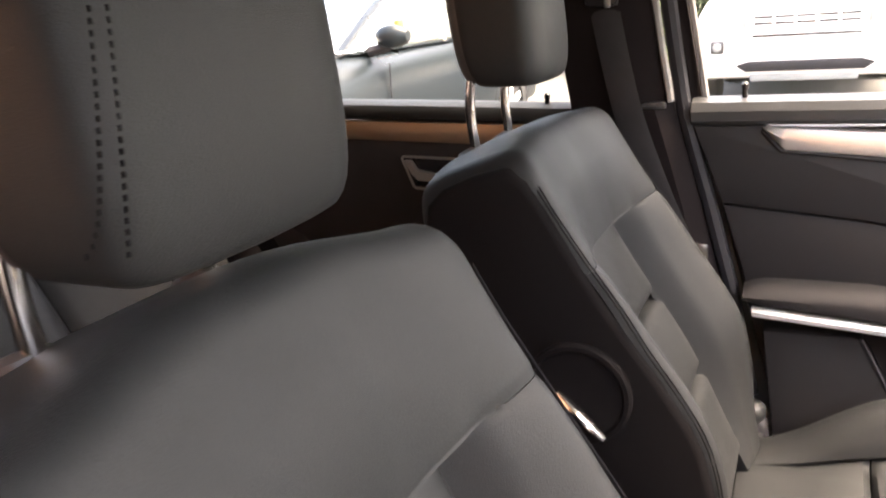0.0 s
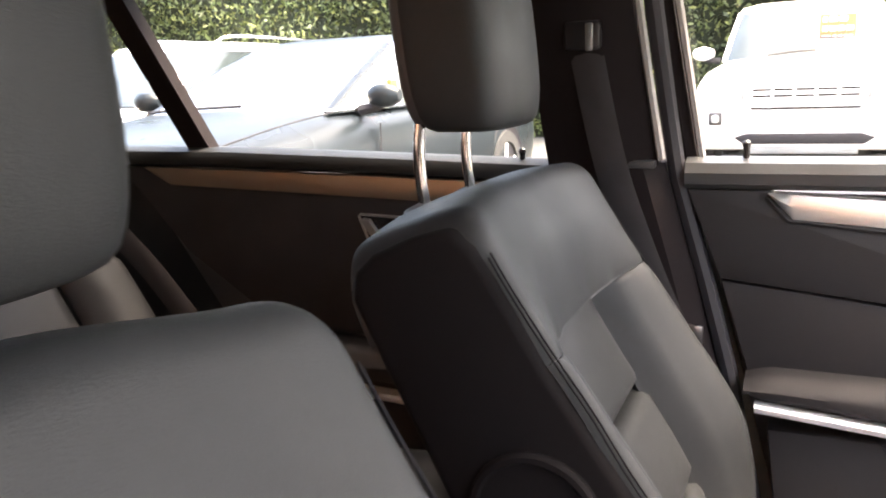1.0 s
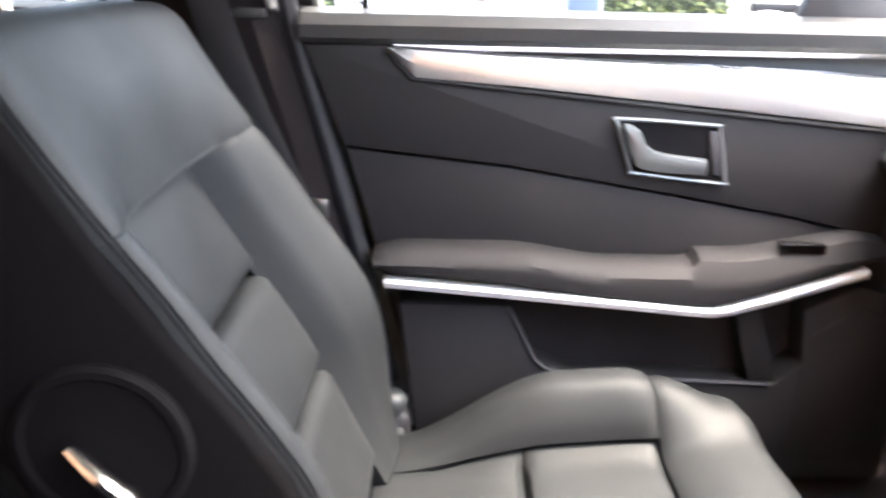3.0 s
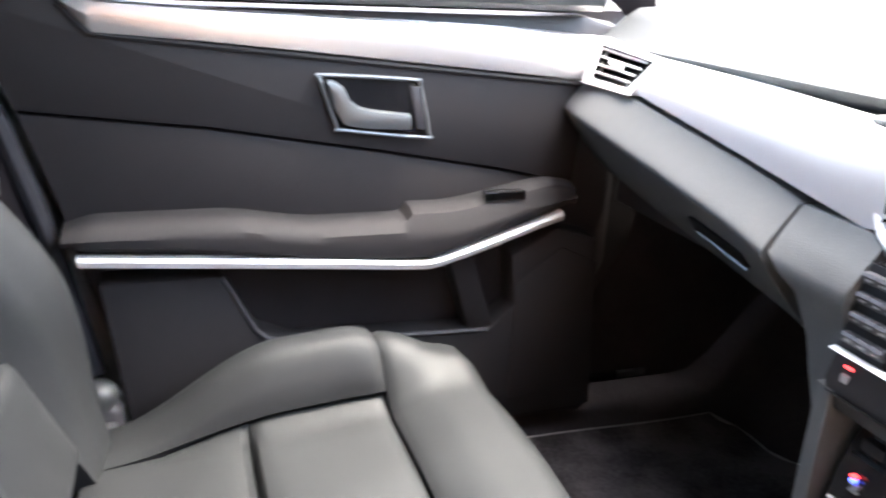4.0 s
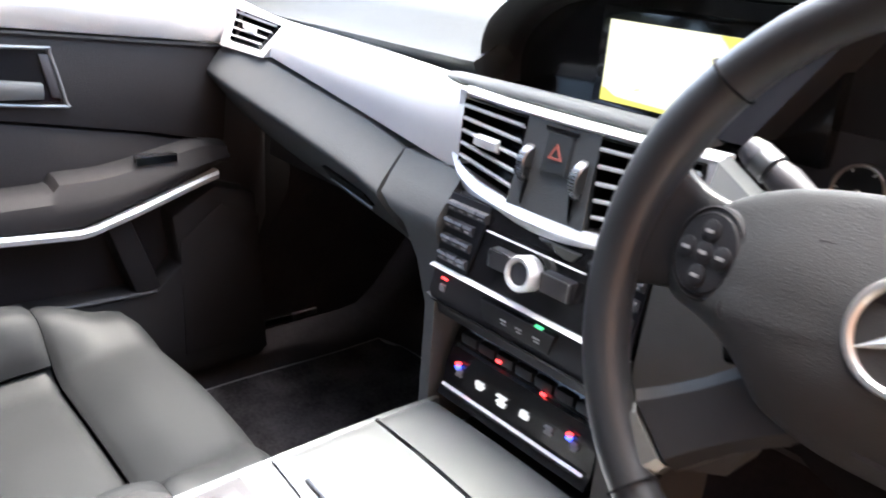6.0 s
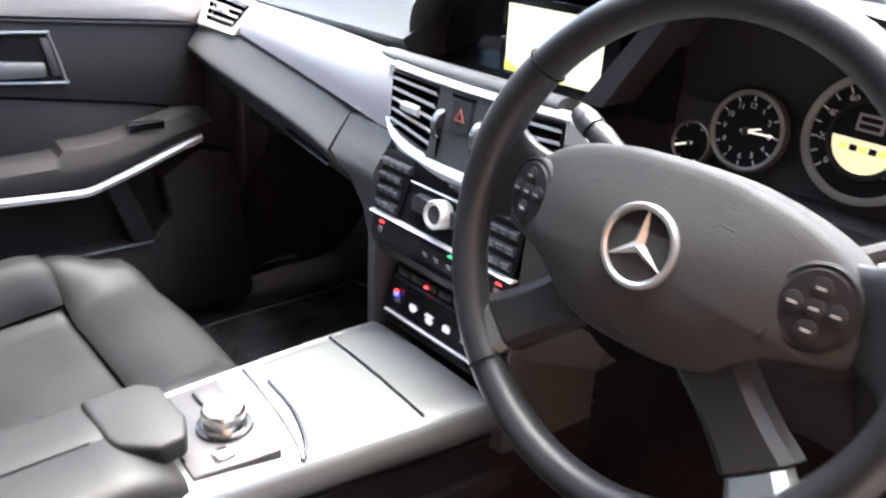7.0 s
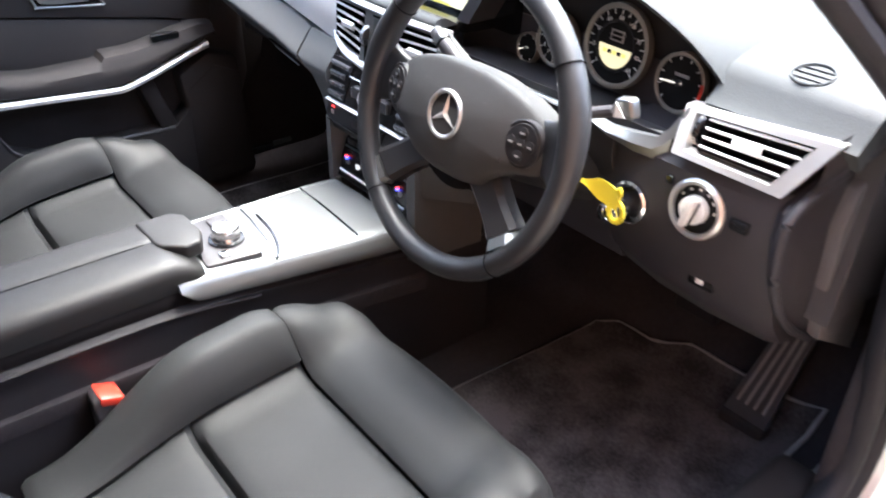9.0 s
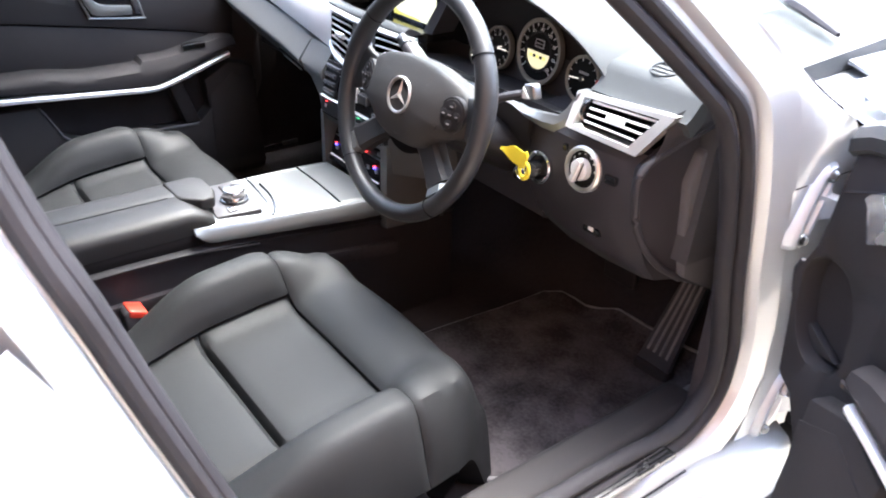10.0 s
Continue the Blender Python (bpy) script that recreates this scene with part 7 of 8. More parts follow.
        tp.append([(cx - nx * w, cu - nu * w, hh - 0.014), (cx - nx * w, cu - nu * w, hh), (cx - nx * w * 0.7, cu - nu * w * 0.7, hh + 0.0062), (cx + nx * w * 0.7, cu + nu * w * 0.7, hh + 0.0062), (cx + nx * w, cu + nu * w, hh), (cx + nx * w, cu + nu * w, hh - 0.014)])
    part("spoke_tip", on_wheel(loft(tp)), CONSOLE_SILVER, wheel, "satin silver spoke tip")
# Bridge and hub in shaded leather: the dark between the spokes is coloured in.
part("lower_bridge", on_wheel(loft([[(x, u, h) for x, u, h in ((x0, -0.030, -0.032), (x0, -0.040, -0.012), (x0, -0.066 - 0.0 * x0, -0.016), (x0, -0.070, -0.034))] for x0 in (-0.07, -0.03, 0.03, 0.07)])), LEATHER_SHADED, wheel)
part("wheel_hub", lathe([(0.058, -0.07), (0.062, -0.03), (0.075, -0.014), (0.0, -0.012)], 32, WM), LEATHER_SHADED, wheel)
# plain round emblem: a ring with three bars
EM = WM @ Matrix.Translation((0.0, 0.0165, 0.0185))
em = part("emblem", lathe([(0.0245, -0.002), (0.0245, 0.002), (0.0262, 0.0035), (0.0285, 0.0035), (0.0297, 0.0015), (0.0297, -0.002)], 48, EM), SATIN_TRIM, wheel, "round chrome emblem")
for deg in (90, 210, 330):
    a = radians(deg)
    tipv, l, r = (0.0255 * math.cos(a), 0.0255 * math.sin(a)), radians(deg + 60), radians(deg - 60)
    vs = [(0, 0, 0.0045), (0.0052 * math.cos(l), 0.0052 * math.sin(l), 0.0), (tipv[0], tipv[1], 0.001), (0.0052 * math.cos(r), 0.0052 * math.sin(r), 0.0)]
    bm = raw(vs + [(v[0], v[1], -0.002) for v in vs], [(0, 1, 2), (0, 2, 3), (4, 6, 5), (4, 7, 6), (1, 5, 6, 2), (2, 6, 7, 3), (0, 4, 5, 1), (3, 7, 4, 0)])
    bm.transform(EM)
    part("emblem_bar", bm, SATIN_TRIM, em, angle=5)
part("emblem_ground", lathe([(0.0247, -0.003), (0.0247, -0.0005), (0, -0.0005)], 32, EM), STACK_FACE, em)
for x, u in ((-0.048, 0.046), (0.048, 0.046), (0.0, -0.046)):
    b = box(-0.008, 0.008, -0.0012, 0.0012, 0.0, 0.0008)
    b.transform(WM @ Matrix.Translation((x, u, 0.0118 if u > 0 else 0.0062)))
    part("cover_print", b, PLASTIC, wheel)

# ---- stalks, pedals and buckle ----
st = thing("indicator_stalk", (0.30, 0.54, 0.86), "black indicator stalk with a printed end", "stalk")
part("stalk_arm", tube(smooth_line([(0.300, 0.545, 0.865), (0.255, 0.548, 0.882), (0.215, 0.552, 0.902)], 5), [0.008, 0.0085, 0.009, 0.009, 0.0095, 0.010, 0.010, 0.0105, 0.011, 0.0115, 0.010], 12), PLASTIC, st)
part("stalk_ring", tube([(0.213, 0.552, 0.903), (0.203, 0.553, 0.908)], [0.0115, 0.0110], 14), STEEL, st)
part("stalk_end", tube([(0.203, 0.553, 0.908), (0.193, 0.554, 0.913)], [0.0115, 0.0085], 14), PLASTIC, st)
gs = thing("gear_selector", (0.43, 0.56, 0.87), "column gear selector with a pale block end", "selector lever")
part("selector_arm", tube([(0.434, 0.55, 0.865), (0.46, 0.568, 0.880), (0.492, 0.575, 0.892)], 0.007, 10), PLASTIC, gs)
part("selector_head", prism([(0.492, 0.884), (0.495, 0.910), (0.517, 0.915), (0.524, 0.892)], "y", 0.568, 0.586, 0.005, 3), STEEL, gs, "grey metal selector head")
part("selector_mark", prism([(0.500, 0.890), (0.500, 0.908), (0.515, 0.893)], "y", 0.5645, 0.5662), WHITE_MARK, gs)
wsk = thing("cruise_stalk", (0.27, 0.53, 0.80), "short black stalk below the wheel spoke", "stalk")
part("stalk_arm", tube([(0.30, 0.53, 0.81), (0.245, 0.525, 0.795)], [0.008, 0.011], 12), PLASTIC, wsk)
part("stalk_end", tube([(0.245, 0.525, 0.795), (0.225, 0.522, 0.790)], [0.013, 0.010], 12), BLACK, wsk)
pd = thing("accelerator_pedal", (0.57, 0.93, 0.30), "ribbed black accelerator pedal standing on the carpet", "pedal")
PB, PT = Vector((0.596, 0.905, 0.298)), Vector((0.632, 0.945, 0.515))
part("pedal_plate", loft([[p + Vector((dx, dy, dz)) for dx, dy, dz in ((-w, 0, 0), (-w, -0.012, 0.006), (w, -0.012, 0.006), (w, 0, 0))] for p, w in ((PB, 0.038), (PB.lerp(PT, 0.12), 0.036), (PT, 0.024))]), PLASTIC, pd)
for k in range(4):
    dx = -0.018 + 0.012 * k
    part("pedal_rib", tube([PB.lerp(PT, 0.12) + Vector((dx * 1.3, -0.014, 0.007)), PT + Vector((dx * 0.9, -0.014, 0.007))], 0.0028, 6), PIPING, pd, "grey rubber rib")
part("pedal_foot", box(0.554, 0.638, 0.884, 0.915, 0.276, 0.303, 0.006, 3), CLOTH, pd)
bp_ = thing("brake_pedal", (0.43, 0.95, 0.4), "black brake pedal below the dashboard", "pedal")
part("pedal_arm", tube([(0.44, 1.02, 0.60), (0.44, 1.0, 0.50), (0.435, 0.965, 0.43)], 0.010, 8), RUBBER, bp_)
part("pedal_pad", box(0.395, 0.480, 0.945, 0.965, 0.395, 0.455, 0.006, 3), RUBBER, bp_)
for cx in (0.112, -0.112):
    bu = thing("belt_buckle", (cx, 0.045, 0.40), "black belt buckle with a red release button beside the seat", "belt buckle", "belt buckles")
    part("buckle_body", prism([(0.028, 0.30), (0.028, 0.486), (0.036, 0.493), (0.068, 0.480), (0.074, 0.46), (0.07, 0.30)], "x", cx - 0.017, cx + 0.017, 0.004, 3), PLASTIC, bu)
    part("release_button", prism([(0.036, 0.482), (0.037, 0.496), (0.067, 0.485), (0.069, 0.470)], "x", cx - 0.020, cx + 0.020, 0.003), RED_PLASTIC, bu, "red release button")
bu = thing("belt_buckle", (-0.665, -0.05, 0.45), "grey belt anchor beside the passenger seat", "belt anchor")
part("anchor_cover", prism([(-0.078, 0.38), (-0.076, 0.448), (-0.055, 0.455), (-0.028, 0.435), (-0.024, 0.38)], "x", -0.684, -0.648, 0.010, 3), PLASTIC, bu)
part("anchor_dome", lathe([(0.021, -0.012), (0.021, 0.004), (0.018, 0.012), (0.011, 0.017), (0, 0.019)], 24, facing((-0.660, -0.052, 0.455), (0.25, 0.35, 1))), SILL, bu, "pale grey dome")
part("anchor_tongue", box(-0.655, -0.635, -0.062, -0.035, 0.405, 0.420, 0.004), STEEL, bu)


# ---- outside ----
PAVING = mat("pale_paving", (0.28, 0.255, 0.21), 0.9, var=0.15, scale=2.2, bump=0.4, bscale=70)
GROUND = mat("worn_asphalt", (0.070, 0.068, 0.064), 0.9, var=0.18, scale=1.3, bump=0.5, bscale=90)
WARM_BLOCKER = mat("warm_blocker", (0.34, 0.185, 0.105), 0.9, var=0.2, scale=3, bump=0.5, bscale=40)
WHITE_PAINT = mat("white_paint", (0.8, 0.8, 0.79), 0.3, var=0.03, scale=2, coat=0.6, rvar=0.05)
BLUE_GREY = mat("blue_grey_paint", (0.012, 0.016, 0.019), 0.30, 0.0, var=0.05, scale=2, coat=0.0, rvar=0.05, spec=0.2)
DARK_PAINT = mat("dark_paint", (0.03, 0.037, 0.042), 0.32, 0.0, var=0.05, scale=2, coat=0.2, rvar=0.05, spec=0.3)
# Paler, part-metal copy of the car glass: white sky reflection put into its colour.
SKY_GLASS = mat("sky_white_car_glass", (0.30, 0.33, 0.33), 0.05, var=0.05, rvar=0.02, spec=0.9, coat=1.0, metal=0.6)
DARK_GLASS = mat("tinted_car_glass", (0.035, 0.045, 0.048), 0.08, var=0.3, scale=3, rvar=0.02, spec=0.35)
TYRE = mat("tyre_rubber", (0.02, 0.02, 0.02), 0.85, var=0.2, scale=20)
LAMP_GLASS = mat("lamp_glass", (0.55, 0.57, 0.58), 0.12, 0.5, var=0.1, scale=30)
AMBER = mat("amber_lamp", (0.8, 0.16, 0.04), 0.3)
SIGN_RED = mat("sign_red", (0.8, 0.12, 0.05), 0.5)
LEAF = mat("hedge_leaf", (0.10, 0.13, 0.045), 0.5, var=0.8, scale=1.1)
LEAF_PALE = mat("hedge_leaf_pale", (0.24, 0.26, 0.09), 0.5, var=0.4, scale=2)
HEDGE_CORE = mat("hedge_core", (0.02, 0.026, 0.012), 0.95, var=0.5, scale=2, bump=0.6, bscale=30)
CONCRETE = mat("grey_concrete", (0.24, 0.25, 0.25), 0.85, var=0.15, scale=3, bump=0.3, bscale=80)
BLUE_PANEL = mat("blue_panel", (0.10, 0.14, 0.21), 0.5, var=0.15, scale=4)

own("ground", box(-150, 150, -150, 150, -0.1, 0.0), GROUND, "worn grey asphalt car park ground", "ground", "structure")
own("pavement", box(0.98, 2.70, -9, 9, -0.02, 0.03, 0.008), PAVING, "pale buff paving strip along the wall", "pavement", "structure")
# Added out of view: cuts sky light at the open door and warms reflections.
own("unseen_blocker_wall", box(2.7, 3.0, -26, 0.55, -0.05, 6.0, 0.02), WARM_BLOCKER, "unseen warm wall added to block and tint the light", "wall", "structure")


def plan_loop(y0, y1, w, z, e=0.34, n=40, bow=0.0):
    """A rounded rectangle seen from above, front at y1."""
    out = []
    for k in range(n):
        a = 2 * math.pi * k / n
        cx = math.copysign(abs(math.cos(a)) ** e, math.cos(a))
        sy = math.copysign(abs(math.sin(a)) ** e, math.sin(a))
        y = (y0 + y1) / 2 + (y1 - y0) / 2 * sy
        out.append((w * cx, y - bow * cx * cx * (1 if sy > 0 else -1) * abs(sy), z))
    return out


def hull(secs, fine=6):
    """A car's lower body from sections (y, half width, low z, shoulder z, top z, crown)."""
    rows = smooth_line([Vector((a, b, c)) for a, b, c, d, e, f in secs], fine)
    more = smooth_line([Vector((d, e, f)) for a, b, c, d, e, f in secs], fine)
    loops = []
    for (y, w, zb), (zs, zt, cr) in zip(rows, more):
        h = zs - zb
        half = [(0.86, zb), (0.965, zb + 0.10 * h), (0.992, zb + 0.28 * h), (1.0, zb + 0.5 * h), (0.995, zb + 0.72 * h), (0.975, zb + 0.90 * h), (0.93, zs), (0.84, zs + 0.5 * (zt - zs)), (0.72, zt), (0.4, zt + 0.7 * cr), (0.0, zt + cr)]
        lp = [(-k * w, y, z) for k, z in half] + [(k * w, y, z) for k, z in half[-2::-1]]
        loops.append(lp)
    bm = loft(loops)
    bmesh.ops.recalc_face_normals(bm, faces=bm.faces)
    return bm


def wheel(car, x, y, r, side):
    m = facing((x, y, r), (side, 0, 0))
    w = part("wheel", lathe([(r * 0.62, -0.2), (r * 0.97, -0.2), (r, -0.16), (r, -0.03), (r * 0.97, 0.0), (r * 0.70, 0.004), (r * 0.68, -0.03), (0, -0.03)], 28, m), TYRE, car, local=True)
    rim = bmesh.new()
    for k in range(5):
        a = 2 * math.pi * k / 5
        b = box(-0.03, 0.03, 0.03, r * 0.66, -0.028, -0.006, 0.006)
        b.transform(m @ Matrix.Rotation(a, 4, "Z"))
        me = bpy.data.meshes.new("spoke")
        b.to_mesh(me)
        b.free()
        rim.from_mesh(me)
        bpy.data.meshes.remove(me)
    part("rim", rim, SILVER, w)


def parked_car(name, m, secs, cabin, paint, wheels, label, cat="car", rails=False, chrome=True, mirror=0.60, pane=None):
    """A car facing local +y: hull sections, cabin loops (y0, y1, half width, z, bow), wheels (front y, rear y, x, r)."""
    car = thing(name, m, label, cat, "parked cars")
    part("body", hull(secs), paint, car, local=True, angle=40)
    c = [plan_loop(y0, y1, w, z, 0.32, 48, bow) for y0, y1, w, z, bow in cabin]
    part("windows", loft(c[:-2], caps=False), pane or DARK_GLASS, car, "reflecting window glass", local=True, angle=50)
    top = [[Vector(p) for p in c[-3]], [Vector(p) for p in c[-2]], [Vector(p) for p in c[-1]]]
    ctr = sum(top[2], Vector()) / 48
    top.append([p * 0.5 + (ctr + Vector((0, 0, 0.012))) * 0.5 for p in top[2]])
    part("roof", loft(top), paint, car, local=True, angle=50)
    n = 48
    for i, r in ((6, 0.035), (18, 0.035), (30, 0.06), (42, 0.06)):
        part("roof_pillar", tube([Vector(c[k][i]) + Vector((c[k][i][0] * 0.004, 0, 0)) for k in range(len(c) - 2)], r, 8, flat=0.45), paint, car, local=True)
    for i in (0, 24):
        part("door_pillar", tube([Vector(c[k][i]) * 1.0 for k in range(len(c) - 2)], 0.035, 6, flat=0.4), BLACK, car, local=True)
    if chrome:
        for rng in (list(range(42, 48)) + list(range(0, 7)), range(18, 31)):
            line = [Vector(c[0][k]) * 1.004 + Vector((0, 0, 0.012)) for k in rng]
            part("window_strip", tube(line, 0.010, 6), CHROME, car, "bright chrome window strip", local=True)
            line = [Vector(c[-3][k]) * 1.002 for k in rng]
            part("window_strip", tube(line, 0.008, 6), CHROME, car, "bright chrome window strip", local=True)
    if chrome:
        for i in (5, 19):
            part("window_strip", tube([Vector(c[k][i]) * 1.012 + Vector((0, -0.05, 0)) for k in range(len(c) - 2)], 0.012, 6), CHROME, car, "bright chrome window strip", local=True)
    if rails:
        for s in (-1, 1):
            x = s * cabin[-2][2] * 0.86
            z = cabin[-1][3]
            y0, y1 = cabin[-2][0], cabin[-2][1]
            part("roof_rail", tube(smooth_line([(x, y0 + 0.1, z - 0.03), (x, y0 + 0.3, z + 0.05), (x, (y0 + y1) / 2, z + 0.06), (x, y1 - 0.5, z + 0.05), (x, y1 - 0.3, z - 0.01)], 5), 0.014, 8), CHROME, car, local=True)
    yf, yr, x, r = wheels
    for y in (yf, yr):
        for s in (-1, 1):
            part("wheel_arch", lathe([(r + 0.055, -0.06), (r + 0.055, 0.006), (r + 0.045, 0.012), (r + 0.02, 0.0), (0, 0.0)], 28, facing((s * (x - 0.004), y, r + 0.02), (s, 0, 0))), RUBBER, car, local=True)
            wheel(car, s * (x + 0.014), y, r, s)
    # mirrors
    mz, my, mx = cabin[0][3] + 0.09, cabin[0][1] - mirror, cabin[0][2] + 0.17
    for s in (-1, 1):
        lp = []
        for k in range(9):
            t = k / 8
            q = math.sin(math.pi * (0.06 + 0.88 * t)) ** 0.5
            lp.append([(s * (mx - 0.11 + 0.22 * t), my + 0.055 * q * math.cos(a) + (0.04 if math.cos(a) > 0 else 0) * q, mz + 0.072 * q * math.sin(a)) for a in [2 * math.pi * j / 16 for j in range(16)]])
        mir = part("mirror", loft(lp), paint, car, local=True)
        part("mirror_foot", tube([(s * (mx - 0.17), my + 0.02, mz - 0.085), (s * (mx - 0.06), my + 0.01, mz - 0.065), (s * (mx - 0.02), my, mz - 0.05)], [0.035, 0.03, 0.03], 8), RUBBER, mir)
    return car


SALOON = [(-2.32, 0.78, 0.34, 0.80, 0.93, 0.01), (-2.15, 0.86, 0.26, 0.88, 1.01, 0.02), (-1.2, 0.91, 0.22, 0.90, 1.00, 0.02), (0.0, 0.915, 0.20, 0.89, 0.97, 0.02),
          (0.9, 0.91, 0.20, 0.87, 0.955, 0.02), (1.3, 0.90, 0.20, 0.82, 0.92, 0.03), (1.9, 0.87, 0.22, 0.74, 0.83, 0.03), (2.25, 0.80, 0.24, 0.64, 0.72, 0.02), (2.38, 0.68, 0.30, 0.56, 0.60, 0.01)]
SALOON_CABIN = [(-1.75, 1.16, 0.80, 0.935, 0.0), (-1.45, 0.64, 0.725, 1.15, 0.0), (-1.10, 0.06, 0.635, 1.360, 0.0), (-0.98, -0.12, 0.58, 1.415, 0.0), (-0.8, -0.32, 0.48, 1.445, 0.0)]
saloon = parked_car("saloon_car", pose(-4.66, -3.31, 0, 0, 0, -92), SALOON, SALOON_CABIN, BLUE_GREY, (1.42, -1.38, 0.905, 0.33), "dark blue-grey saloon parked nose-on alongside", mirror=0.42, pane=SKY_GLASS)
part("wiper", tube([(0.60, 1.12, 0.965), (0.2, 1.17, 0.985), (-0.2, 1.15, 0.995)], 0.011, 6), RUBBER, saloon, local=True)
part("front_grille", box(-0.36, 0.36, 2.30, 2.40, 0.50, 0.60, 0.02), BLACK, saloon, local=True)
for s in (-1, 1):
    part("headlight", lathe([(0.12, -0.05), (0.12, 0.01), (0.08, 0.035), (0, 0.045)], 20, facing((s * 0.58, 2.24, 0.63), (s * 0.3, 1, 0.25))), LAMP_GLASS, saloon, local=True)
part("side_indicator", box(-0.80, -0.76, 0.28, 0.36, 1.06, 1.12, 0.012), AMBER, saloon, "amber mark in the side window", local=True)
for s in (-1, 1):
    part("door_seam", tube([(s * 0.915, 0.72, 0.86), (s * 0.921, 0.74, 0.6), (s * 0.915, 0.70, 0.3)], 0.005, 5), RUBBER, saloon, local=True)
    part("bonnet_seam", tube(smooth_line([(s * 0.80, 1.05, 0.945), (s * 0.77, 1.5, 0.90), (s * 0.70, 1.95, 0.82), (s * 0.5, 2.25, 0.72)], 5), 0.006, 5), RUBBER, saloon, local=True)
    part("door_handle", tube(smooth_line([(s * 0.915, -0.30, 0.78), (s * 0.94, -0.36, 0.785), (s * 0.94, -0.46, 0.785), (s * 0.915, -0.52, 0.78)], 4), 0.012, 8), CHROME, saloon, local=True)

ESTATE = [(-2.30, 0.80, 0.36, 0.90, 1.00, 0.01), (-2.1, 0.87, 0.28, 0.93, 1.03, 0.01), (0.0, 0.91, 0.24, 0.92, 1.00, 0.02), (0.9, 0.90, 0.24, 0.90, 0.98, 0.02), (1.7, 0.87, 0.25, 0.80, 0.88, 0.03), (2.2, 0.76, 0.30, 0.66, 0.72, 0.02)]
ESTATE_CABIN = [(-2.18, 1.25, 0.80, 0.97, 0.0), (-2.08, 0.85, 0.75, 1.22, 0.0), (-1.95, 0.42, 0.69, 1.46, 0.0), (-1.85, 0.30, 0.64, 1.53, 0.0), (-1.6, 0.1, 0.5, 1.565, 0.0)]
parked_car("estate_car", pose(-6.2, -6.05, 0, 0, 0, -91), ESTATE, ESTATE_CABIN, PAINT, (1.4, -1.3, 0.90, 0.32), "silver estate car with roof rails by the hedge", rails=True)
parked_car("saloon_car", pose(-5.2, -8.0, 0, 0, 0, -88), SALOON, SALOON_CABIN, DARK_PAINT, (1.42, -1.38, 0.905, 0.33), "dark metallic saloon with chrome window line")

# white four-by-four, nose towards the silver car
SUV = [(-2.25, 0.88, 0.42, 1.06, 1.16, 0.01), (-2.1, 0.93, 0.38, 1.10, 1.20, 0.01), (0.0, 0.955, 0.36, 1.08, 1.18, 0.02), (1.1, 0.955, 0.36, 1.07, 1.17, 0.03), (1.8, 0.94, 0.36, 1.02, 1.13, 0.03), (2.15, 0.92, 0.38, 0.94, 1.06, 0.02), (2.27, 0.90, 0.40, 0.88, 0.99, 0.01), (2.30, 0.87, 0.43, 0.86, 0.95, 0.01)]
SUV_CABIN = [(-2.2, 1.22, 0.84, 1.16, 0.0), (-2.16, 0.98, 0.79, 1.40, 0.0), (-2.08, 0.68, 0.73, 1.64, 0.0), (-2.0, 0.56, 0.68, 1.71, 0.0), (-1.7, 0.3, 0.55, 1.75, 0.0)]
suv = parked_car("off_road_car", pose(-9.3, -0.05, 0, 0, 0, -90), SUV, SUV_CABIN, WHITE_PAINT, (1.35, -1.4, 0.945, 0.38), "white four-by-four parked nose-on before the hedge", chrome=False)
FX = -6.998
part("grille", box(FX - 0.03, FX + 0.004, -0.49, 0.41, 0.72, 1.02, 0.012), WHITE_PAINT, suv)
for z in (0.748, 0.852, 0.905, 0.985):
    n = 1 if z < 0.8 else 5
    for k in range(n):
        y0 = -0.47 + 0.85 * k / n + (0.012 if n > 1 else 0)
        y1 = -0.47 + 0.85 * (k + 1) / n - (0.012 if n > 1 else 0)
        part("grille_slot", box(FX - 0.01, FX + 0.008, y0, y1, z - (0.009 if z < 0.95 else 0.003), z + (0.009 if z < 0.95 else 0.003), 0.002), BLACK, suv)
plate = part("number_plate", box(FX - 0.01, FX + 0.010, -0.26, 0.27, 0.605, 0.70, 0.004), WHITE_MARK, suv)
bar_text(plate, (FX + 0.0105, -0.20, 0.685), (0, 1, 0), (0, 0, -1), 1, 0.40, 0.11, GREY_MARK)
part("lower_intake", prism([(-0.60, 0.50), (-0.50, 0.535), (0.40, 0.535), (0.50, 0.50), (0.42, 0.445), (-0.52, 0.445)], "x", FX - 0.03, FX + 0.012, 0.008), RUBBER, suv)
part("skid_plate", box(FX - 0.06, FX - 0.004, -0.48, 0.38, 0.36, 0.44, 0.012), CONCRETE, suv)
for s in (-1, 1):
    c = -0.05 + s * 0.71
    f = part("fog_lamp_frame", box(FX - 0.04, FX + 0.014, c - 0.055, c + 0.055, 0.61, 0.72, 0.014), PLASTIC, suv)
    part("fog_lamp", lathe([(0.036, 0.0), (0.036, 0.008), (0.02, 0.014), (0, 0.016)], 20, facing((FX + 0.014, c, 0.665), (1, 0, 0))), LAMP_GLASS, f)
    c = -0.05 + s * 0.64
    h = part("headlight", box(FX - 0.09, FX + 0.006, c - 0.15, c + 0.15, 0.83, 1.02, 0.02), LAMP_GLASS, suv)
    part("lamp_surround", box(FX - 0.09, FX + 0.004, c - s * 0.15 - 0.012, c - s * 0.15 + 0.012, 0.82, 1.03, 0.004), CONCRETE, suv)
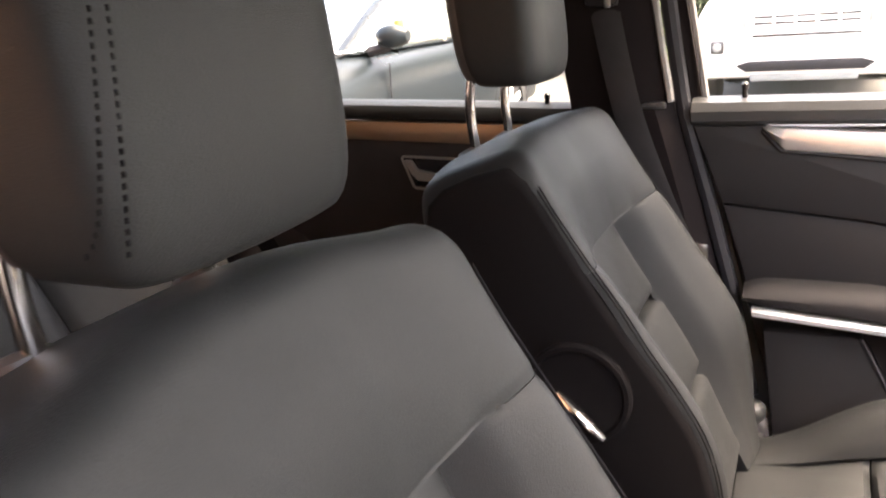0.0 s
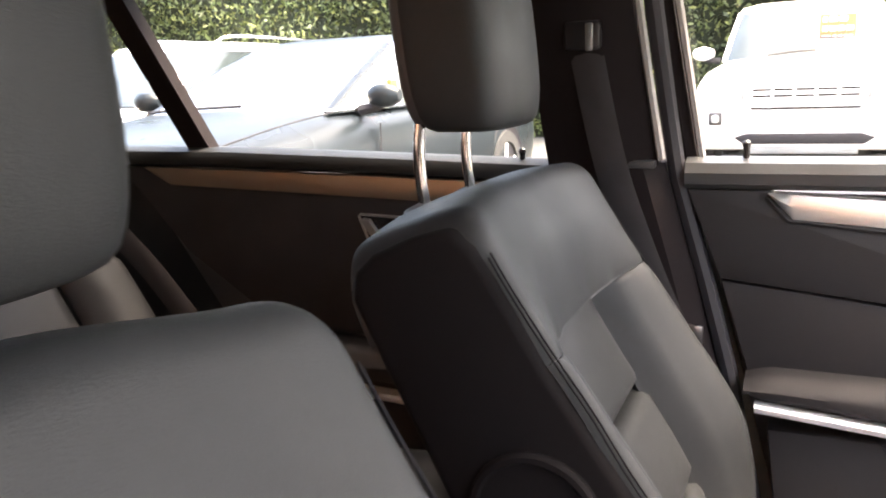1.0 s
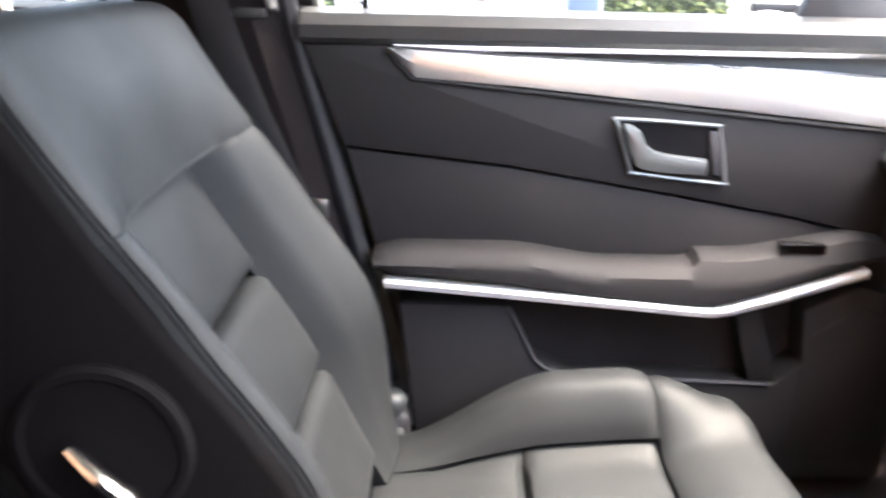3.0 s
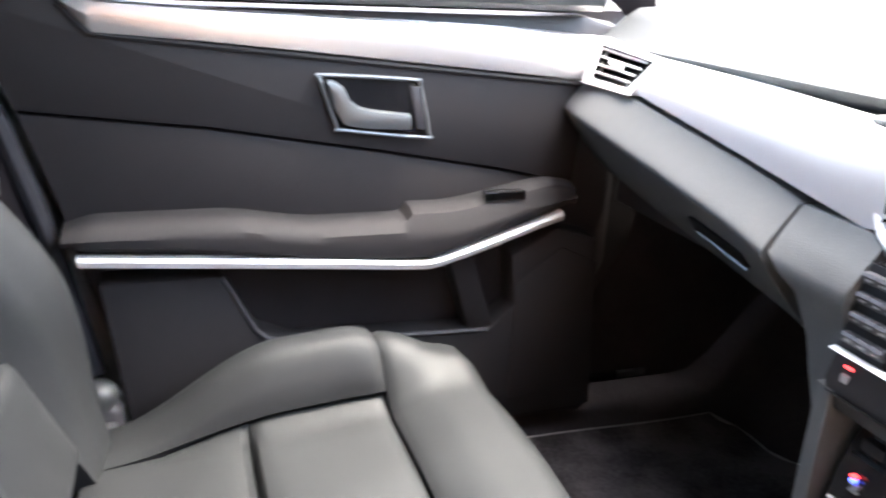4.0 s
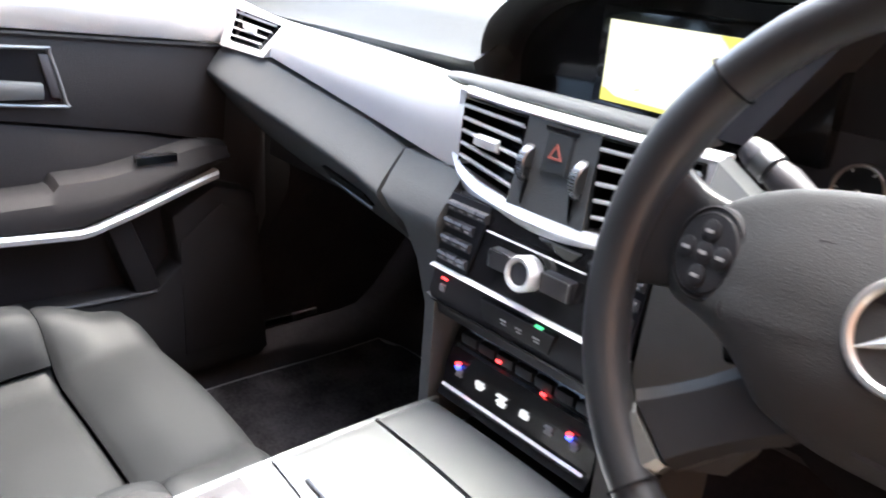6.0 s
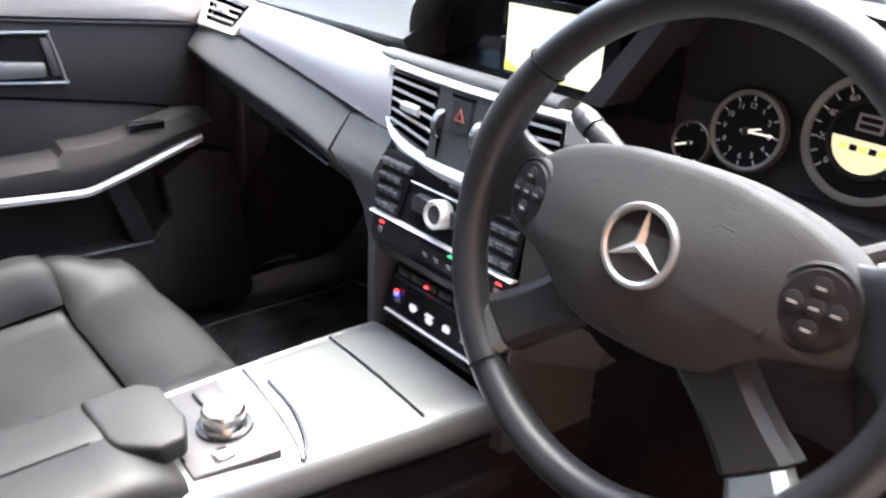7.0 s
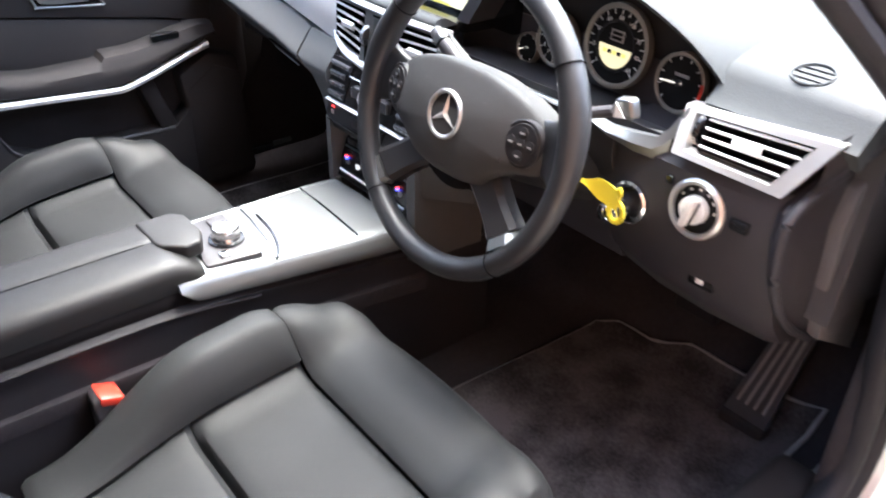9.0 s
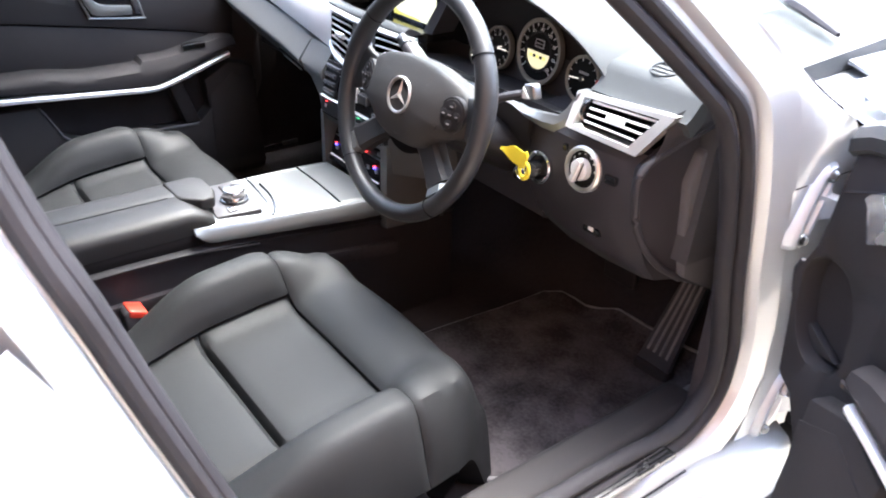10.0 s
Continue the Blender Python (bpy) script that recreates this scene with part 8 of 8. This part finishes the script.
part("wiper", tube([(-8.02, -0.40, 1.20), (-8.06, -0.2, 1.225), (-8.12, 0.02, 1.235)], 0.012, 6), RUBBER, suv)
sign = part("windscreen_sign", prism([(0.05, 1.28), (0.36, 1.28), (0.36, 1.56), (0.05, 1.56)], "x", -8.30, -8.28, 0.002), SIGN_RED, suv, "red and white sign behind the windscreen")
bar_text(sign, (-8.278, 0.07, 1.54), (0, 1, 0), (0, 0, -1), 3, 0.27, 0.26, WHITE_MARK)

# hedge, post, cabinet and scooter
rnd = random.Random(7)
core = slab(lambda u, v: (-13.0 + 0.25 * math.sin(17 * u + 5 * v) + 0.2 * math.sin(41 * u - 9 * v), 4.5 - 34 * u, 4.9 * v + 0.15 * math.sin(60 * u) * v), 90, 14, -1.2)
hedge = thing("hedge", (-13, -12, 0), "tall dense green hedge with yellow flecks", "hedge", kind="stuff")
part("hedge_mass", core, HEDGE_CORE, hedge)


def leaves(n, sx, seed):
    r = random.Random(seed)
    vs, fs = [], []
    for k in range(n):
        u, v = r.random(), r.random()
        p = Vector((-13.0 + 0.25 * math.sin(17 * u + 5 * v) + 0.2 * math.sin(41 * u - 9 * v) + r.uniform(-0.02, 0.30), 4.5 - 34 * u, 4.9 * v + r.uniform(0, 0.15)))
        d = Vector((r.uniform(-0.4, 1), r.uniform(-1, 1), r.uniform(-0.6, 1))).normalized()
        a = d.orthogonal().normalized()
        a.rotate(Matrix.Rotation(r.uniform(0, 6.28), 3, d))
        b = d.cross(a)
        l, w = sx * r.uniform(0.7, 1.4), sx * r.uniform(0.35, 0.6)
        i = len(vs)
        vs += [p - a * l, p + b * w + d * 0.01, p + a * l, p - b * w + d * 0.01]
        fs += [(i, i + 1, i + 2, i + 3)]
    return raw(vs, fs)


part("foliage", leaves(40000, 0.060, 3), LEAF, hedge)
part("foliage", leaves(7000, 0.06, 4), LEAF_PALE, hedge)
post = thing("concrete_post", (-7.6, 0.97, 0), "grey concrete post beside the parked cars", "post")
part("shaft", box(-7.68, -7.54, 0.90, 1.04, 0, 3.2, 0.012), CONCRETE, post)
part("base", box(-7.74, -7.48, 0.84, 1.10, 0, 0.12, 0.02), CONCRETE, post)
cab = thing("utility_cabinet", (-8.2, 1.35, 0), "pale grey metal cabinet with blue panel", "cabinet")
part("housing", box(-8.45, -8.0, 1.14, 1.58, 0.06, 1.9, 0.015), LAMP_GLASS, cab)
part("plinth", box(-8.5, -7.96, 1.10, 1.62, 0.0, 0.08, 0.01), CONCRETE, cab)
part("door_panel", box(-8.0, -7.985, 1.22, 1.54, 0.62, 0.98, 0.006), BLUE_PANEL, cab)
scoot = thing("scooter", (-9.0, 4.0, 0), "white and red motor scooter parked on concrete", "scooter")
part("leg_shield", loft([[(-9.0 + a, 4.10 + 0.10 * t - 0.05 * abs(a) * 4, 0.25 + 0.65 * t) for a in (-0.18, -0.1, 0, 0.1, 0.18)] + [(-9.0 + a, 4.06 + 0.10 * t - 0.05 * abs(a) * 4, 0.25 + 0.65 * t) for a in (0.18, 0.1, 0, -0.1, -0.18)] for t in (0, 0.3, 0.6, 1.0)]), SIGN_RED, scoot)
part("tail", prism(smooth_line([(3.35, 0.50, 0), (3.5, 0.62, 0), (3.8, 0.58, 0), (3.95, 0.30, 0), (3.6, 0.26, 0), (3.4, 0.38, 0)], 3, True) and [(p.x, p.y) for p in smooth_line([(3.35, 0.50, 0), (3.5, 0.62, 0), (3.8, 0.58, 0), (3.95, 0.30, 0), (3.6, 0.26, 0), (3.4, 0.38, 0)], 3, True)], "x", -9.14, -8.86, 0.03), WHITE_PAINT, scoot)
part("saddle", box(-9.12, -8.88, 3.42, 3.90, 0.60, 0.70, 0.03), RUBBER, scoot)
for y in (3.45, 4.25):
    part("wheel", lathe([(0.1, -0.05), (0.21, -0.05), (0.23, 0), (0.21, 0.05), (0.1, 0.05)], 24, facing((-9.0, y, 0.23), (1, 0, 0))), TYRE, scoot)
part("handlebar", tube([(-9.3, 4.05, 0.98), (-9.0, 4.18, 0.95), (-8.7, 4.05, 0.98)], 0.015, 8), BLACK, scoot)
